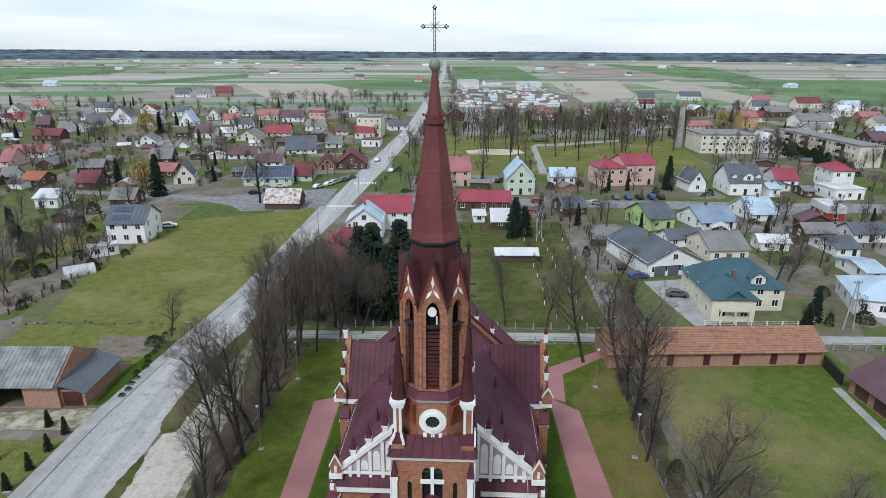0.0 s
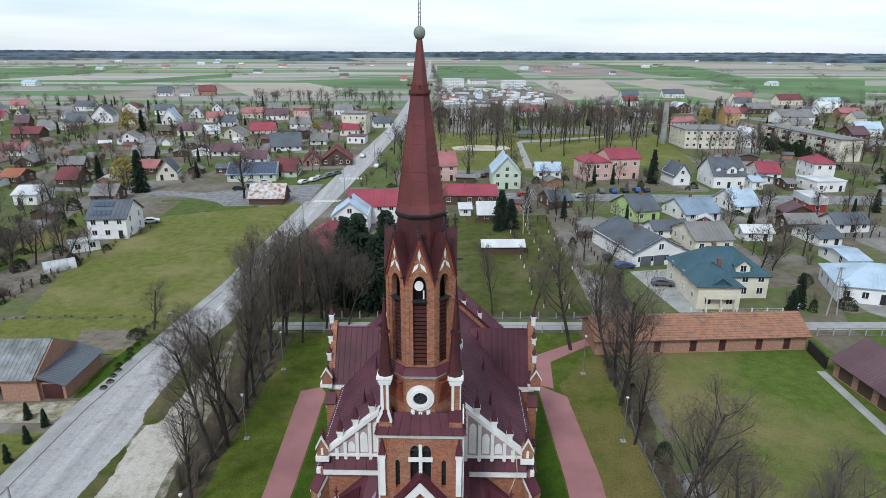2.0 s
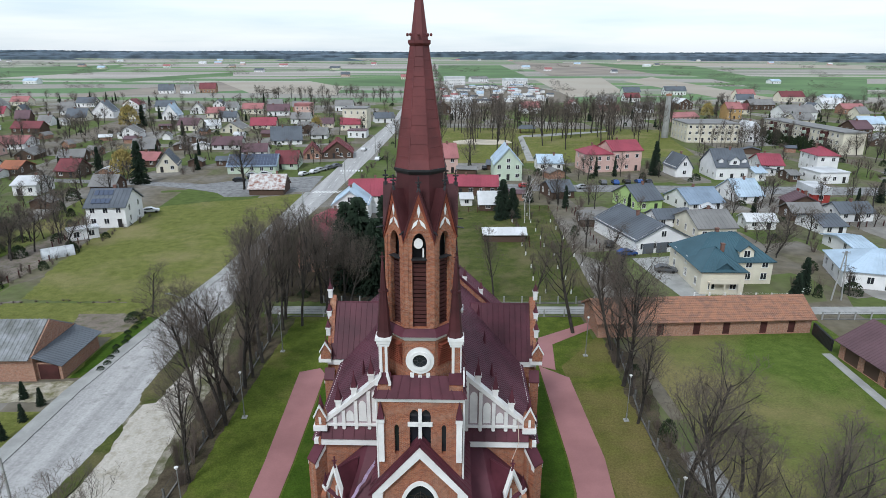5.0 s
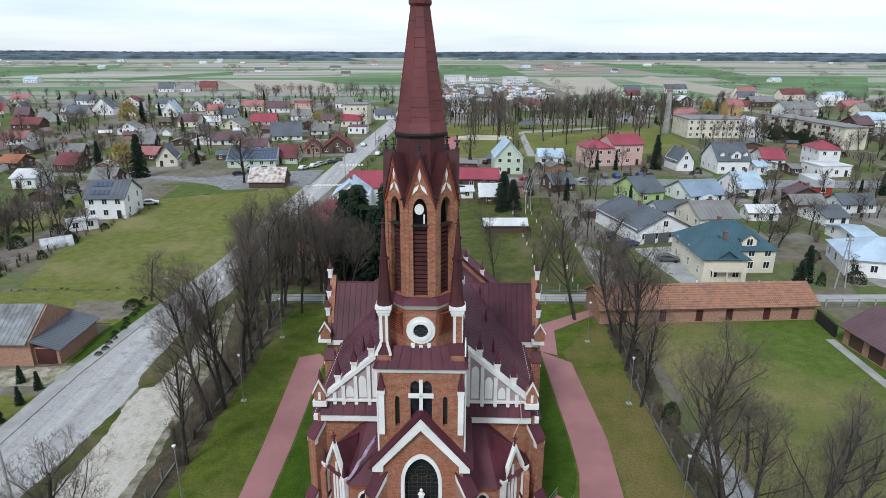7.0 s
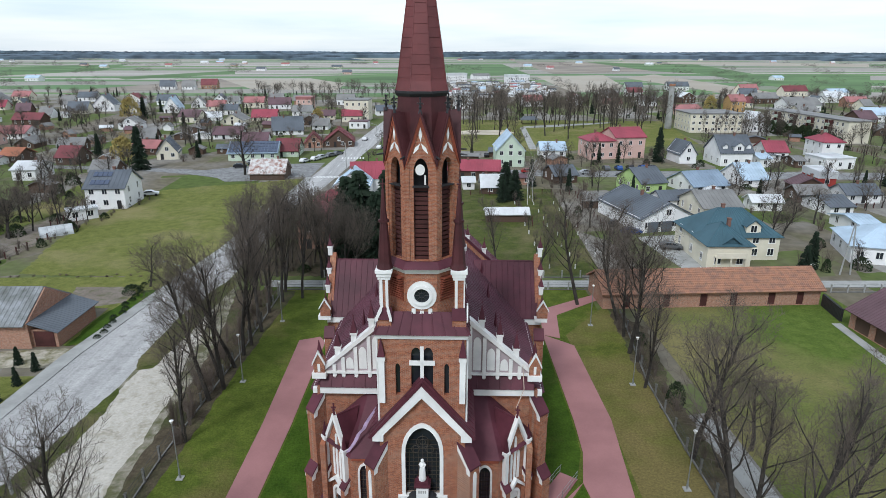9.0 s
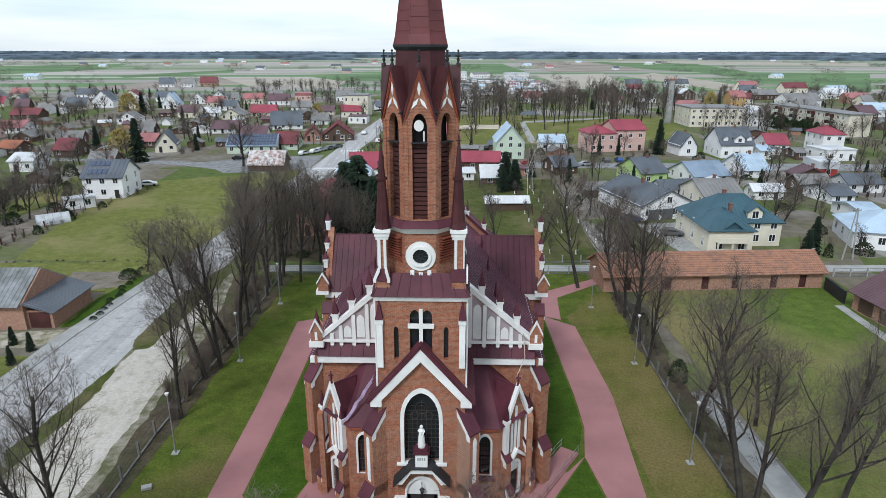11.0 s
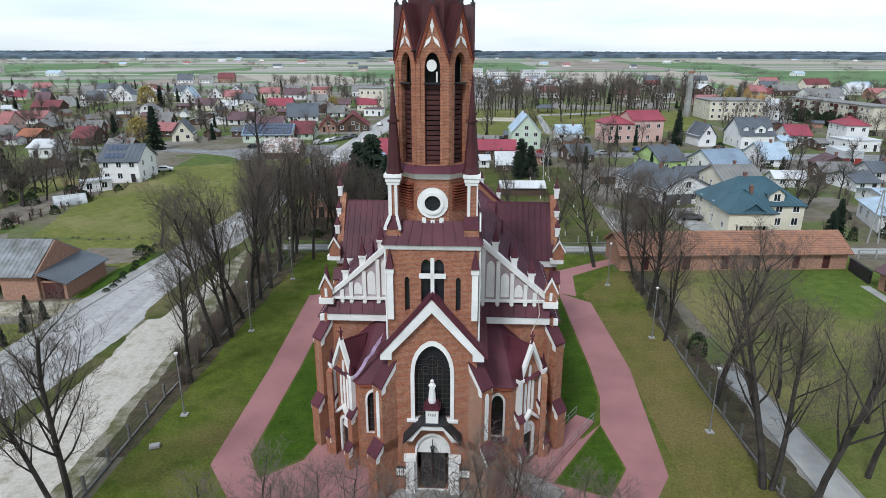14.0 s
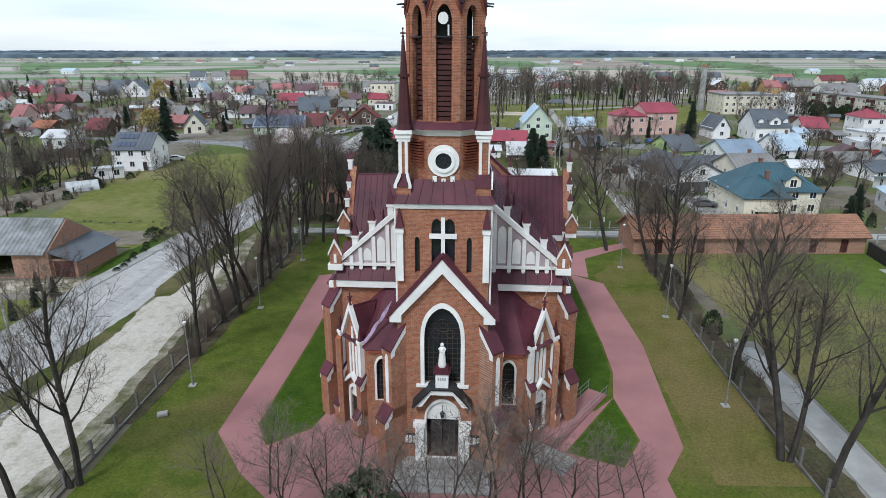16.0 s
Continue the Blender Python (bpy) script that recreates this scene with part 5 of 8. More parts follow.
# ---- houses ----
def window_mesh(w, h):
    bm = bmesh.new()
    rect = lambda a, b, c, d: [(a, c), (b, c), (b, d), (a, d)]
    panel(bm, [(-w / 2 - 0.1, -0.08), (w / 2 + 0.1, -0.08), (w / 2 + 0.1, 0), (w / 2, 0), (w / 2, h), (-w / 2, h), (-w / 2, 0), (-w / 2 - 0.1, 0)],
          [rect(-w / 2 + 0.07, -0.03, 0.07, h - 0.07), rect(0.03, w / 2 - 0.07, 0.07, h - 0.07)], 0.08, Matrix.Translation((0, -0.07, 0)))
    f = mesh_of("window_frame", bm, WHITE)
    bm = bmesh.new()
    box(bm, -w / 2 + 0.05, w / 2 - 0.05, -0.025, 0.012, 0.05, h - 0.05)
    return f, mesh_of("pane", bm, GLASS)


WIN = window_mesh(1.2, 1.35)
WIN_TALL = window_mesh(0.95, 1.5)
bm = bmesh.new()
box(bm, -0.5, 0.5, -0.06, 0.02, 0, 2.05)
HOUSE_DOOR = mesh_of("door", bm, DOOR)
bm = bmesh.new()
box(bm, -0.28, 0.28, -0.28, 0.28, 0, 1.6)
box(bm, -0.34, 0.34, -0.34, 0.34, 1.42, 1.6)
CHIMNEY = mesh_of("chimney", bm, mat("sooty_brick", (0.2, 0.11, 0.085), 0.9, 0.2, 6, 50))
bm = bmesh.new()
box(bm, -0.5, 0.5, -0.82, 0.82, 0, 0.06)
SOLAR_PANEL = mesh_of("solar_panel", bm, SOLAR)
NAMES = dict(slate="dark grey", grey="grey", pale="pale metal", orange="orange tiled", maroon="maroon metal", rose="faded red", crimson="crimson metal",
             plum="brown-plum", sky="pale blue metal", bluegrey="blue-grey", teal="teal-blue metal", rusty="rusty white sheet", solar="solar-panelled", tile="orange tiled")
house_rng = random.Random(5)


def add_window(parent, m, tall=False):
    f = part("window", WIN_TALL[0] if tall else WIN[0], None, parent, "", m)
    part("pane", WIN_TALL[1] if tall else WIN[1], None, f)


FOOT = []


def house(x, y, rot, w, d, eave, ridge, form, wall, roof, door=True, solar=0, far=None):
    """A house whose front middle stands at x, y; form: ridge along x, along y, hip or flat."""
    r = house_rng
    FOOT.append((x - math.sin(radians(rot)) * d / 2, y + math.cos(radians(rot)) * d / 2, math.hypot(w, d) / 2 + 0.5))
    far = y > 300 if far is None else far
    word = "flat-roofed" if form == "flat" else NAMES[roof] + "-roofed"
    h = thing("house" if eave > 2.45 or w > 11 else "shed", pose(x, y, 0, 0, 0, rot), f"{wall} walled {word} {'house' if eave > 2.45 else 'low building'} in the village", "house", "village houses")
    bm = bmesh.new()
    wm = OLD_BRICK if wall == "brick" else WALLS[wall]
    if form == "y":
        panel(bm, [(-w / 2, 0), (w / 2, 0), (w / 2, eave), (0, ridge), (-w / 2, eave)], [], 0.3, I4)
        panel(bm, [(-w / 2, 0), (w / 2, 0), (w / 2, eave), (0, ridge), (-w / 2, eave)], [], 0.3, Matrix.Translation((0, d - 0.3, 0)))
        for s in (-1, 1):
            box(bm, s * w / 2 - 0.15, s * w / 2 + 0.15, 0.3, d - 0.3, 0, eave)
    elif form == "x":
        box(bm, -w / 2, w / 2, 0, 0.3, 0, eave)
        box(bm, -w / 2, w / 2, d - 0.3, d, 0, eave)
        for s in (-1, 1):
            m = Matrix.Translation((s * w / 2 - (0.3 if s > 0 else 0), 0, 0)) @ Matrix.Rotation(radians(90), 4, "Z") @ Matrix.Translation((0, -0.3, 0))
            panel(bm, [(0.3, 0), (d - 0.3, 0), (d - 0.3, eave), (d / 2, ridge - 0.1), (0.3, eave)], [], 0.3, m)
    else:
        box(bm, -w / 2, w / 2, 0, d, 0, eave)
    part("wall", bm, wm, h)
    bm = bmesh.new()
    o = 0.45
    drop = (ridge - eave) / max(0.1, (w if form == "y" else d) / 2) * o
    step = 0.9 if not far else 0
    slopes = []
    if form == "y":
        slopes = [[(w / 2 + o, -o, eave - drop), (w / 2 + o, d + o, eave - drop), (0, d + o, ridge), (0, -o, ridge)],
                  [(-w / 2 - o, d + o, eave - drop), (-w / 2 - o, -o, eave - drop), (0, -o, ridge), (0, d + o, ridge)]]
    elif form == "x":
        slopes = [[(-w / 2 - o, -o, eave - drop), (w / 2 + o, -o, eave - drop), (w / 2 + o, d / 2, ridge), (-w / 2 - o, d / 2, ridge)],
                  [(w / 2 + o, d + o, eave - drop), (-w / 2 - o, d + o, eave - drop), (-w / 2 - o, d / 2, ridge), (w / 2 + o, d / 2, ridge)]]
    elif form == "hip":
        k = min(w, d) / 2
        e, t = eave - drop, ridge
        slopes = [[(-w / 2 - o, -o, e), (w / 2 + o, -o, e), (w / 2 - k, d / 2, t), (-w / 2 + k, d / 2, t)],
                  [(w / 2 + o, d + o, e), (-w / 2 - o, d + o, e), (-w / 2 + k, d / 2, t), (w / 2 - k, d / 2, t)],
                  [(w / 2 + o, -o, e), (w / 2 + o, d + o, e), (w / 2 - k, d / 2, t)], [(-w / 2 - o, d + o, e), (-w / 2 - o, -o, e), (-w / 2 + k, d / 2, t)]]
    else:
        box(bm, -w / 2 - 0.2, w / 2 + 0.2, -0.2, d + 0.2, eave, max(ridge, eave + 0.3))
    for s in slopes:
        slope(bm, s, step, 0.05, 0.07, 0.16)
    rf = part("roof", bm, ROOFS[roof], h)
    if form != "flat" and ridge > 4.2:
        zc = ridge - 0.9
        part("chimney", CHIMNEY, None, rf, "brick chimney", pose(w * r.uniform(-0.25, 0.25) if form != "y" else r.uniform(-1, 1), d * 0.5 + r.uniform(-1, 1), zc))
    # openings on the front and the sides
    storeys = 2 if eave > 4.6 else 1
    if eave > 8:
        storeys = 3
    fit = eave / storeys
    n = max(1, int(w / 2.9))
    dk = r.randrange(n) if door and n > 1 else -1
    if eave >= 2.2 and not (roof == "rusty"):
        for s in range(storeys):
            z = s * fit + min(1.0, fit - 1.5)
            for i in range(n):
                px = -w / 2 + w * (i + 0.5) / n
                if s == 0 and i == dk:
                    part("door", HOUSE_DOOR, None, h, "", pose(px, 0, 0.1))
                    continue
                add_window(h, pose(px, 0, z), far)
            k = max(1, int(d / 4))
            for i in range(k):
                py = d * (i + 0.5) / k
                if not far:
                    add_window(h, pose(w / 2 if x < 0 else -w / 2, py, z, 0, 0, 90 if x < 0 else -90), True)
        if form == "y" and ridge - eave > 2.4:
            add_window(h, pose(0, 0, eave + 0.3))
    if roof == "solar" or solar:
        rows, cols = (4, int(w / 1.06)) if roof == "solar" else (2, 4)
        sl = math.atan2(ridge - eave, d / 2)
        for a in range(rows):
            for b in range(cols):
                t = (a + 0.6) / (rows + 0.2)
                part("solar_panel", SOLAR_PANEL, None, rf, "", pose(-w / 2 + w * (b + 0.5) / cols if roof == "solar" else -w * 0.2 + b * 1.1 - 1.2, d / 2 * t, eave + (ridge - eave) * t + 0.09, math.degrees(sl)))
    return h


def dormer(h, x, y, z, w, up, d, wall, roof, window=True):
    """A gabled dormer: front at y, walls up high, running back d into the slope."""
    bm = bmesh.new()
    rise = w * 0.36
    prism(bm, [(x - w / 2, z), (x + w / 2, z), (x + w / 2, z + up), (x, z + up + rise), (x - w / 2, z + up)], d, Matrix.Translation((0, y, 0)))
    dm = part("dormer", bm, wall, h)
    bm = bmesh.new()
    for s in (-1, 1):
        lo, hi = (x + s * (w / 2 + 0.3), z + up - 0.22), (x, z + up + rise + 0.1)
        q = [(lo[0], y - 0.3, lo[1]), (lo[0], y + d, lo[1]), (hi[0], y + d, hi[1]), (hi[0], y - 0.3, hi[1])]
        slab(bm, q if s > 0 else q[::-1], 0.1)
    part("roof", bm, roof, dm)
    if window:
        add_window(dm, pose(x, y, z + 0.15))


house(-77.6, 143.6, 4, 9.0, 11, 5.3, 8.6, "x", "white", "slate", True, 1)
house(-97.4, 180.7, 1, 7.2, 8, 2.5, 5.1, "x", "brown", "grey")
house(-118.7, 178.2, 3, 6.7, 10, 3.3, 5.1, "x", "white", "pale")
house(-142.5, 207.9, -4, 6.6, 9, 2.6, 4.7, "x", "brown", "orange")
house(-121.1, 203.8, -3, 6.8, 9, 2.7, 5.9, "x", "brown", "maroon")
house(-181.7, 266.0, 7, 15.5, 14, 2.5, 5.1, "x", "white", "rose")
house(-175.4, 243.3, 2, 4.3, 12, 2.7, 7.0, "x", "pink", "rose")
house(-155.1, 214.7, 10, 4.2, 8, 2.3, 5.1, "x", "white", "grey")
house(-156.6, 238.9, 6, 7.0, 10, 2.2, 4.3, "y", "brown", "grey")
house(-91.6, 213.7, 14, 6.9, 9, 2.8, 7.3, "y", "cream", "slate")
house(-118.1, 254.9, 7, 8.6, 9, 2.2, 5.7, "x", "brown", "grey")
house(-61.5, 211.3, 5, 16.5, 14, 2.8, 5.8, "x", "mint", "solar")
house(-51.5, 218.9, 2, 8.0, 12, 2.4, 6.1, "x", "mint", "maroon")
house(-45.8, 240.8, 10, 6.7, 10, 2.2, 5.7, "y", "brick", "maroon")
house(-36.3, 242.3, 6, 11.7, 13, 2.4, 6.9, "y", "brown", "maroon")
house(-48.2, 178.0, -0, 10.1, 9, 2.2, 5.6, "x", "brown", "rusty")
house(-87.3, 265.4, 4, 12.0, 10, 2.2, 5.1, "x", "white", "plum")
house(-64.5, 279.7, 12, 13.4, 12, 2.3, 7.7, "x", "white", "slate")
house(-90.2, 338.0, 5, 13.3, 10, 2.2, 5.8, "x", "cream", "crimson")
house(-117.3, 337.1, 13, 8.1, 9, 2.2, 4.7, "x", "white", "pale")
house(-102.0, 320.2, -4, 11.2, 12, 2.3, 5.5, "y", "cream", "grey")
house(-157.8, 382.1, 2, 9.1, 10, 3.1, 9.6, "y", "white", "sky")
house(-154.4, 418.8, 13, 9.4, 10, 2.4, 7.3, "y", "white", "grey")
house(-139.6, 443.2, 1, 7.7, 9, 2.4, 5.9, "x", "white", "grey")
house(-117.8, 418.5, 2, 13.1, 9, 3.7, 7.0, "x", "cream", "rose")
house(-98.6, 409.1, 8, 13.9, 9, 3.3, 7.2, "x", "white", "plum")
house(-82.2, 406.5, -4, 10.1, 9, 6.2, 8.0, "flat", "pink", "rose")
house(-40.0, 335.0, -3, 13.1, 14, 10.9, 11.5, "flat", "cream", "grey")
house(-42.1, 331.6, 2, 10.5, 8, 3.5, 6.6, "x", "cream", "crimson")
house(-35.5, 302.7, -4, 9.0, 8, 3.3, 3.6, "flat", "white", "plum")
house(-53.4, 298.5, 1, 7.9, 9, 2.2, 5.1, "x", "white", "grey")
house(-237.6, 413.7, 11, 7.5, 9, 3.0, 8.1, "x", "white", "grey")
house(-203.5, 392.4, 3, 12.8, 10, 4.2, 10.5, "y", "white", "slate")
house(-211.1, 375.8, 5, 11.3, 10, 2.5, 7.1, "x", "cream", "slate")
house(-215.2, 350.5, 4, 6.6, 9, 2.2, 5.8, "x", "white", "grey")
house(-273.6, 400.7, 6, 7.0, 9, 2.3, 6.2, "x", "cream", "crimson")
house(-236.2, 365.3, 13, 7.2, 9, 3.0, 7.1, "x", "brown", "plum")
house(-302.6, 440.1, 7, 11.2, 12, 3.1, 7.8, "y", "white", "grey")
house(-265.2, 409.2, 4, 5.6, 9, 2.9, 6.6, "y", "cream", "slate")
house(-255.5, 617.1, 9, 13.8, 9, 3.5, 9.1, "x", "white", "slate")
house(-236.1, 618.3, 3, 11.9, 9, 3.5, 8.6, "x", "white", "grey")
house(-220.1, 630.7, 3, 15.4, 9, 4.4, 9.6, "x", "brick", "maroon")
house(-490.5, 787.3, -1, 16.9, 12, 4.1, 7.2, "x", "white", "sky")
house(-280.5, 395.6, -1, 3.9, 9, 2.8, 5.7, "y", "white", "maroon")
house(-180.3, 387.1, 6, 9.2, 9, 3.1, 5.8, "x", "cream", "grey")
house(-156.4, 466.9, 3, 7.7, 9, 2.5, 5.8, "y", "white", "slate")
house(-115.2, 468.7, 6, 10.6, 9, 2.5, 5.8, "x", "white", "grey")
house(-57.8, 343.6, 4, 9.5, 9, 2.5, 5.1, "x", "cream", "plum")
house(-26.1, 367.3, 13, 11.4, 9, 3.0, 5.8, "x", "white", "slate")
house(6.2, 211.7, 7, 7.6, 12, 5.6, 9.8, "x", "pink", "rose")
house(12.3, 177.0, -4, 15.6, 10, 3.1, 5.4, "x", "brown", "crimson")
house(10.3, 164.4, 1, 3.1, 6, 2.2, 3.2, "x", "white", "pale")
house(15.7, 158.8, 1, 4.6, 6, 2.2, 4.9, "x", "brown", "pale")
house(26.0, 198.9, -1, 9.0, 14, 5.7, 10.8, "y", "mint", "sky")
house(43.2, 215.3, -1, 8.8, 9, 3.1, 5.5, "x", "white", "sky")
house(70.3, 215.0, 8, 11.0, 13, 7.6, 10.4, "x", "pink", "crimson")
house(60.0, 213.0, 8, 9.4, 11, 6.6, 9.0, "hip", "pink", "crimson", False)
house(38.9, 172.8, 13, 6.9, 9, 2.4, 4.7, "x", "brown", "slate")
house(86.9, 204.3, 5, 5.7, 10, 3.5, 7.4, "y", "white", "slate")
sh2 = house(100.9, 199.4, -0, 10.6, 13, 4.6, 9.6, "x", "white", "slate")
dormer(sh2, 0.6, 0.2, 5.0, 3.2, 1.6, 4.0, WALLS["white"], ROOFS["slate"])
dormer(sh2, -3.6, 1.2, 5.6, 1.5, 1.0, 2.6, WALLS["white"], ROOFS["slate"], False)
dormer(sh2, 4.2, 1.2, 5.6, 1.5, 1.0, 2.6, WALLS["white"], ROOFS["slate"], False)
house(121.7, 212.1, -10, 7.2, 14, 2.8, 5.8, "x", "white", "crimson")
house(109.5, 197.1, 6, 3.9, 8, 3.0, 4.3, "x", "white", "sky")
house(140.0, 210.6, -4, 7.3, 12, 6.4, 8.9, "hip", "white", "crimson")
house(131.7, 193.1, 6, 10.4, 10, 3.5, 3.8, "flat", "white", "pale")
house(120.3, 195.7, -3, 3.1, 8, 2.5, 3.5, "x", "brown", "grey")
house(59.0, 157.8, 16, 7.6, 12, 3.3, 6.5, "x", "lime", "slate")
house(74.5, 158.1, 12, 10.5, 12, 2.4, 5.4, "x", "white", "bluegrey")
house(91.0, 166.8, 6, 7.4, 12, 2.3, 6.0, "x", "white", "sky")
house(111.3, 167.2, -7, 4.8, 10, 2.3, 4.3, "flat", "red", "pale")
house(65.2, 131.3, 4, 9.0, 12, 3.2, 5.9, "x", "cream", "grey")
house(95.2, 135.7, 5, 5.8, 10, 2.2, 3.9, "x", "white", "slate")
house(90.6, 119.2, 1, 4.5, 10, 2.3, 3.3, "x", "white", "sky")
house(133.0, 286.4, -1, 24.5, 20, 8.4, 8.9, "flat", "cream", "grey")
house(154.0, 288.7, 9, 5.9, 10, 6.1, 9.3, "y", "white", "pale")
house(155.4, 373.5, 11, 18.3, 12, 3.0, 5.4, "x", "pink", "rose")
house(192.0, 387.4, 2, 9.3, 10, 6.8, 10.5, "x", "ochre", "rose")
house(188.0, 455.0, 13, 12.3, 13, 4.7, 7.9, "y", "brown", "pale")
house(188.5, 580.4, 5, 15.9, 9, 4.8, 9.1, "x", "mint", "slate")
house(137.2, 480.0, -1, 14.5, 9, 4.3, 7.3, "x", "white", "grey")
house(239.4, 606.3, 0, 20.6, 10, 4.2, 8.2, "x", "white", "slate")
house(243.7, 451.5, 7, 19.3, 10, 4.0, 7.6, "x", "brown", "grey")
house(234.3, 387.4, 6, 22.6, 14, 4.5, 8.7, "x", "white", "grey")
house(283.5, 555.1, 12, 17.8, 9, 4.2, 8.7, "x", "cream", "rose")
house(310.3, 528.9, 8, 22.0, 10, 4.4, 8.7, "x", "cream", "maroon")
house(346.1, 525.4, 10, 17.9, 12, 3.5, 6.3, "x", "white", "sky")
house(456.7, 822.5, 6, 13.6, 12, 3.6, 6.1, "x", "white", "sky")
house(212.6, 297.0, 5, 9.0, 12, 5.2, 8.8, "x", "brown", "plum")
house(269.1, 428.6, 10, 8.6, 9, 3.6, 7.1, "y", "white", "slate")
house(275.3, 387.5, 13, 7.9, 9, 4.0, 7.7, "x", "cream", "grey")
house(100.1, 430.7, 2, 8.9, 10, 4.6, 8.4, "y", "white", "rose")
house(21.8, 410.4, 7, 12.3, 10, 8.4, 10.2, "flat", "white", "pale")
house(9.1, 420.0, 6, 11.4, 12, 4.5, 8.2, "y", "brown", "plum")
house(32.8, 773.7, 13, 23.6, 14, 7.7, 10.4, "flat", "white", "pale")
house(103.8, 746.2, 11, 26.3, 16, 6.8, 9.4, "flat", "white", "pale")
house(68.6, 850.7, 15, 23.5, 14, 4.8, 7.4, "x", "white", "grey")


# the white-gabled garage house
gh = house(49.7, 123.0, 12, 12.6, 19, 3.2, 6.3, "y", "white", "slate", False)
for x in (-3.4, -0.2):
    bm = bmesh.new()
    box(bm, x - 1.25, x + 1.25, -0.12, -0.02, 0.05, 2.3)
    part("garage_door", bm, ROOFS["slate"], gh, "dark grey garage door")
# the house with the teal roof: main block and front wing
bh = house(55.6, 104.4, 0, 15.0, 10.5, 4.7, 8.6, "hip", "cream", "teal")
wing = house(51.6, 99.4, -2, 7.6, 9.5, 4.6, 7.4, "hip", "cream", "teal", False)
dormer(bh, 2.6, 0.5, 4.9, 2.6, 1.5, 3.6, WALLS["cream"], ROOFS["teal"])
dormer(wing, 0.2, 0.1, 4.55, 3.4, 0.1, 3.0, ROOFS["teal"], ROOFS["teal"], False)
bm = bmesh.new()
box(bm, -2.6, 2.6, -1.1, -0.02, 2.35, 2.5)
for px in (-2.5, 0.0, 2.5):
    box(bm, px - 0.1, px + 0.1, -1.08, -0.9, 0.0, 2.35)
box(bm, -2.6, 2.6, -1.1, -1.03, 2.5, 3.3)
part("balcony", bm, WALLS["cream"], wing, "cream balcony on posts")
for px in (-0.8, 1.6):
    bm = bmesh.new()
    box(bm, -0.4, 0.4, -0.6, 0.6, 0, 0.07)
    part("roof_window", bm, GLASS, bh, "", pose(px - 3.0, 2.2, 6.15, 37))
house(82.5, 100.5, -18, 15.0, 12, 3.4, 6.2, "hip", "white", "sky")
# the apartment block
ab = thing("apartment_block", pose(167.0, 306.0, 0, 0, 0, -86), "long cream three-storey apartment block with balconies", "apartment block")
bm = bmesh.new()
box(bm, 0, 56, 0, 10, 0, 8.9)
part("wall", bm, WALLS["cream"], ab)
bm = bmesh.new()
box(bm, -0.4, 56.4, -0.4, 10.4, 8.9, 9.35)
part("roof", bm, ROOFS["grey"], ab)
bm = bmesh.new()
box(bm, -1.5, 1.5, -1.3, 0, 0, 1.1)
BALCONY = mesh_of("balcony", bm, WALLS["mint"])
# dark sheet on the wall paints a recess's shade, between two side cheeks
bm = bmesh.new()
box(bm, -1.5, 1.5, -0.04, 0.02, 0, 2.4)
for px in (-1.6, 1.6):
    box(bm, px - 0.1, px + 0.1, -1.35, 0.02, 0, 2.6)
LOGGIA_SHADE = mesh_of("loggia_shade", bm, LOUVRE)
for i in range(9):
    for s in range(3):
        if i % 2:
            part("balcony", BALCONY, None, ab, "", pose(3 + i * 6, 0, s * 2.8 + 0.5))
            part("loggia_shade", LOGGIA_SHADE, None, ab, "dark panel for the shade of a balcony recess", pose(3 + i * 6, 0, s * 2.8 + 0.4))
        for k in (-1.6, 1.6):
            add_window(ab, pose(3 + i * 6 + k, 0, s * 2.8 + 1.2))
# long brick shed behind the yard
sh = thing("brick_shed", pose(25.2, 82.6, 0, 0, 0, 2.0), "long orange-brick shed with a tiled roof and dark doors", "shed")
bm = bmesh.new()
holes = [[(a, 0.15), (a + 1.1, 0.15), (a + 1.1, 2.15), (a, 2.15)] for a in (3.0, 9.0, 14.6, 19.2, 25.0, 29.4)]
panel(bm, [(0, 0), (33, 0), (33, 2.7), (0, 2.7)], holes, 0.3, I4)
box(bm, 0, 33, 7.2, 7.5, 0, 2.7)
for x in (0.0, 32.7):
    panel(bm, [(0.3, 0), (7.2, 0), (7.2, 2.7), (3.75, 4.6), (0.3, 2.7)], [], 0.3, Matrix.Translation((x, 0, 0)) @ Matrix.Rotation(radians(90), 4, "Z") @ Matrix.Translation((0, -0.3, 0)))
part("wall", bm, OLD_BRICK, sh)
for hl in holes:
    bm = bmesh.new()
    box(bm, hl[0][0], hl[1][0], 0.12, 0.2, 0.1, 2.15)
    part("door", bm, LOUVRE, sh)
bm = bmesh.new()
sl = [[(-0.4, -0.6, 2.45), (33.4, -0.6, 2.45), (33.4, 3.75, 4.85), (-0.4, 3.75, 4.85)], [(33.4, 8.1, 2.45), (-0.4, 8.1, 2.45), (-0.4, 3.75, 4.85), (33.4, 3.75, 4.85)]]
for s in sl:
    slope(bm, s, 0.3, 0.06, 0.1, 0.14, 0.42)
part("roof", bm, ROOFS["tile"], sh, "orange clay tiles")
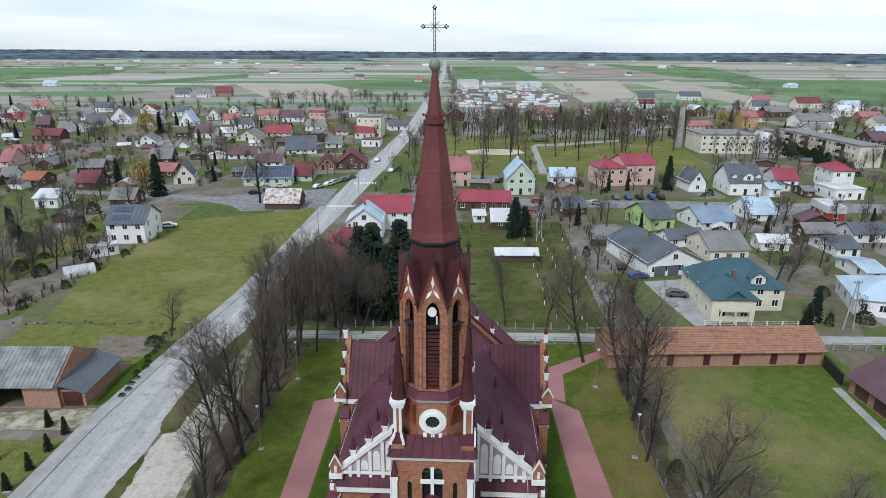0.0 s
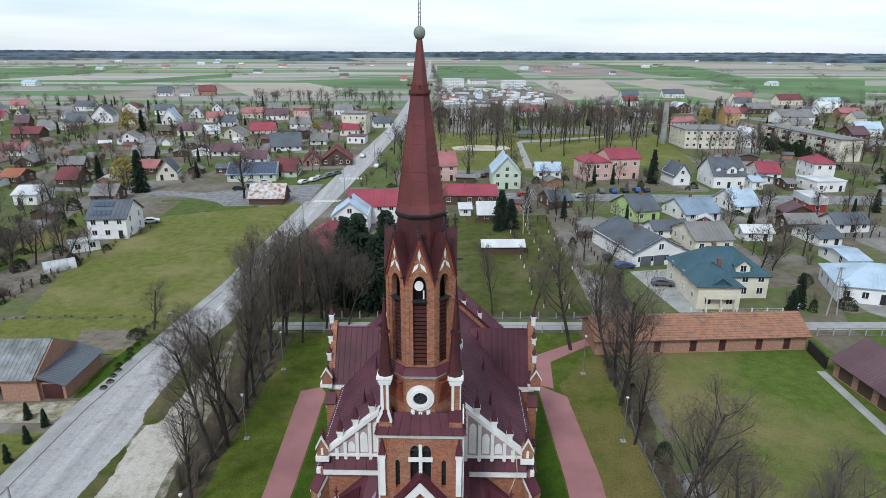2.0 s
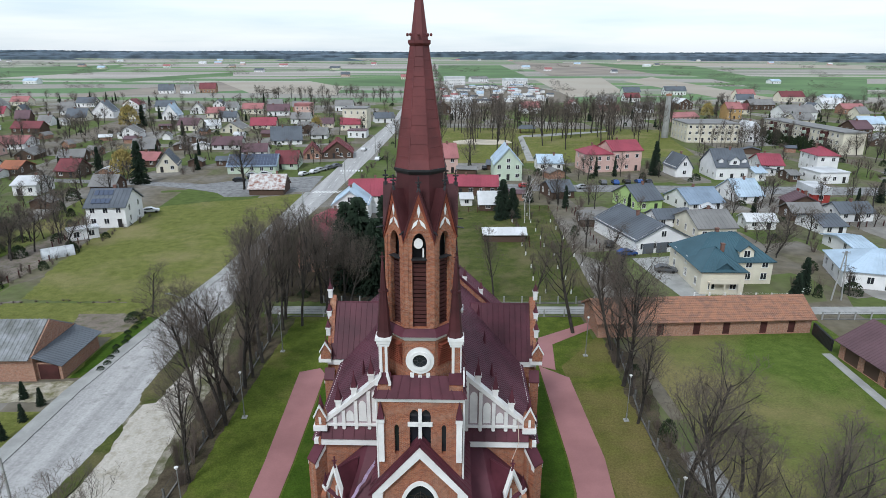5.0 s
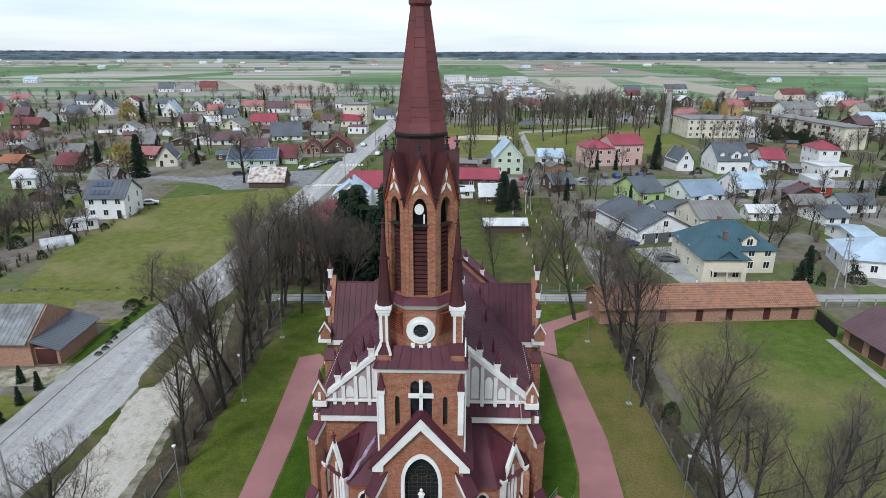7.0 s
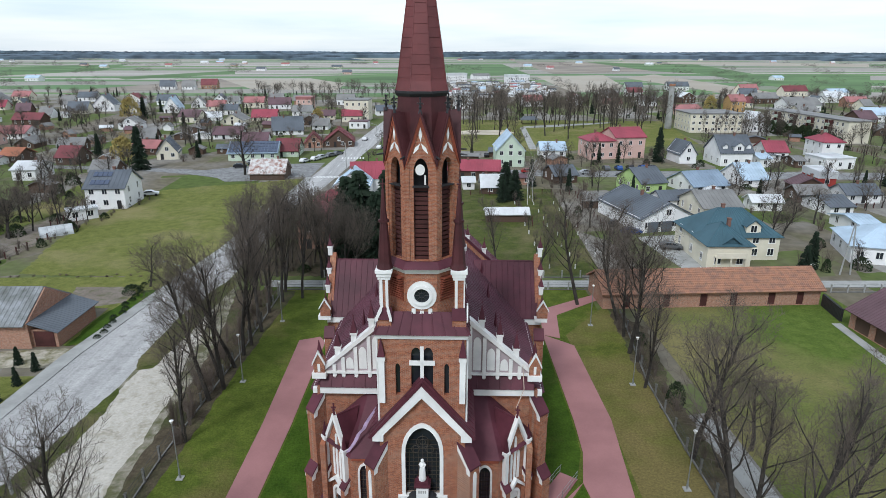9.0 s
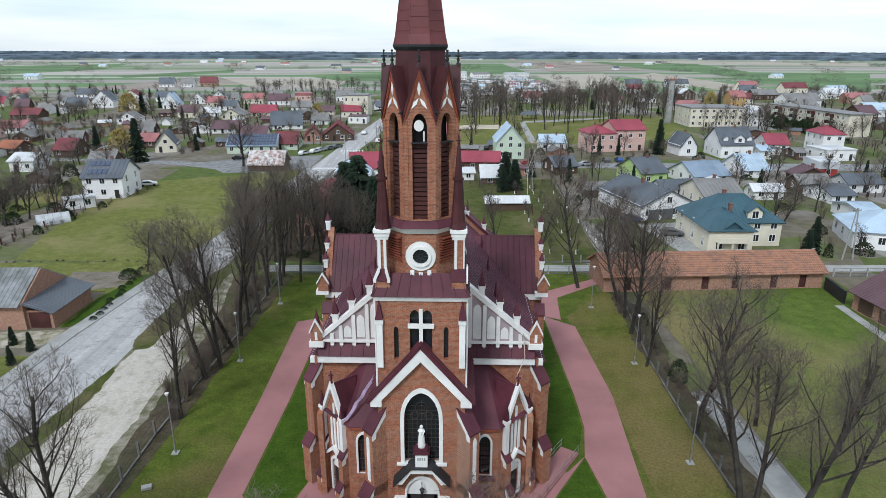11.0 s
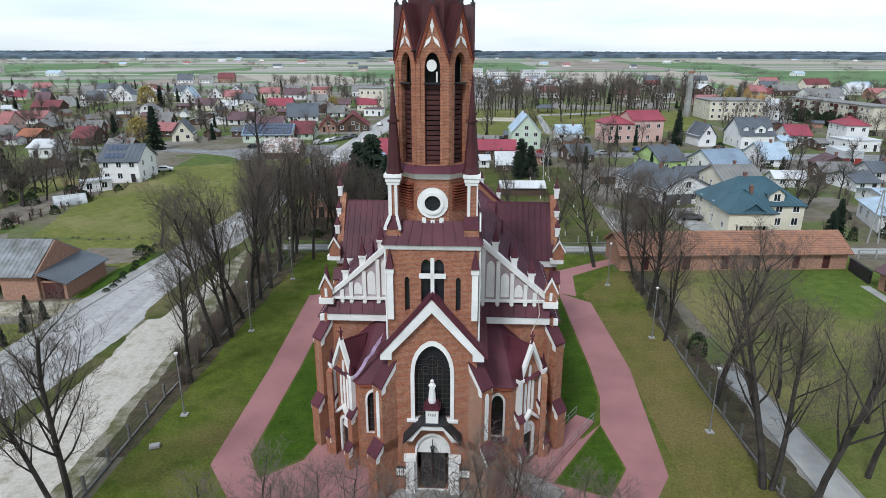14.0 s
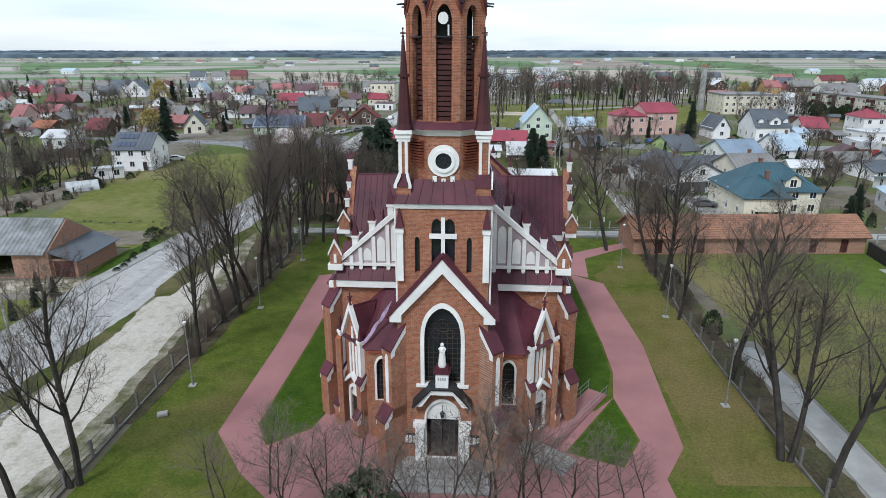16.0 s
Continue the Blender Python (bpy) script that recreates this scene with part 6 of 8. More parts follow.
# maroon-roofed open shed at the yard's edge
sh = thing("garage_row", pose(57.6, 76.0, 0, 0, 0, -86), "brick garage row with a maroon sheet roof", "shed")
bm = bmesh.new()
panel(bm, [(0, 0), (24, 0), (24, 2.8), (0, 2.8)], [[(a, 0.1), (a + 2.6, 0.1), (a + 2.6, 2.3), (a, 2.3)] for a in (1.0, 4.6, 8.2, 11.8, 15.4, 19.0)], 0.3, I4)
box(bm, 0, 24, 8.7, 9, 0, 2.8)
for x in (0.0, 23.7):
    panel(bm, [(0.3, 0), (8.7, 0), (8.7, 2.8), (4.5, 5.2), (0.3, 2.8)], [], 0.3, Matrix.Translation((x, 0, 0)) @ Matrix.Rotation(radians(90), 4, "Z") @ Matrix.Translation((0, -0.3, 0)))
part("wall", bm, OLD_BRICK, sh)
for a in (1.0, 4.6, 8.2, 11.8, 15.4, 19.0):
    bm = bmesh.new()
    box(bm, a, a + 2.6, 0.1, 0.18, 0.1, 2.3)
    part("door", bm, WALLS["brown"], sh)
bm = bmesh.new()
for s in [[(-0.5, -0.7, 2.5), (24.5, -0.7, 2.5), (24.5, 4.5, 5.5), (-0.5, 4.5, 5.5)], [(24.5, 9.7, 2.5), (-0.5, 9.7, 2.5), (-0.5, 4.5, 5.5), (24.5, 4.5, 5.5)]]:
    slope(bm, s, 0.5, 0.05, 0.06)
part("roof", bm, ROOFS["plum"], sh)
# the old barn by the road: long part and lower brick wing
bn = thing("barn", pose(-70, 71.2, 0, 0, 0, 0), "old brick barn with grey asbestos roofs", "barn")
bm = bmesh.new()
panel(bm, [(0, 0), (19, 0), (19, 3.6), (0, 3.6)], [[(5.0, 0.02), (8.5, 0.02), (8.5, 3.0), (5.0, 3.0)], [(10.6, 0.02), (14.3, 0.02), (14.3, 3.0), (10.6, 3.0)]], 0.3, I4)
box(bm, 0, 19, 9.7, 10, 0, 3.6)
for x in (0.0, 18.7):
    panel(bm, [(0.3, 0), (9.7, 0), (9.7, 3.6), (5, 6.5), (0.3, 3.6)], [], 0.3, Matrix.Translation((x, 0, 0)) @ Matrix.Rotation(radians(90), 4, "Z") @ Matrix.Translation((0, -0.3, 0)))
box(bm, 19.0, 22.2, 0.5, 0.8, 0, 2.4)
box(bm, 21.9, 22.2, 0.8, 9.6, 0, 2.3)
part("wall", bm, OLD_BRICK, bn)
bm = bmesh.new()
box(bm, 19.3, 21.8, 0.42, 0.48, 0.1, 2.2)
part("door", bm, LOUVRE, bn)
bm = bmesh.new()
for s in [[(19.0, -0.1, 3.5), (22.7, -0.1, 2.25), (22.7, 10.0, 2.25), (19.0, 10.0, 3.5)]]:
    ribbed(bm, s[1], s[2], s[3], s[0], 0.5, 0.04, 0.12, 0.1)
part("lean_to_roof", bm, ROOFS["slate"], bn, "mossy dark lean-to roof")
bm = bmesh.new()
for s in [[(-0.5, -0.6, 3.3), (18.8, -0.6, 3.3), (18.8, 5, 6.6), (-0.5, 5, 6.6)], [(18.8, 10.6, 3.3), (-0.5, 10.6, 3.3), (-0.5, 5, 6.6), (18.8, 5, 6.6)]]:
    slope(bm, s, 0.6, 0.05, 0.12, 0.12)
part("roof", bm, WEATHERED, bn)


# ---- trees ----
COUNTS = {4: (17, 6, 6, 5), 3: (13, 6, 7)}


def grow(rng, trunk, twigs, p, d, length, r, level, least=0.012, last=4, fork=False):
    """One limb and its branches, as tubes; the outermost twigs run out to a point."""
    steps = 5 if level == 0 else 3 if level < 2 else 1 if level == last else 2
    pts, q, v = [p.copy()], p.copy(), d.normalized()
    for _ in range(steps):
        v = (v + Vector((rng.gauss(0, 0.09), rng.gauss(0, 0.09), rng.gauss(0.09, 0.05))) * (1 + 0.6 * level)).normalized()
        q = q + v * length / steps
        pts.append(q.copy())
    tip = r * (0.4 if level == 0 else 0.3)
    (trunk if level < 2 else twigs).append((pts, r, 0.0 if level == last else tip, 6 if level == 0 else 5 if level == 1 else 3))
    if level == last:
        return
    count = COUNTS[last][level]
    for i in range(count):
        t = (0.3 + 0.7 * (i + rng.random()) / count) if level == 0 else (0.2 + 0.8 * (i + rng.random()) / count)
        leader = fork and level == 0 and i == 0
        f = t * steps
        k = min(steps - 1, int(f))
        base = pts[k].lerp(pts[k + 1], f - k)
        axis = (pts[k + 1] - pts[k]).normalized()
        side = axis.orthogonal().normalized()
        side.rotate(Matrix.Rotation(i * 2.4 + rng.uniform(-0.5, 0.5), 3, axis))
        spread = (0.92, 0.95, 1.0, 1.05)[level]
        nd = axis * (1 - spread * 0.5) + side * spread * rng.uniform(0.55, 1.0) + Vector((0, 0, 0.24 if level < 2 else 0.04))
        rr = (r + (tip - r) * t) * (0.44, 0.42, 0.42, 0.6)[level]
        reach = length * (0.42, 0.58, 0.62, 0.72)[level] * rng.uniform(0.6, 1.25) * (1.25 - 0.65 * t)
        if leader:
            nd, rr, reach = axis + side * 0.45, r * 0.62, length * 0.66
        grow(rng, trunk, twigs, base, nd, reach, max(rr, least), level + 1, least, last)


def tubes_mesh(name, runs, material):
    verts, faces = [], []
    for pts, r0, r1, n in runs:
        base = len(verts)
        for i, p in enumerate(pts):
            if r1 == 0.0 and i == len(pts) - 1:
                verts.append(p)
                continue
            a = (pts[min(i + 1, len(pts) - 1)] - pts[max(i - 1, 0)]).normalized()
            u = a.orthogonal().normalized()
            w = a.cross(u)
            r = r0 + (r1 - r0) * i / (len(pts) - 1)
            for k in range(n):
                c = 2 * math.pi * k / n
                verts.append(p + u * (r * math.cos(c)) + w * (r * math.sin(c)))
        for i in range(len(pts) - 1):
            for k in range(n):
                a, b = base + i * n + k, base + i * n + (k + 1) % n
                faces.append((a, b, base + (i + 1) * n) if r1 == 0.0 and i == len(pts) - 2 else (a, b, b + n, a + n))
    me = bpy.data.meshes.new(name)
    me.from_pydata([tuple(v) for v in verts], [], faces)
    me.materials.append(material)
    return me


def bare_tree(seed, height, r, least=0.012, last=4):
    rng = random.Random(seed)
    trunk, twigs = [], []
    grow(rng, trunk, twigs, Vector((0, 0, -0.1)), Vector((rng.uniform(-0.05, 0.05), rng.uniform(-0.05, 0.05), 1)), height * 0.84, r, 0, least, last, seed % 2 == 1)
    return tubes_mesh("trunk", trunk, BARK), tubes_mesh("crown", twigs, TWIG)


BARE = [bare_tree(s, 15.0, 0.25, 0.011) for s in (3, 8, 14, 22, 30)]
BARE_FAR = [bare_tree(s, 15.0, 0.25, 0.038, 3) for s in (5, 9, 17, 26)]
tree_rng = random.Random(11)


def tree(x, y, h, far=False, label="tall bare deciduous tree with grey bark", wide=1.0, lean=(0, 0)):
    kinds = BARE_FAR if far else BARE
    k = tree_rng.randrange(len(kinds))
    s = h / 15.0
    garden = "garden" in label
    turn = pose(x, y, 0, lean[0], lean[1], 0) @ pose(0, 0, 0, 0, 0, tree_rng.uniform(0, 360))
    m = turn @ Matrix.Diagonal((s * wide * tree_rng.uniform(0.9, 1.1), s * wide * tree_rng.uniform(0.9, 1.1), s, 1))
    if garden and y > 235:
        FAR_TREES.extend((me, m) for me in kinds[k])
        return
    t = thing("garden_tree" if garden else "tree", m, label, "garden tree" if garden else "tree", "garden trees" if garden else "bare trees")
    part("trunk", kinds[k][0], None, t)
    part("crown", kinds[k][1], None, t, "leafless brown twigs")


def shrub_mesh(seed, mt, stems=24, twigs=8):
    """A leafless shrub of many stems, one metre high and wide."""
    rng = random.Random(seed)
    runs = []
    for _ in range(stems):
        a, o = rng.uniform(0, 6.283), rng.uniform(0.05, 0.75)
        p = Vector((math.cos(a) * o * 0.3, math.sin(a) * o * 0.3, -0.02))
        q = Vector((math.cos(a) * o, math.sin(a) * o, rng.uniform(0.55, 0.95)))
        mid = p.lerp(q, 0.5) + Vector((rng.gauss(0, 0.04), rng.gauss(0, 0.04), 0.06))
        runs.append(([p, mid, q], 0.016, 0.006, 3))
        for _ in range(twigs):
            b = mid.lerp(q, rng.random()) if rng.random() < 0.75 else p.lerp(mid, rng.uniform(0.4, 1))
            e = b + Vector((rng.gauss(0, 0.14), rng.gauss(0, 0.14), rng.uniform(0.02, 0.24)))
            runs.append(([b, e], 0.008, 0.0, 3))
    return tubes_mesh("bush", runs, mt)


FAR_TREES, FAR_BUSHES = [], []


def join_far(name, runs, label, category):
    """Many far plants as one mesh: (mesh, matrix) pairs, each mesh with its own material."""
    verts, faces, slots, mats, cache = [], [], [], [], {}
    count = 0
    for me, m in runs:
        if me.name not in cache:
            cache[me.name] = (np.array([v.co[:] for v in me.vertices]), [tuple(p.vertices) for p in me.polygons])
        co, fs = cache[me.name]
        mt = me.materials[0]
        if mt not in mats:
            mats.append(mt)
        k = np.array(m)
        verts.append(co @ k[:3, :3].T + k[:3, 3])
        faces += [tuple(i + count for i in f) for f in fs]
        slots += [mats.index(mt)] * len(fs)
        count += len(co)
    me = bpy.data.meshes.new(name)
    me.from_pydata(np.concatenate(verts).tolist(), [], faces)
    for mt in mats:
        me.materials.append(mt)
    me.polygons.foreach_set("material_index", slots)
    tagged(new(name, me), label, category, "", "stuff")


def spruce_meshes(seed):
    rng = random.Random(seed)
    bm = bmesh.new()
    tube(bm, (0, 0, -0.1), (0, 0, 9.5), 0.2, 0.03, 6)
    tr = mesh_of("trunk", bm, BARK)
    verts, faces = [], []
    z = 0.5
    while z < 9.9:
        reach = 2.2 * (1 - z / 10.2) ** 0.85 + 0.12
        for i in range(11):
            a = rng.uniform(0, 2 * math.pi)
            L = reach * rng.uniform(0.65, 1.15)
            d, e = Vector((math.cos(a), math.sin(a), 0)), Vector((-math.sin(a), math.cos(a), 0))
            for k in range(5):
                t = (k + 0.6) / 5
                p = d * L * t + Vector((0, 0, z - 0.35 * L * t + rng.uniform(-0.1, 0.1)))
                w = 0.34 * (1.1 - t * 0.6) * (0.4 + 0.6 * reach / 2)
                b = len(verts)
                verts += [p - d * 0.1, p + e * w + d * 0.16 - Vector((0, 0, 0.16)), p + d * 0.42 - Vector((0, 0, 0.08)), p - e * w + d * 0.16 - Vector((0, 0, 0.16)), p + d * 0.1 + Vector((0, 0, 0.12))]
                faces += [(b, b + 1, b + 4), (b + 1, b + 2, b + 4), (b + 2, b + 3, b + 4), (b + 3, b, b + 4)]
        z += 0.27
    me = bpy.data.meshes.new("crown")
    me.from_pydata([tuple(v) for v in verts], [], faces)
    me.materials.append(NEEDLE)
    return tr, me


SPRUCE = [spruce_meshes(s) for s in (2, 7)]


def spruce(x, y, h, slim=1.0, label="dark green spruce among the houses"):
    t = thing("conifer", pose(x, y, 0, 0, 0, tree_rng.uniform(0, 360)) @ Matrix.Diagonal((h / 10 * slim, h / 10 * slim, h / 10, 1)), label, "tree", "conifers")
    k = tree_rng.randrange(2)
    part("trunk", SPRUCE[k][0], None, t)
    part("crown", SPRUCE[k][1], None, t, "dark needles")


# rows along the churchyard
for x, y, h, lean in ((-24.7, 33.1, 18, 4), (-25.1, 32.8, 14, -22), (-27.8, 31.2, 17, -3), (-24.0, 51.2, 15, -7), (-24.2, 58.6, 18, -13), (-23.4, 61.0, 18, -4), (-24.6, 63.4, 16, -9), (-23.6, 65.9, 18, -6), (-23.5, 69.0, 19, -4),
                      (-23.3, 71.8, 17, -9), (-23.0, 75.7, 19, -4), (-24.2, 78.5, 17, -3), (-23.6, 82, 18, -3), (-24.4, 86, 18, -2), (-23, 90, 19, -1), (-19.9, 87.5, 17, 0), (-18.4, 96.5, 17, 0), (-14.5, 97.5, 15, 0), (-27.5, 93, 16, -4), (-28.5, 99, 16, -4),
                      (-29, 106, 15, -4), (-22, 99, 17, 0), (-25, 104, 16, 0), (-29.5, 114, 13, 0), (-16, 103, 15, 0), (-20, 108, 14, 0), (-26, 97, 16, -3), (-23.5, 106, 16, 0), (-27.5, 110, 14, -3), (-19, 101, 16, 0), (-24, 94.5, 17, 0), (-13.5, 94, 14, 0),
                      (-29.5, 119, 13, 0), (-26, 116, 13, 0), (-17, 92.5, 15, 0), (-22.5, 86, 16, 0), (-21, 104, 15, 0), (-15, 99, 14, 0), (-18, 112, 14, 0)):
    tree(x, y, h if y < 100 else h - 3.5, False, "tall bare deciduous tree with grey bark", 0.8, (tree_rng.uniform(-3, 3), lean * 0.65))
for x, y, h, lean in ((23.2, 36.8, 18, -3), (23.7, 36.6, 15, 20), (25.1, 34.1, 18, 5), (24.3, 47.8, 17.5, -1), (24.1, 60.5, 13.5, 7), (25.2, 66.5, 16, 2), (24.9, 68.8, 18, -3), (25.6, 73.5, 15, 3), (26.2, 78.5, 15, -4), (26.6, 83.0, 15, 0), (21.9, 84.3, 18.5, 0),
                      (11.1, 97.5, 14, 0), (18.3, 97.3, 11, 0)):
    tree(x, y, h, False, "tall bare deciduous tree with grey bark", 0.9, (tree_rng.uniform(-3, 3), lean * 0.65))
for x, y, h in ((31.5, 38, 13), (36, 45, 10), (37.5, 35, 12), (30.5, 49, 10)):
    tree(x, y, h, False, "spreading bare tree in the yard", 1.15)
THIN = [bare_tree(s, 15.0, 0.13, 0.020, 3) for s in (52, 54, 58)]
THIN_CROWN = []
for _, me in THIN:
    me.materials.clear()
    me.materials.append(PALE_TWIG)
    THIN_CROWN.append(me)
for i, (x, y, h) in enumerate(((-5.5, 29.5, 8.5), (-2.5, 28.0, 8), (0.8, 29.2, 8.0), (2.8, 29.6, 9.2), (4.6, 29.0, 9), (-7.0, 30.0, 7.5), (-11.8, 32.5, 7.2), (6.6, 29.4, 7.5), (8.6, 30, 6.5), (-13.2, 29.5, 6), (-9.5, 29.0, 7), (1.8, 28.2, 8.6), (3.8, 30.4, 7.6), (-4.0, 30.6, 7.0), (10.6, 30.5, 5.5), (-1.0, 29.8, 6.6), (5.6, 30.6, 7.4), (-10.6, 31.2, 6.6), (-8.0, 31.4, 6.2), (0.0, 28.6, 8.4), (12.2, 31.4, 5), (-15, 31.5, 6))):
    s = h / 15
    t = thing("shrub", pose(x, y, 0, 0, 0, i * 67) @ Matrix.Diagonal((s * 1.25, s * 1.25, s, 1)), "tall bare shrub with thin twigs before the church", "shrub", "shrubs before the church")
    part("trunk", THIN[i % 3][0], None, t)
    part("crown", THIN_CROWN[i % 3], None, t, "pale thin twigs")
for x, y, h, s in ((-12.5, 104, 17, 1.3), (-9.5, 101, 14, 1.25), (-8.0, 110, 16, 1.3), (-15.5, 109, 15, 1.2), (-5.5, 105, 14, 1.2), (-92.5, 195, 14, 1.0), (-112, 208, 10, 0.8), (19.5, 158, 9, 1.4), (21.2, 152, 8, 1.4), (18.0, 150, 6, 1.3), (78, 208, 12, 0.9), (63.5, 206, 7, 0.6), (57, 206, 7, 0.6), (28, 168, 8, 0.8), (61, 93, 6.5, 1.1),
                   (160, 205, 13, 1.0), (-45, 340, 12, 0.8), (-40, 360, 11, 0.8), (-160, 350, 12, 1)):
    spruce(x, y, h, s)


# ---- more of the village ----
house(-19.6, 147.5, 0, 8.6, 9, 4.9, 8.2, "y", "white", "sky")
house(-14.5, 157.0, 4, 12.5, 9, 5.0, 8.4, "x", "white", "crimson")
house(-22.3, 135.9, 4, 9.5, 8, 3.0, 5.6, "hip", "ochre", "crimson")
house(-21.5, 112.0, 3, 7.5, 8, 5.2, 7.7, "y", "brick", "maroon")
house(16.9, 130.8, 0, 9.2, 4, 2.0, 3.0, "x", "brown", "pale")
for k, (x, y, w, d, e, r, f, wl_, rf_) in enumerate((
        (-128, 330, 11, 9, 3.2, 6.4, "x", "cream", "plum"), (-145, 300, 10, 9, 2.8, 5.8, "y", "white", "grey"), (-205, 318, 14, 9, 3, 6, "x", "brown", "maroon"),
        (-230, 300, 12, 9, 3, 6, "x", "white", "rose"), (-250, 335, 12, 9, 3, 6, "x", "cream", "maroon"), (-285, 350, 12, 9, 3, 6, "x", "white", "crimson"),
        (-120, 372, 10, 8, 3, 6, "x", "white", "slate"), (-75, 362, 11, 9, 3, 6.2, "x", "white", "grey"), (-62, 318, 9, 8, 2.6, 5, "y", "brown", "grey"),
        (-135, 395, 11, 9, 3.2, 6.5, "x", "cream", "rose"), (-185, 440, 12, 9, 3.4, 7, "x", "white", "slate"), (-60, 440, 12, 9, 4, 7.5, "x", "white", "grey"),
        (-215, 455, 12, 9, 3.4, 7, "y", "white", "maroon"), (-90, 440, 11, 9, 3.4, 6.8, "x", "brick", "grey"), (-255, 470, 13, 9, 3.4, 7, "x", "white", "slate"),
        (-310, 480, 13, 9, 3.4, 7, "x", "cream", "rose"), (-45, 405, 10, 8, 3, 6, "x", "white", "plum"), (70, 425, 13, 10, 4, 7.6, "x", "white", "rose"),
        (120, 410, 13, 10, 3.6, 6.6, "x", "cream", "rose"), (150, 430, 12, 9, 3.5, 7, "x", "white", "grey"), (212, 420, 12, 9, 3.5, 7, "x", "cream", "maroon"),
        (255, 500, 13, 9, 4, 8, "x", "white", "slate"), (170, 520, 13, 9, 4, 7.5, "x", "white", "maroon"), (300, 460, 14, 10, 4, 8, "x", "white", "pale"),
        (290, 420, 14, 10, 4, 7, "x", "brick", "rose"), (240, 330, 13, 10, 4, 7.5, "x", "white", "sky"), (215, 350, 12, 10, 4, 7, "x", "cream", "grey"),
        (96, 148, 8, 6, 2.4, 4.2, "x", "brown", "grey"), (80, 140, 7, 5, 2.3, 3.6, "x", "white", "pale"), (101, 158, 8, 6, 2.4, 4.4, "y", "brown", "plum"),
        (60, 143, 9, 6, 2.3, 4.0, "x", "white", "slate"), (108, 147, 9, 7, 2.5, 4.5, "x", "white", "slate"), (40, 143, 6, 5, 2.2, 3.6, "x", "brown", "grey"),
        (-105, 225, 10, 8, 2.6, 5, "x", "brown", "rose"), (-135, 232, 9, 7, 2.6, 5, "x", "brown", "grey"), (-70, 245, 10, 8, 2.6, 5.2, "x", "white", "plum"))):
    house(x, y, (k * 37) % 21 - 10, w, d, e, r, f, wl_, rf_)
tower_mast = thing("brick_chimney", pose(116.7, 303, 0), "tall pale weathered industrial chimney", "chimney")
bm = bmesh.new()
frustum(bm, 12, 0, 0, 0, 1.7, 20.3, 1.15)
part("shaft", bm, CONCRETE, tower_mast)
bm = bmesh.new()
frustum(bm, 12, 0, 0, 20.3, 1.4, 21.2, 1.4)
part("rim", bm, WALLS["brick"], tower_mast)

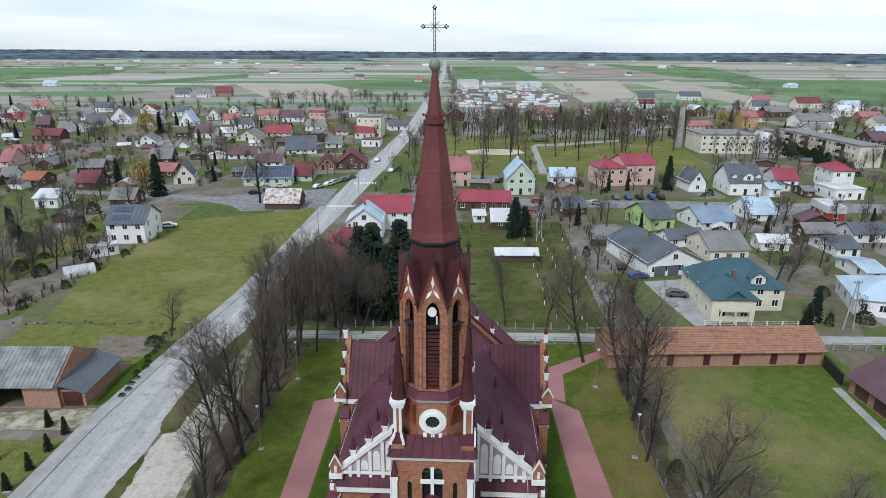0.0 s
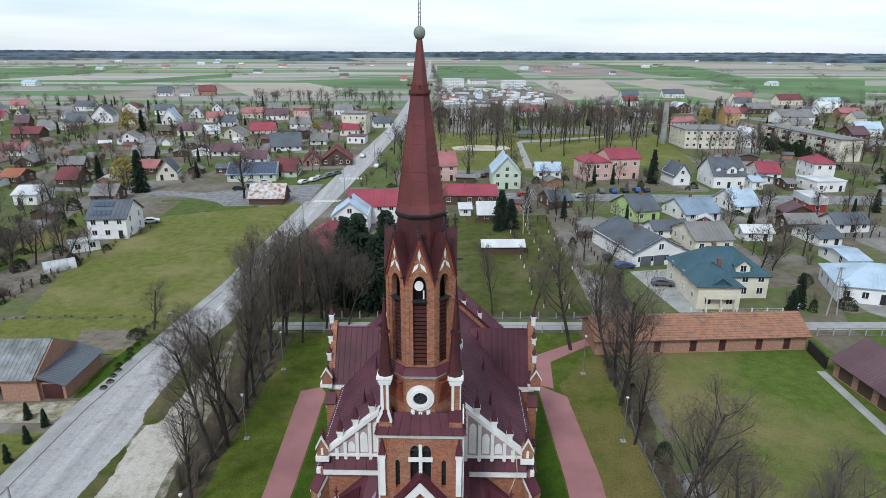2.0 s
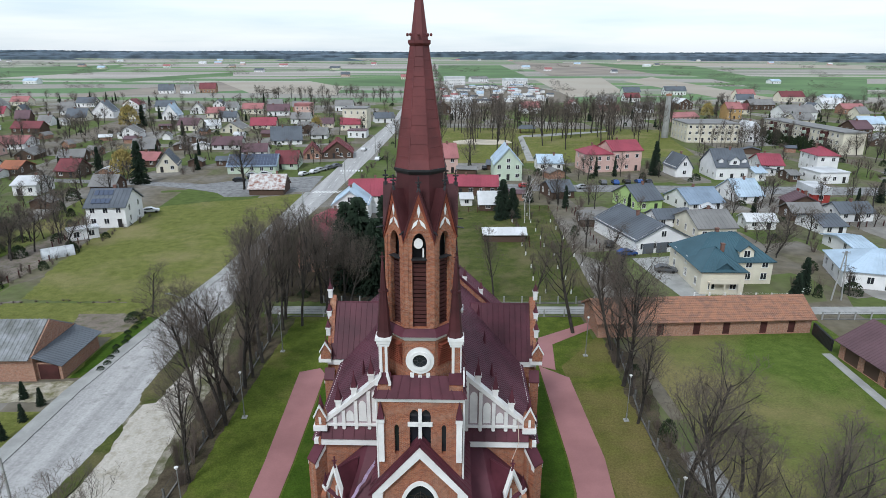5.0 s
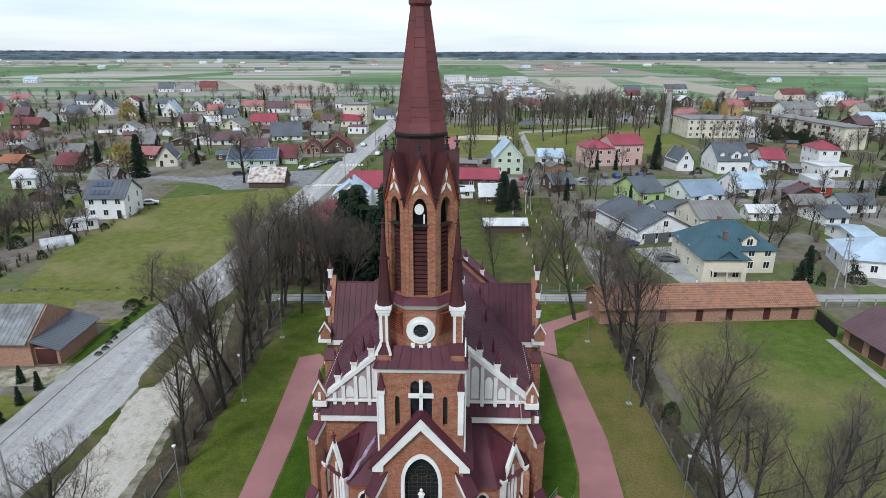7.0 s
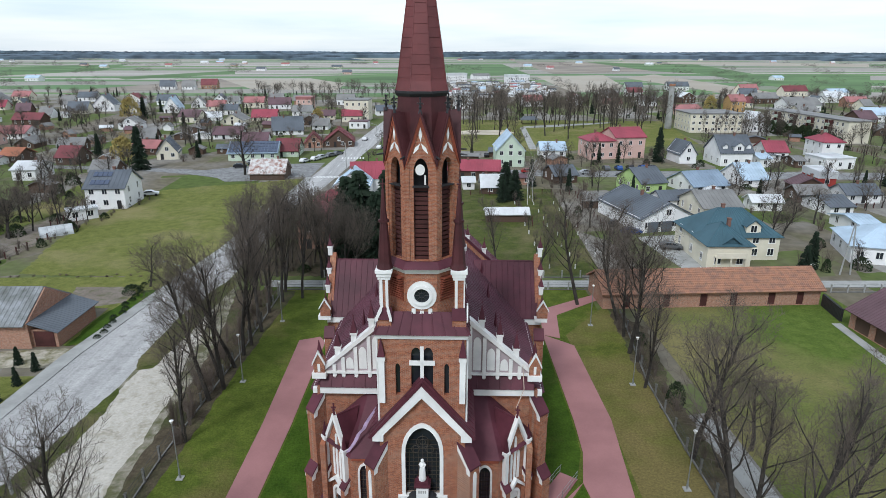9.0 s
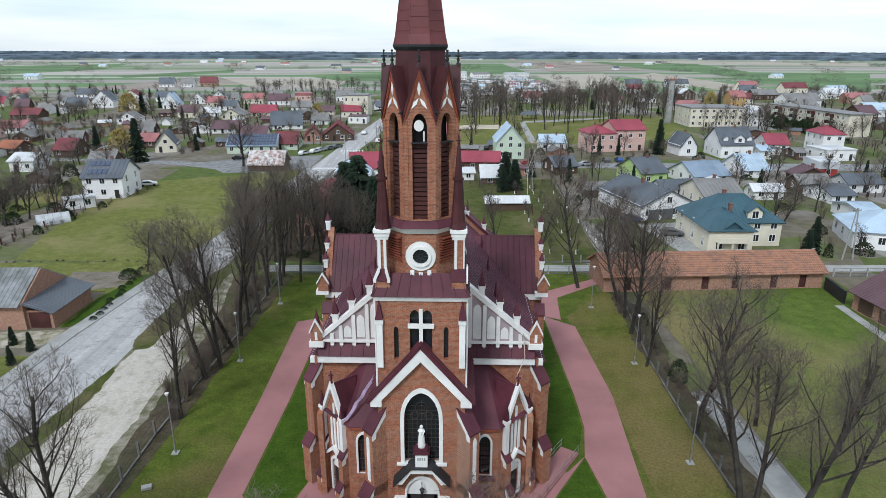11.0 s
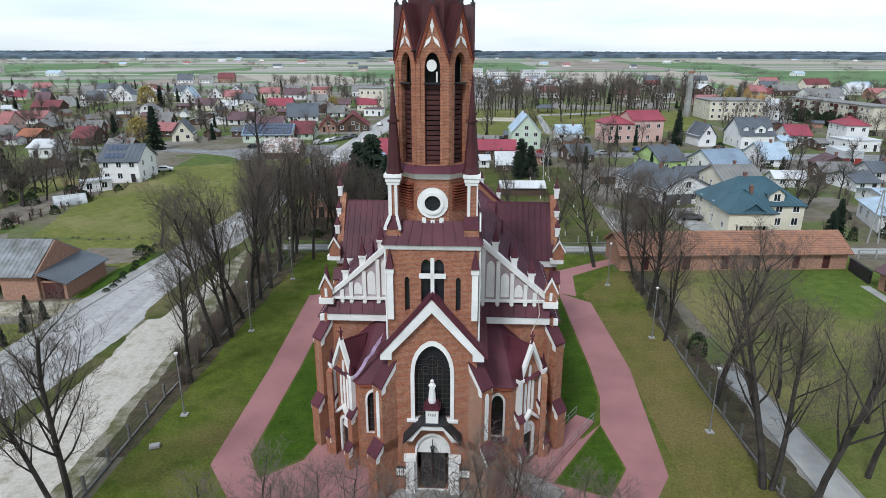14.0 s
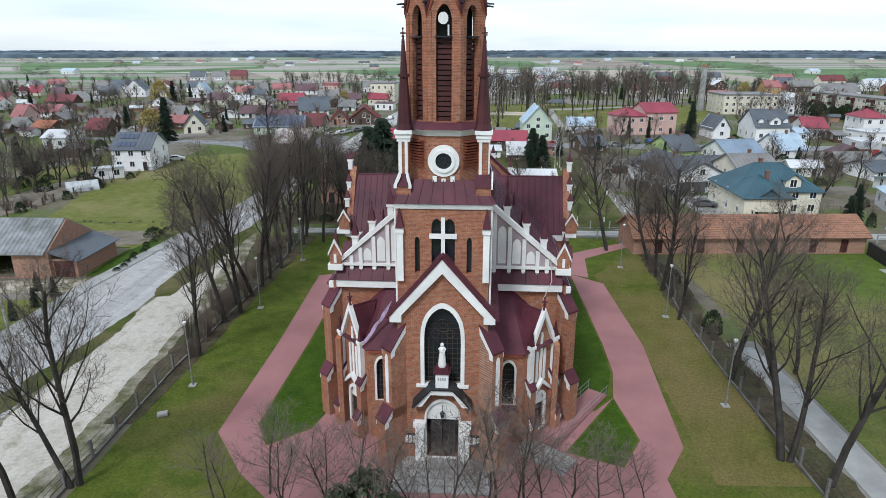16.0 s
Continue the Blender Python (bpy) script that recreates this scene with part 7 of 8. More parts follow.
# fields, drives and park paths
for level, (name, mt, lab, pts) in enumerate((
        ("field", CROP, "green winter crop field", [(-998, 1434), (-830, 1771), (-616, 1207), (-642, 918)]),
        ("field", PLOUGH, "bare ploughed field beyond the houses", [(-344, 573), (-283, 857), (-190, 674), (-306, 563)]),
        ("field", CROP, "green winter crop field", [(-447, 903), (-370, 1208), (-320, 1043), (-398, 833)]),
        ("field", STUBBLE, "pale stubble field beyond houses", [(-270, 830), (-108, 843), (-89, 602), (-177, 625)]),
        ("field", CROP, "green winter crop field", [(-197, 942), (-22, 1052), (-16, 743), (-111, 758)]),
        ("field", CROP, "green winter crop field", [(26, 1799), (205, 1830), (159, 1011), (13, 912)]),
        ("field", STUBBLE, "pale stubble field beyond houses", [(156, 940), (274, 1003), (202, 648), (130, 574)]),
        ("field", CROP, "green winter crop field", [(532, 2174), (771, 1864), (500, 907), (420, 1191)]),
        ("field", STUBBLE, "pale stubble field beyond houses", [(275, 889), (364, 1030), (315, 566), (264, 535)]),
        ("field", CROP, "green winter crop field", [(467, 1124), (692, 987), (384, 541), (353, 586)]),
        ("field", PLOUGH, "bare ploughed field beyond the houses", [(298, 2304), (532, 2174), (420, 1191), (203, 1054)]),
        ("field", STUBBLE, "pale stubble field beyond houses", [(734, 2397), (1317, 1894), (1059, 1520), (568, 2026)]),
        ("field", SOIL, "grey bare soil plot", [(-175, 302), (-184, 370), (-164, 345), (-158, 294)]),
        ("garden_plot", SOIL, "dug brown garden plot", [(-80, 99), (-92, 106), (-88.4, 113), (-88.2, 124), (-84.5, 140), (-78, 136), (-77.3, 117.3), (-77.5, 108.3)]),
        ("drive", CONCRETE, "grey paved house drive", [(42, 119), (54, 121), (48, 96), (44.5, 96), (43, 108)]),
        ("park_lawn", MEADOW, "park grass with worn patches", [(2, 232), (52, 232), (110, 250), (125, 335), (2, 345)]),
        ("park_path", CONCRETE, "pale park path", [(44, 305), (47, 309), (41, 236), (38, 236)]),
        ("park_path", CONCRETE, "pale park path", [(44, 305), (47, 312), (95, 330), (96, 326), (60, 308)]),
        ("sand_patch", SAND, "pale sandy playground", [(12, 281), (30, 279), (39, 285), (37, 295), (20, 297), (11, 291)]),
        ("verge_grass", ORCHARD, "grass strip along the road", [(-39.0, 30), (-38.0, 44), (-36.6, 50), (-36.1, 55), (-35.4, 61.4), (-34.7, 60.2), (-34.5, 53), (-35.2, 45.9), (-36.4, 36), (-37.2, 30)]),
        ("verge_grass", ORCHARD, "grass strip along the road", [(-35.2, 65.3), (-36.2, 69), (-36.0, 79.8), (-34.8, 89.8), (-33.3, 96), (-31.6, 93), (-32.2, 84), (-32.6, 74), (-33.4, 65.8)]),
        ("yard_grass", MEADOW, "rough grass by the barn", [(-47.6, 72), (-44.3, 72), (-42.2, 91), (-47.6, 91)]),
        ("yard_grass", MEADOW, "rough grass by the barn", [(-72, 84), (-47.6, 84), (-47.6, 97), (-72, 97)]),
        ("yard_grass", MEADOW, "rough grass by the barn", [(-47.6, 91), (-42.2, 91), (-41.6, 96.5), (-47.6, 97)]),
        ("soil_patch", SOIL, "cleared bare soil behind the barn", [(-57, 92.5), (-49.7, 92.5), (-46.5, 90.3), (-46.3, 86), (-50.6, 84.2), (-55, 86)]),
        ("grass_bank", LUSH, "lush green bank beside the road", [(-47.2, 71.8), (-44.9, 72.5), (-43.8, 80), (-42.8, 91), (-45.2, 91), (-47.4, 81)]),
        ("garden_lawn", YARD, "green garden lawn beside the dug plot", [(-98, 124), (-98.2, 144), (-98.5, 162), (-99.5, 174), (-93.8, 168), (-86.5, 147), (-88.6, 124), (-89, 112)]),
        ("roadside_grass", MEADOW, "roadside grass with young thujas", [(-46, 20), (-46, 64), (-70, 64), (-70, 20)]))):
    near = level > 12
    flat(name, pts, 0.05 + 0.004 * (level - 13) if near else 0.09 + 0.01 * level, mt, lab, name.split("_")[-1], 0.04, 0.13 if name in ("verge_grass", "soil_patch", "grass_bank") else 0.0)

# road paint and kerb
stripe = []
for i in range(26):
    y = 100 + i * 11
    x = float(np.interp(y, [69, 96, 140, 172, 243, 384], [-39.9, -37.8, -35.2, -32.8, -27.9, -17.9]))
    bm = bmesh.new()
    box(bm, -0.08, 0.08, 0, 4, 0.055, 0.075)
    tagged(part("lane_line", bm, PAINT, None, "", pose(x, y, 0, 0, 0, -3.5)), "worn white lane line on asphalt", "road marking", "lane lines", "structure")
for cx, cy, rot in ((-31.2, 181, -20), (-27.3, 215, 5), (-19.6, 346, 0)):
    for i in range(8):
        bm = bmesh.new()
        box(bm, -0.25, 0.25, 0, 3.0, 0.055, 0.078)
        tagged(part("crossing_stripe", bm, PAINT, None, "", pose(cx - 4 + i * 1.05, cy, 0, 0, 0, rot)), "white crossing stripe on asphalt", "road marking", "crossing stripes", "structure")
flat("pavement", [(-45.2, 20), (-44.0, 69), (-41.7, 91), (-38.9, 112), (-35.8, 182), (-37.4, 182), (-40.6, 112), (-43.4, 91), (-46, 69), (-47.2, 20)], 0.16, CONCRETE, "pale concrete pavement beside the road", "pavement", 0.16)


# ---- cars ----
def car_meshes():
    prof = [(-2.1, 0.35), (2.1, 0.35), (2.15, 0.75), (1.9, 0.88), (1.05, 0.95), (0.35, 1.42), (-1.1, 1.45), (-1.75, 1.0), (-2.12, 0.92)]
    bm = bmesh.new()
    prism(bm, prof, 1.7, Matrix.Translation((0, -0.85, 0)))
    bmesh.ops.bevel(bm, geom=list(bm.edges), offset=0.05, segments=1, affect="EDGES")
    body = bm
    bm = bmesh.new()
    prism(bm, [(0.98, 0.98), (0.36, 1.36), (-1.05, 1.38), (-1.6, 1.0)], 1.72, Matrix.Translation((0, -0.86, 0)))
    glass = mesh_of("glass", bm, GLASS)
    bm = bmesh.new()
    tube(bm, (0, -0.1, 0), (0, 0.1, 0), 0.32, 0.32, 12)
    wheel = mesh_of("wheel", bm, TYRE)
    return body, glass, wheel


CAR_BODY, CAR_GLASS, CAR_WHEEL = car_meshes()
CAR_MESH = {}
for k, c in dict(black=(0.02, 0.02, 0.022), white=(0.7, 0.7, 0.7), blue=(0.03, 0.08, 0.25), silver=(0.4, 0.41, 0.42), red=(0.35, 0.03, 0.03), grey=(0.12, 0.125, 0.13)).items():
    CAR_MESH[k] = mesh_of("body", CAR_BODY.copy(), mat("car_paint_" + k, c, 0.25, 0.03, 3, 20, 0, 0.2, 0, None, 0.6))


def car(x, y, rot, colour):
    c = thing("car", pose(x, y, 0.065, 0, 0, rot), f"{colour} parked passenger car on asphalt", "car", "parked cars")
    part("body", CAR_MESH[colour], None, c)
    part("window", CAR_GLASS, None, c)
    for px in (-1.3, 1.35):
        for py in (-0.8, 0.8):
            part("wheel", CAR_WHEEL, None, c, "", pose(px, py, 0.32))


for x, y, r, k in ((-62, 198, 10, "black"), (-58, 201, 10, "black"), (-60, 206, 10, "silver"), (-56, 208, 10, "white"), (-43, 208, 60, "white"), (-40, 212, 60, "white"), (-38.5, 216, 50, "silver"), (-36, 220, 50, "grey"), (-34, 224, 50, "grey"),
                   (-20, 238, 80, "white"), (-73.5, 158, 20, "white"), (56, 193, 90, "grey"), (60, 193, 90, "blue"), (64, 194, 90, "black"), (68, 194, 90, "blue"), (71, 194, 90, "black"), (39.5, 127, 80, "black"), (41.5, 121, 10, "blue"),
                   (46, 111, -10, "grey"), (15, 217, 85, "white"), (20, 219, 80, "black"), (6, 219, 5, "silver"), (30, 188, 2, "red"), (-28, 262, 83, "white"), (148, 296, 20, "white"), (140, 300, 60, "silver"), (135, 296, 70, "grey"), (48, 186, 3, "silver")):
    car(x, y, r, k)

# ---- market ground with stalls and parked vans beyond the park ----
bm = bmesh.new()
box(bm, -3.2, 3.2, -2, 2, 0, 2.2)
STALL = mesh_of("body", bm, WALLS["white"])
STALL_ROOF = {}
for k in ("pale", "sky", "slate", "rose"):
    bm = bmesh.new()
    slab(bm, [(-3.5, -2.4, 2.1), (3.5, -2.4, 2.1), (3.5, 0, 3.3), (-3.5, 0, 3.3)], 0.1)
    slab(bm, [(3.5, 2.4, 2.1), (-3.5, 2.4, 2.1), (-3.5, 0, 3.3), (3.5, 0, 3.3)], 0.1)
    STALL_ROOF[k] = mesh_of("roof", bm, ROOFS[k])
flat("market_ground", [(8, 470), (125, 520), (140, 620), (120, 760), (12, 800)], 0.08, SOIL, "grey gravel market ground", "market ground", 0.08)
stall_rng = random.Random(4)
for j in range(9):
    for i in range(13):
        if stall_rng.random() < 0.35:
            continue
        s = thing("market_stall", pose(16 + i * 8.2 + stall_rng.uniform(-1.5, 1.5), 498 + j * 26 + i * 3.4 + stall_rng.uniform(-4, 4), 0.08, 0, 0, stall_rng.choice((0, 12, 90))), "pale market stall with a light roof", "stall", "market stalls")
        part("body", STALL, None, s)
        part("roof", STALL_ROOF[stall_rng.choice(("pale", "pale", "slate", "sky", "slate", "rose"))], None, s)

pv = thing("park_pavilion", pose(51, 322, 0), "dark-roofed wooden park pavilion", "pavilion")
for px in (-3.6, 3.6):
    for py in (-2.4, 2.4):
        bm = bmesh.new()
        box(bm, px - 0.12, px + 0.12, py - 0.12, py + 0.12, 0, 2.6)
        part("post", bm, LOUVRE, pv)
bm = bmesh.new()
for s in ([(-4.6, -3.4, 2.4), (4.6, -3.4, 2.4), (2.6, 0, 4.2), (-2.6, 0, 4.2)], [(4.6, 3.4, 2.4), (-4.6, 3.4, 2.4), (-2.6, 0, 4.2), (2.6, 0, 4.2)], [(4.6, -3.4, 2.4), (4.6, 3.4, 2.4), (2.6, 0, 4.2)], [(-4.6, 3.4, 2.4), (-4.6, -3.4, 2.4), (-2.6, 0, 4.2)]):
    slab(bm, s, 0.12)
part("roof", bm, ROOFS["slate"], pv)
flat("apron", [(55.9, 77), (57.2, 77), (55.6, 52), (54.3, 52)], 0.08, CONCRETE, "pale concrete apron before the garages", "apron", 0.06)


# ---- scattered garden trees and shrubs ----
def bush_mesh(seed, mt):
    rng = random.Random(seed)
    verts, faces = [], []
    for _ in range(760):
        a, e, q = rng.uniform(0, 6.283), rng.uniform(-0.2, 1.5), rng.uniform(0.55, 1.0) ** 0.5
        p = Vector((math.cos(a) * math.cos(e) * q, math.sin(a) * math.cos(e) * q, max(0.02, math.sin(e) * q * 1.2)))
        u, v = Vector((rng.gauss(0, 1), rng.gauss(0, 1), rng.gauss(0, 1))).normalized() * 0.085, Vector((rng.gauss(0, 1), rng.gauss(0, 1), rng.gauss(0, 1))).normalized() * 0.07
        b = len(verts)
        verts += [p - u, p + v, p + u, p - v]
        faces.append((b, b + 1, b + 2, b + 3))
    me = bpy.data.meshes.new("bush")
    me.from_pydata([tuple(v) for v in verts], [], faces)
    me.materials.append(mt)
    return me


BUSH = [bush_mesh(1, HEDGE), bush_mesh(2, HEDGE)]
DRY = mat("brown_shrub_twigs", (0.135, 0.105, 0.085), 0.95, 0.2, 5, 40, 0)
SCRUB = [shrub_mesh(k, DRY) for k in (5, 6, 15)]


def bush(x, y, r, h, green=True, label=""):
    me, m = tree_rng.choice(BUSH if green else SCRUB), pose(x, y, 0, 0, 0, tree_rng.uniform(0, 360)) @ Matrix.Diagonal((r, r, h, 1))
    if y > 190 and not label:
        FAR_BUSHES.append((me, m))
        return
    b = new("bush", me)
    b.matrix_basis = m
    tagged(b, label or ("dense dark green garden bush" if green else "leafless brown garden shrub"), "bush", "garden bushes")


def clear(x, y, r):
    road = float(np.interp(y, [20, 69, 96, 140, 172, 243, 384, 865], [-40, -39.9, -37.8, -35.2, -32.8, -27.9, -17.9, -6]))
    if abs(x - road) < 6.5 + r or 172 < y < 197 and x > -36 or 157 < y < 208 and -92 < x < -30:
        return False
    if -45 < x < 30 and y < 99 or -76 < x < -34 and 96 < y < 180 or 36 < x < 66 and 92 < y < 126:
        return False
    return all((x - a) ** 2 + (y - b) ** 2 > (c + r * 0.5) ** 2 for a, b, c in FOOT)


scatter = random.Random(77)
made = 0
for _ in range(2500):
    if made == 48:
        break
    y = 105 + 250 * scatter.random()
    x = scatter.uniform(-0.75, 0.75) * y
    if not clear(x, y, 3.0) or (-12 < x < 33 and y < 165) or (0 < x < 125 and 225 < y < 345):
        continue
    made += 1
    house(x, y, scatter.uniform(-25, 25), scatter.uniform(3.5, 7), scatter.uniform(3, 5), scatter.uniform(2.0, 2.4), scatter.uniform(2.9, 3.8), scatter.choice(("x", "y")), scatter.choice(("brown", "brown", "white", "brick")), scatter.choice(("grey", "slate", "pale", "grey", "plum")), False, 0, True)
made = 0
while made < 1250:
    y = 98 + 430 * scatter.random() ** 1.25
    x = scatter.uniform(-0.78, 0.78) * y
    if not clear(x, y, 1.5) or (0 < x < 125 and 225 < y < 345) or (5 < x < 140 and y > 470):
        continue
    if -12 < x < 33 and 97 < y < 165:
        continue
    made += 1
    kind = scatter.random()
    if kind < 0.44:
        tree(x, y, scatter.uniform(4.5, 10.0), y > 125, "bare garden tree among houses", scatter.uniform(1.0, 1.6))
    elif kind < 0.50:
        spruce(x, y, scatter.uniform(4, 9), scatter.uniform(0.6, 1.0))
    elif kind < 0.82:
        bush(x, y, scatter.uniform(1.4, 3.2), scatter.uniform(1.6, 3.6), False)
    else:
        bush(x, y, scatter.uniform(0.8, 1.8), scatter.uniform(0.9, 2.2))
join_far("garden_trees", FAR_TREES, "bare brown garden trees among the far houses", "trees")
join_far("garden_shrubs", FAR_BUSHES, "brown and green shrubs among the far houses", "shrubs")
# brush along the churchyard fences
for i in range(46):
    bush(-25.2 + scatter.uniform(-1.6, 1.0), 50 + i * 0.95 + scatter.uniform(-1, 1), scatter.uniform(0.9, 1.8), scatter.uniform(1.5, 4.2), False, "leafless brown brush along the fence")
for i in range(16):
    bush(26.0 + scatter.uniform(-0.6, 1.4), 46 + i * 2.3 + scatter.uniform(-1, 1), scatter.uniform(0.7, 1.4), scatter.uniform(1.2, 3.0), i % 6 == 5, "brush along the churchyard fence")
# park trees
for i in range(84):
    if i < 46:
        x, y = 5 + i * 2.9 + scatter.uniform(-2, 2), 332 + scatter.uniform(-8, 12)
    else:
        x, y = scatter.uniform(2, 120), scatter.uniform(236, 330)
        if x > 50 and y < 255:
            y += 40
    if 36 < x < 48 and y < 310:
        x += 12
    tree(x, y, scatter.uniform(14, 21), True, "tall bare park tree", 0.85)
for i in range(22):
    tree(120 + scatter.uniform(0, 40), 285 + scatter.uniform(-25, -6), scatter.uniform(9, 13), True, "slim bare tree by the works", 0.6)
for i in range(30):
    bush(168 - 7 + scatter.uniform(-3, 3), 240 + i * 2.2, 2.2, scatter.uniform(2.5, 5), True, "tall dark evergreen hedge bush")
for x, y, h in ((-15, 270, 14), (-9, 285, 15), (-8, 300, 14), (-11, 255, 13), (-5, 320, 15), (-4, 260, 12), (-2, 285, 13),):
    tree(x, y, h, True)
for i in range(34):
    tree(-150 + i * 4.2 + scatter.uniform(-5, 5), 545 + scatter.uniform(-25, 30), scatter.uniform(8, 13), True, "bare tree at the village edge", 1.1)
tree(-57, 186, 17, False, "large spreading bare tree on the square", 1.5)
# young whitewashed fruit trees in the garden
for i in range(26):
    x, y = 20 + (i % 3) * 5.5 + scatter.uniform(-0.8, 0.8), 101 + (i // 3) * 6.5 + scatter.uniform(-1.2, 1.2)
    t = thing("fruit_tree", pose(x, y, 0, 0, 0, scatter.uniform(0, 360)) @ Matrix.Diagonal((0.25, 0.25, 0.22, 1)), "young fruit tree with a whitewashed trunk", "tree", "young fruit trees")
    part("trunk", BARE_FAR[i % 3][0], None, t)
    part("crown", BARE_FAR[i % 3][1], None, t)
    bm = bmesh.new()
    tube(bm, (0, 0, 0), (0, 0, 3.6), 0.5, 0.45, 6)
    part("whitewash", bm, WHITE, t, "white painted lower trunk")
for x, y in ((-47.5, 52), (-47.2, 55), (-47, 58.5), (-47, 62), (-47, 65.5), (-50, 67), (-52, 60), (-47.8, 48)):
    spruce(x, y, 2.5, 1.05, "small dark green thuja by the road")
tree(-45.2, 92.5, 8.0, False, "round bare tree beside the road", 1.3)
bush(-47, 90, 1.5, 1.2)
for i in range(14):
    bush(-43.4 - i * 0.2 - scatter.uniform(0, 1), 74 + i * 1.6, 0.6, 0.5)
JUNIPER = bush_mesh(12, mat("grey_green_juniper", (0.080, 0.100, 0.055), 0.9, 0.3, 10, 60))
for x, y, r, h in ((-4.9, 29.6, 2.1, 3.6), (-6.4, 29.0, 1.6, 3.0), (-3.5, 28.6, 1.5, 2.8)):
    b = new("juniper", JUNIPER)
    b.matrix_basis = pose(x, y, 0, 0, 0, x * 40) @ Matrix.Diagonal((r, r, h, 1))
    tagged(b, "grey-green juniper bush before the church", "bush", "junipers")
for i in range(16):
    bush(-75 + i * 2.0 + scatter.uniform(-0.6, 0.6), 97.6 + scatter.uniform(-0.7, 0.7), 0.8, 0.4, False)
for i in range(20):
    bush(-77 + i * 0.25 + scatter.uniform(-1, 1), 104 + i * 2.6, 1.0, scatter.uniform(0.8, 2.0), i % 4 == 0)
for i in range(18):
    bush(-100 + scatter.uniform(-6, 6), 128 + i * 3.0, scatter.uniform(1.2, 2.2), scatter.uniform(1.5, 3.0), i % 5 == 0)
BIRCH = THIN[1][0].copy()
BIRCH.materials.clear()
BIRCH.materials.append(mat("white_birch_bark", (0.55, 0.53, 0.5), 0.85, 0.3, 20, 40))
for x, y, h in ((23.8, 147, 14), (25.5, 150, 12), (-97, 128, 10)):
    t = thing("birch_tree", pose(x, y, 0, 0, 0, x * 9) @ Matrix.Diagonal((h / 15, h / 15, h / 15, 1)), "white-barked bare birch tree", "tree", "birches")
    part("trunk", BIRCH, None, t)
    part("crown", THIN[1][1], None, t)
WILLOW_HAZE = bush_mesh(21, WILLOW)
# golden willows
for x, y, h in ((-103, 206, 10), (-165, 345, 13), (-60, 330, 8), (180, 400, 10)):
    s = h / 15
    t = thing("willow_tree", pose(x, y, 0) @ Matrix.Diagonal((s * 1.4, s * 1.4, s, 1)), "golden-twigged bare willow tree", "tree", "willows")
    part("trunk", BARE_FAR[0][0], None, t)
    me = BARE_FAR[1][1].copy()
    me.materials.clear()
    me.materials.append(WILLOW)
    part("crown", me, None, t, "drooping yellow twigs")
    part("golden_crown", WILLOW_HAZE, None, t, "fine golden twigs", pose(0, 0, 2.5) @ Matrix.Diagonal((4.6, 4.6, 9.5, 1)))

# ---- fences, lamps, poles ----
def fence(name, pts, step, h, mt, label, wires=3, base=True, post=0.09):
    f = thing(name, I4, label, "fence")
    low = bmesh.new()
    for (x0, y0), (x1, y1) in zip(pts, pts[1:]):
        L = math.hypot(x1 - x0, y1 - y0)
        ang = math.degrees(math.atan2(y1 - y0, x1 - x0))
        m = pose(x0, y0, 0, 0, 0, ang)
        if base:
            box(low, 0, L, -0.07, 0.07, 0, 0.2, m)
        for k in range(wires):
            z = h * (0.35 + 0.6 * k / max(1, wires - 1))
            rails = bmesh.new()
            box(rails, 0, L, -0.012, 0.012, z - 0.012, z + 0.012, m)
            part("rail", rails, IRON if mt is not WHITE else WHITE, f)
        n = max(1, round(L / step))
        for i in range(n):
            part("post", POST[(round(h, 1), mt.name)] if (round(h, 1), mt.name) in POST else post_mesh(h, mt, post), None, f, "", m @ Matrix.Translation((L * i / n, 0, 0)))
    if base:
        part("base_strip", low, DULL_CONCRETE, f)
    else:
        low.free()


POST = {}


def post_mesh(h, mt, r):
    bm = bmesh.new()
    box(bm, -r, r, -r, r, 0, h)
    box(bm, -r - 0.02, r + 0.02, -r - 0.02, r + 0.02, h - 0.08, h)
    POST[(round(h, 1), mt.name)] = mesh_of("post", bm, mt)
    return POST[(round(h, 1), mt.name)]


fence("churchyard_fence", [(-25.5, 20), (-25.3, 48.5), (-24.0, 70), (-23.6, 91)], 3.2, 1.5, DULL_CONCRETE, "low mesh churchyard fence with concrete posts")
fence("churchyard_fence", [(24.0, 20), (24.2, 49), (24.8, 62), (27.6, 82)], 3.2, 1.5, DULL_CONCRETE, "low mesh churchyard fence with concrete posts")
fence("churchyard_fence", [(-23.6, 91), (25, 90.2)], 3.2, 1.4, CONCRETE, "concrete rear churchyard fence")
fence("street_fence", [(-18, 96.6), (28, 95.6), (62, 95)], 3.0, 1.3, CONCRETE, "pale panel street fence", 5)
fence("yard_fence", [(63, 88.5), (100, 88)], 2.6, 1.4, CONCRETE, "grey slatted yard fence", 3)
fence("wooden_fence", [(58.4, 83.2), (57.6, 77.5)], 0.35, 1.9, IRON, "blackened wooden board fence", 2, False, 0.16)
fence("garden_fence", [(-78, 101), (-77, 122), (-79, 143)], 3.0, 1.3, LOUVRE, "dark wooden garden fence", 2, False)
fence("house_fence", [(46, 97.5), (62, 97.0), (68, 100)], 2.5, 1.2, WHITE, "white house front fence", 3)
fence("garden_fence", [(33, 99), (37, 120), (38, 160)], 3.0, 1.2, LOUVRE, "wire garden fence on wooden posts", 2, False)

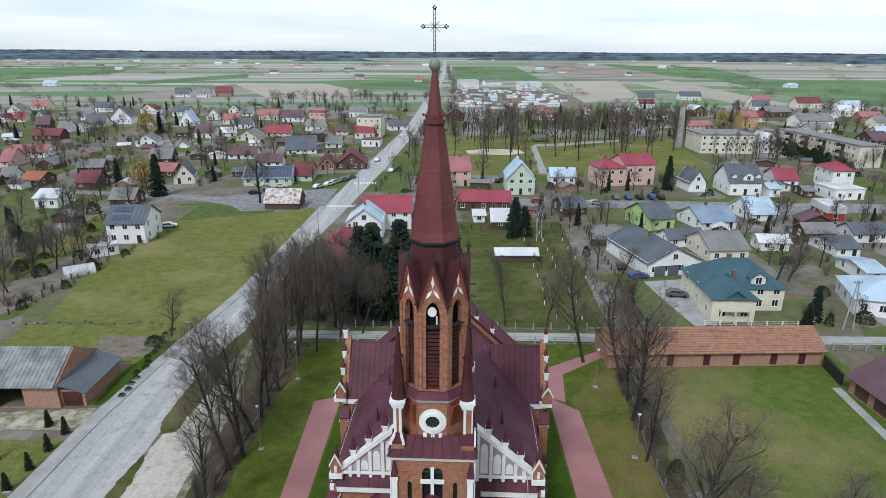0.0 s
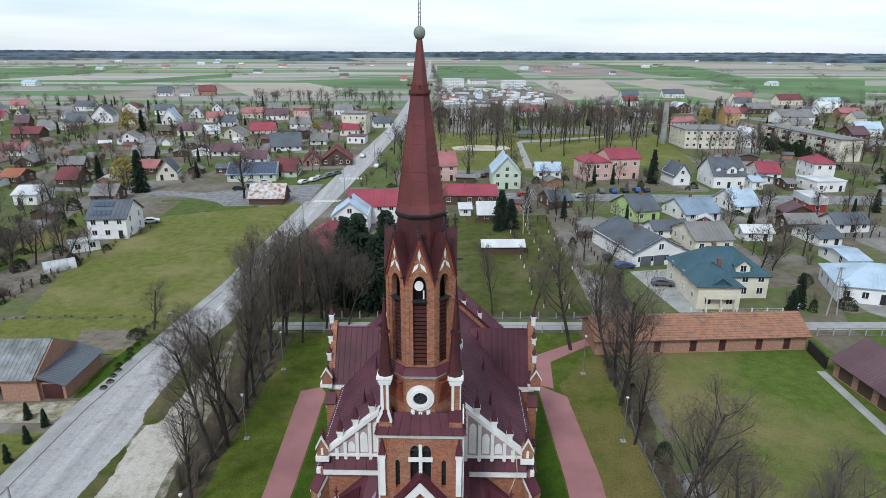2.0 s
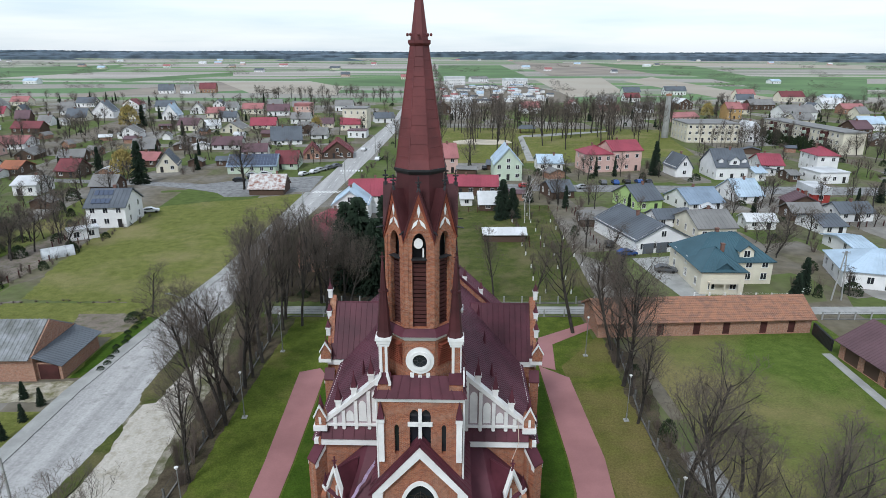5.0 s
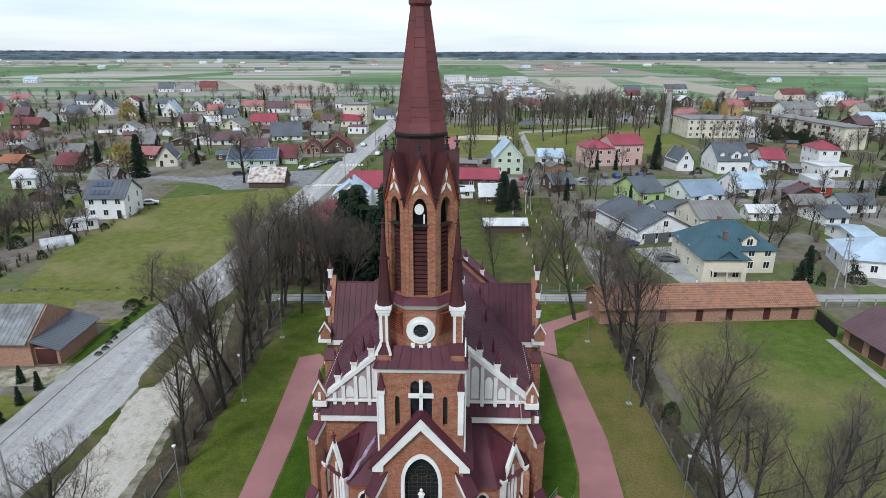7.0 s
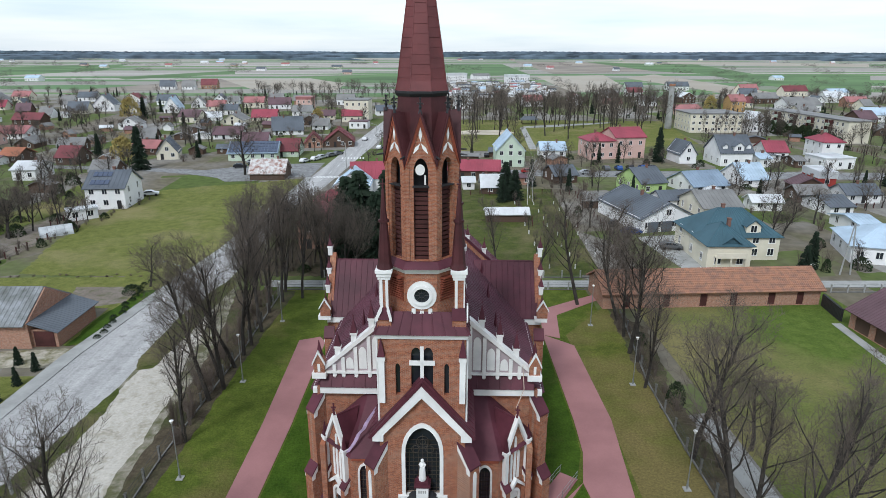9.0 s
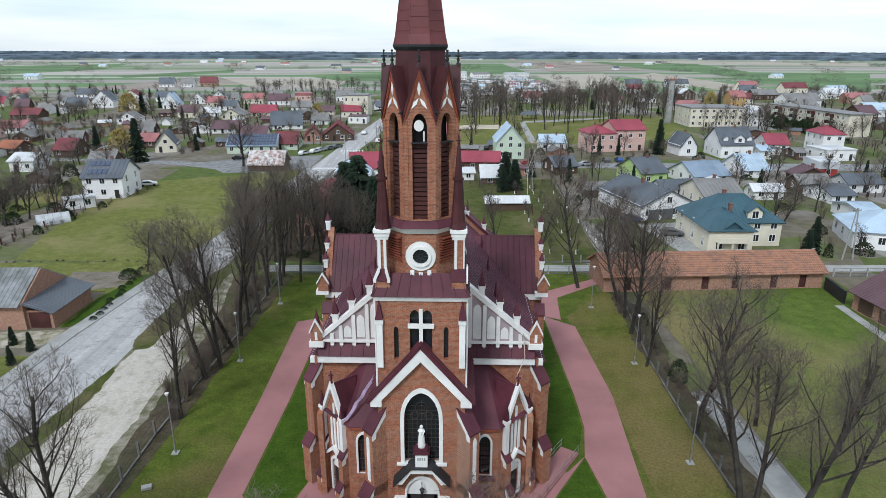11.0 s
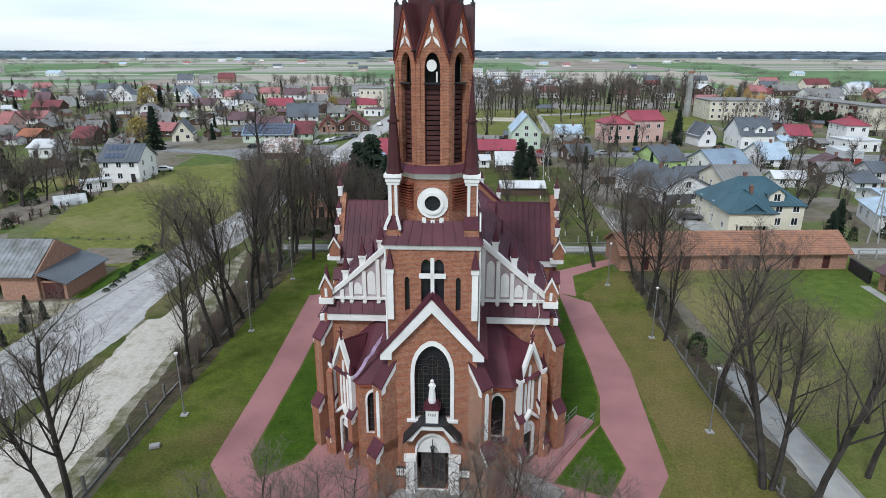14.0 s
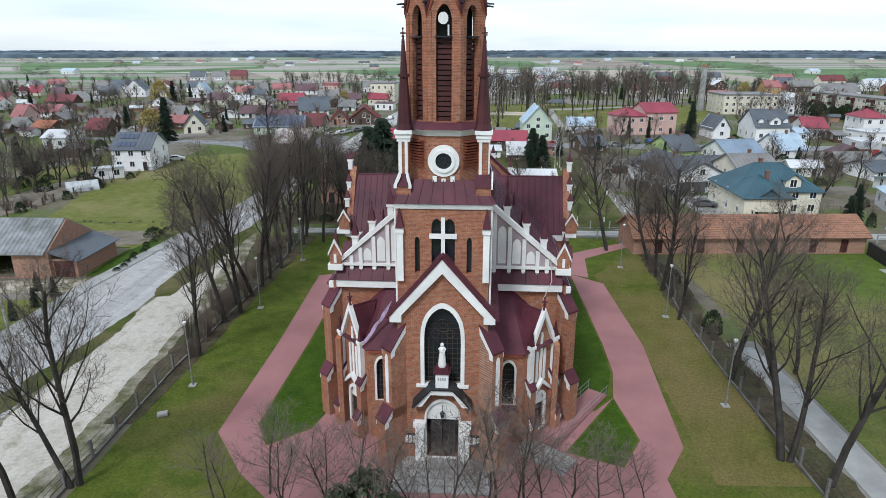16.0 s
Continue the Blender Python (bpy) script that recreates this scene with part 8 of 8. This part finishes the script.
fr = random.Random(31)
made = 0
for _ in range(900):
    if made == 34:
        break
    y = 120 + 220 * fr.random()
    x = fr.uniform(-0.75, 0.75) * y
    a, L = radians(fr.choice((3, 93, -6, 84)) + fr.uniform(-5, 5)), fr.uniform(10, 20)
    ends = [(x + math.cos(a) * L * k, y + math.sin(a) * L * k) for k in (0, 0.5, 1)]
    if not all(clear(p, q, 0.3) for p, q in ends) or 0 < x < 125 and 225 < y < 345:
        continue
    made += 1
    fence("plot_fence", [ends[0], ends[2]], 2.5, 1.4, LOUVRE, "dark wooden fence between garden plots", 4, False)


def lamp_meshes():
    bm = bmesh.new()
    tube(bm, (0, 0, 0), (0, 0, 5.7), 0.06, 0.045, 8)
    tube(bm, (0, 0, 0), (0, 0, 0.9), 0.1, 0.09, 8)
    pole = mesh_of("pole", bm, STEEL)
    bm = bmesh.new()
    frustum(bm, 10, 0, 0, 5.7, 0.08, 5.95, 0.17)
    frustum(bm, 10, 0, 0, 5.95, 0.19, 6.05, 0.04)
    head = mesh_of("head", bm, WHITE)
    bm = bmesh.new()
    box(bm, -0.3, 0.3, -0.3, 0.3, 0, 0.1)
    return pole, head, mesh_of("base", bm, CONCRETE)


LAMP = lamp_meshes()
for x, y in ((-22.4, 45.8), (-21.7, 62.5), (22.9, 61.1), (22.1, 43.6), (-21.0, 79), (22.0, 77)):
    t = thing("park_lamp", pose(x, y, 0.03), "slim steel churchyard lamp with a white head", "lamp", "churchyard lamps")
    for nm, me in zip(("pole", "head", "base"), LAMP):
        part(nm, me, None, t)
bm = bmesh.new()
frustum(bm, 8, 0, 0, 0, 0.16, 8.5, 0.09)
POLE = mesh_of("pole", bm, CONCRETE)
bm = bmesh.new()
tube(bm, (0, 0, 8.3), (-1.6, 0, 9.0), 0.05, 0.04, 6)
ARM = mesh_of("arm", bm, STEEL)
bm = bmesh.new()
box(bm, -2.2, -1.5, -0.14, 0.14, 8.95, 9.08)
HEAD = mesh_of("lamp_head", bm, STEEL)
for x, y in ((-34.2, 79), (-31.6, 112), (-30.8, 146), (-27.2, 195), (-21.5, 245), (-15.5, 300),  (-36, 44)):
    t = thing("street_lamp", pose(x, y, 0), "tall concrete street lamp with a steel arm", "street lamp", "street lamps")
    part("pole", POLE, None, t)
    part("arm", ARM, None, t)
    part("lamp_head", HEAD, None, t)
up = thing("utility_pole", pose(70.5, 96.5, 0), "grey concrete A-frame utility pole", "utility pole")
for px in (-0.9, 0.9):
    bm = bmesh.new()
    tube(bm, (px, 0, -0.05), (px * 0.1, 0, 9.0), 0.14, 0.09, 6)
    part("leg", bm, CONCRETE, up)
bm = bmesh.new()
box(bm, -0.7, 0.7, -0.05, 0.05, 8.6, 8.72)
for px in (-0.6, 0.0, 0.6):
    tube(bm, (px, 0, 8.7), (px, 0, 8.95), 0.04, 0.03, 6)
part("crossarm", bm, STEEL, up)
# polythene tunnel and garden boxes
gt = thing("garden_tunnel", pose(-80, 121, 0, 0, 0, -55), "white polythene garden tunnel", "greenhouse")
bm = bmesh.new()
prism(bm, [(1.7 * math.cos(math.pi * i / 12), 1.9 * math.sin(math.pi * i / 12)) for i in range(13)], 6.0, I4)
part("cover", bm, mat("hazy_polythene", (0.5, 0.52, 0.52), 0.35, 0.15, 10, 40), gt)
for i in range(5):
    bm = bmesh.new()
    arc = lambda r, q: [(r * math.cos(math.pi * k / 12), q * math.sin(math.pi * k / 12)) for k in range(13)]
    prism(bm, arc(1.76, 1.96) + arc(1.69, 1.89)[::-1], 0.07, Matrix.Translation((0, i * 1.48, 0)))
    part("hoop", bm, STEEL, gt)
house(-78, 134, 35, 6, 3, 2.2, 2.6, "flat", "white", "pale", False)
# ramp to the side door, with steel handrails, and the side steps
rp = thing("access_ramp", pose(7.5, 37.1, 0, 0, 0, 54.5), "rose paved access ramp with pale handrails", "ramp")
bm = bmesh.new()
prism(bm, [(0, 0.06), (9.6, 0.06), (9.6, 0.09), (0, 0.55)], 1.7, Matrix.Translation((0, 0.2, 0)))
part("slab", bm, PAVER, rp)
for y in (0.25, 1.85):
    for z in (0.5, 0.95):
        bm = bmesh.new()
        tube(bm, (0, y, z + 0.45), (9.6, y, z), 0.02, 0.02, 6)
        part("handrail", bm, STEEL, rp)
    for i in range(7):
        bm = bmesh.new()
        tube(bm, (0.1 + i * 1.56, y, 0.05), (0.1 + i * 1.56, y, 1.35 - i * 0.07), 0.02, 0.02, 5)
        part("rail_post", bm, STEEL, rp)
for k, (x, y, r) in enumerate(((6.6, 36.6, -42),)):
    st = thing("side_steps", pose(x, y, 0, 0, 0, r), "grey stone side steps", "steps")
    for i in range(3):
        bm = bmesh.new()
        box(bm, -2.0, 2.0, -0.9 + i * 0.35, 0.9, 0, 0.13 * (i + 1))
        part("step", bm, STONE, st)
# ribbon on the annex roof and the hanging line from a pinnacle
bm = bmesh.new()
C0 = church.matrix_basis
a, b = C0 @ Vector((-3.6, 4.2, 10.6)), C0 @ Vector((-5.7, 2.5, 7.7))
side = Vector((0.14, 0.05, 0))
rows = []
for i in range(9):
    p = a.lerp(b, i / 8) + Vector((0.05 * math.sin(i * 2.1), 0, 0.12 + 0.07 * (i % 2)))
    rows.append([bm.verts.new(v) for v in (p - side, p + side, p + side - Vector((0, 0, 0.04)), p - side - Vector((0, 0, 0.04)))])
for r, s in zip(rows, rows[1:]):
    for k in range(4):
        bm.faces.new((r[k], r[(k + 1) % 4], s[(k + 1) % 4], s[k]))
bm.faces.new(rows[0])
bm.faces.new(rows[-1][::-1])
tagged(part("ribbon", bm, mat("lilac_cloth", (0.5, 0.38, 0.55), 0.8, 0.2, 20, 60)), "lilac cloth ribbon lying on the roof", "ribbon")
bm = bmesh.new()
a, b = C0 @ Vector((7.4, 6.0, 13.3)), C0 @ Vector((6.8, 3.9, 10.9))
mid = a.lerp(b, 0.5) + Vector((0.35, 0, -0.25))
tube(bm, a, mid, 0.03, 0.03, 5)
tube(bm, mid, b, 0.03, 0.03, 5)
tagged(part("rope", bm, mat("pale_rope", (0.55, 0.45, 0.36), 0.9, 0.1)), "pale rope hanging down the gable", "rope")

bm = bmesh.new()
box(bm, -0.4, 0.4, -0.25, 0.25, 0, 0.3)
bmesh.ops.bevel(bm, geom=list(bm.edges), offset=0.05, segments=1, affect="EDGES")
tagged(part("stone_block", bm, STONE, None, "", pose(-22.9, 41.2, 0.03, 0, 0, 20)), "small grey stone block on the lawn", "stone")


# ---- far woods and hedgerows ----
def woods(seed, spots, size, tri):
    """Clumps of small leaf-like faces, joined."""
    rng = random.Random(seed)
    verts, faces = [], []
    for x, y, w, h in spots:
        for _ in range(tri):
            a, q, z = rng.uniform(0, 6.283), math.sqrt(rng.random()), rng.random()
            k = math.sqrt(max(0.03, 1 - (2 * z - 0.8) ** 2 / 1.5))
            p = Vector((x + math.cos(a) * q * w * k, y + math.sin(a) * q * w * k, z * h))
            u = Vector((rng.uniform(-1, 1), rng.uniform(-0.4, 0.4), rng.uniform(-0.6, 0.6))) * size
            v = Vector((rng.uniform(-0.4, 0.4), rng.uniform(-0.4, 0.4), rng.uniform(0.5, 1))) * size
            b = len(verts)
            verts += [p - u, p + u, p + v]
            faces.append((b, b + 1, b + 2))
    me = bpy.data.meshes.new("woods")
    me.from_pydata([tuple(v) for v in verts], [], faces)
    return me


wr = random.Random(9)
spots = []
for _ in range(95):
    y = 560 + 2400 * wr.random() ** 1.6
    x = wr.uniform(-0.8, 0.8) * y
    n = wr.randrange(2, 9)
    ang = wr.uniform(-0.35, 0.35)
    for i in range(n):
        spots.append((x + i * 6.5 * math.cos(ang), y + i * 6.5 * math.sin(ang), wr.uniform(3.5, 6.5), wr.uniform(3, 10)))
for i in range(34):
    spots.append((-10 + wr.uniform(-3, 3), 520 + i * 34, 4, wr.uniform(7, 11)))
    spots.append((12 + wr.uniform(-3, 3), 520 + i * 34, 4, wr.uniform(7, 11)))
hg = woods(3, spots, 0.45, 150)
hg.materials.append(mat("bare_hedgerow", (0.11, 0.095, 0.08), 0.95, 0.25, 0.5, 10, 0))
tagged(new("hedgerow", hg), "bare brown hedgerow trees between fields", "hedgerow", "", "stuff")


def wood_band(y0, x0, x1, h, seed, mt):
    """A deep stand of forest with an uneven top edge."""
    rng = random.Random(seed)
    bm = bmesh.new()
    rows = []
    n = max(4, int((x1 - x0) / 14))
    for j, (dy, k) in enumerate(((0, 0.0), (1, 0.88), (12, 1.0), (40, 0.0))):
        rows.append([bm.verts.new((x0 + (x1 - x0) * i / n, y0 + dy + rng.uniform(-0.5, 0.5), h * k * (0.92 + 0.08 * math.sin(i * 0.05 + seed) + rng.uniform(-0.05, 0.06)) * min(1.0, i / 6, (n - i) / 6) if k else 0)) for i in range(n + 1)])
    for r, s in zip(rows, rows[1:]):
        for i in range(n):
            bm.faces.new((r[i], r[i + 1], s[i + 1], s[i]))
    ob = part("forest", bm, mt)
    tagged(ob, "distant dark forest on the horizon, blue haze painted into its colour", "forest", "", "stuff")


# horizon forest bands, with the haze painted as their blue-grey colour
wood_band(4550, -4800, 4800, 33, 1, HAZED_WOODS)
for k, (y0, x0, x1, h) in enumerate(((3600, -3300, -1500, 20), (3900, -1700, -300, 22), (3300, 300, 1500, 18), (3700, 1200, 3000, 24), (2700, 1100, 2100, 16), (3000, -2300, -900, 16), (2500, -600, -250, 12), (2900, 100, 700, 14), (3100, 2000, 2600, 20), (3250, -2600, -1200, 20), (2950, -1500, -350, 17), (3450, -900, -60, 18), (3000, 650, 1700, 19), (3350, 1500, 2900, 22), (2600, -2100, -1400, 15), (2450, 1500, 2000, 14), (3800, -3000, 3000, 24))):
    wood_band(y0, x0, x1, h, 20 + k, HAZED_WOODS)
# far farmsteads
for k in range(34):
    y = 900 + wr.random() * 1900
    x = wr.uniform(-0.7, 0.7) * y
    house(x, y, wr.uniform(-12, 12), wr.uniform(10, 22), 10, 3.6, 7.2, "x", wr.choice(("white", "white", "cream", "pink")), wr.choice(("grey", "pale", "rose", "sky", "slate")), False)
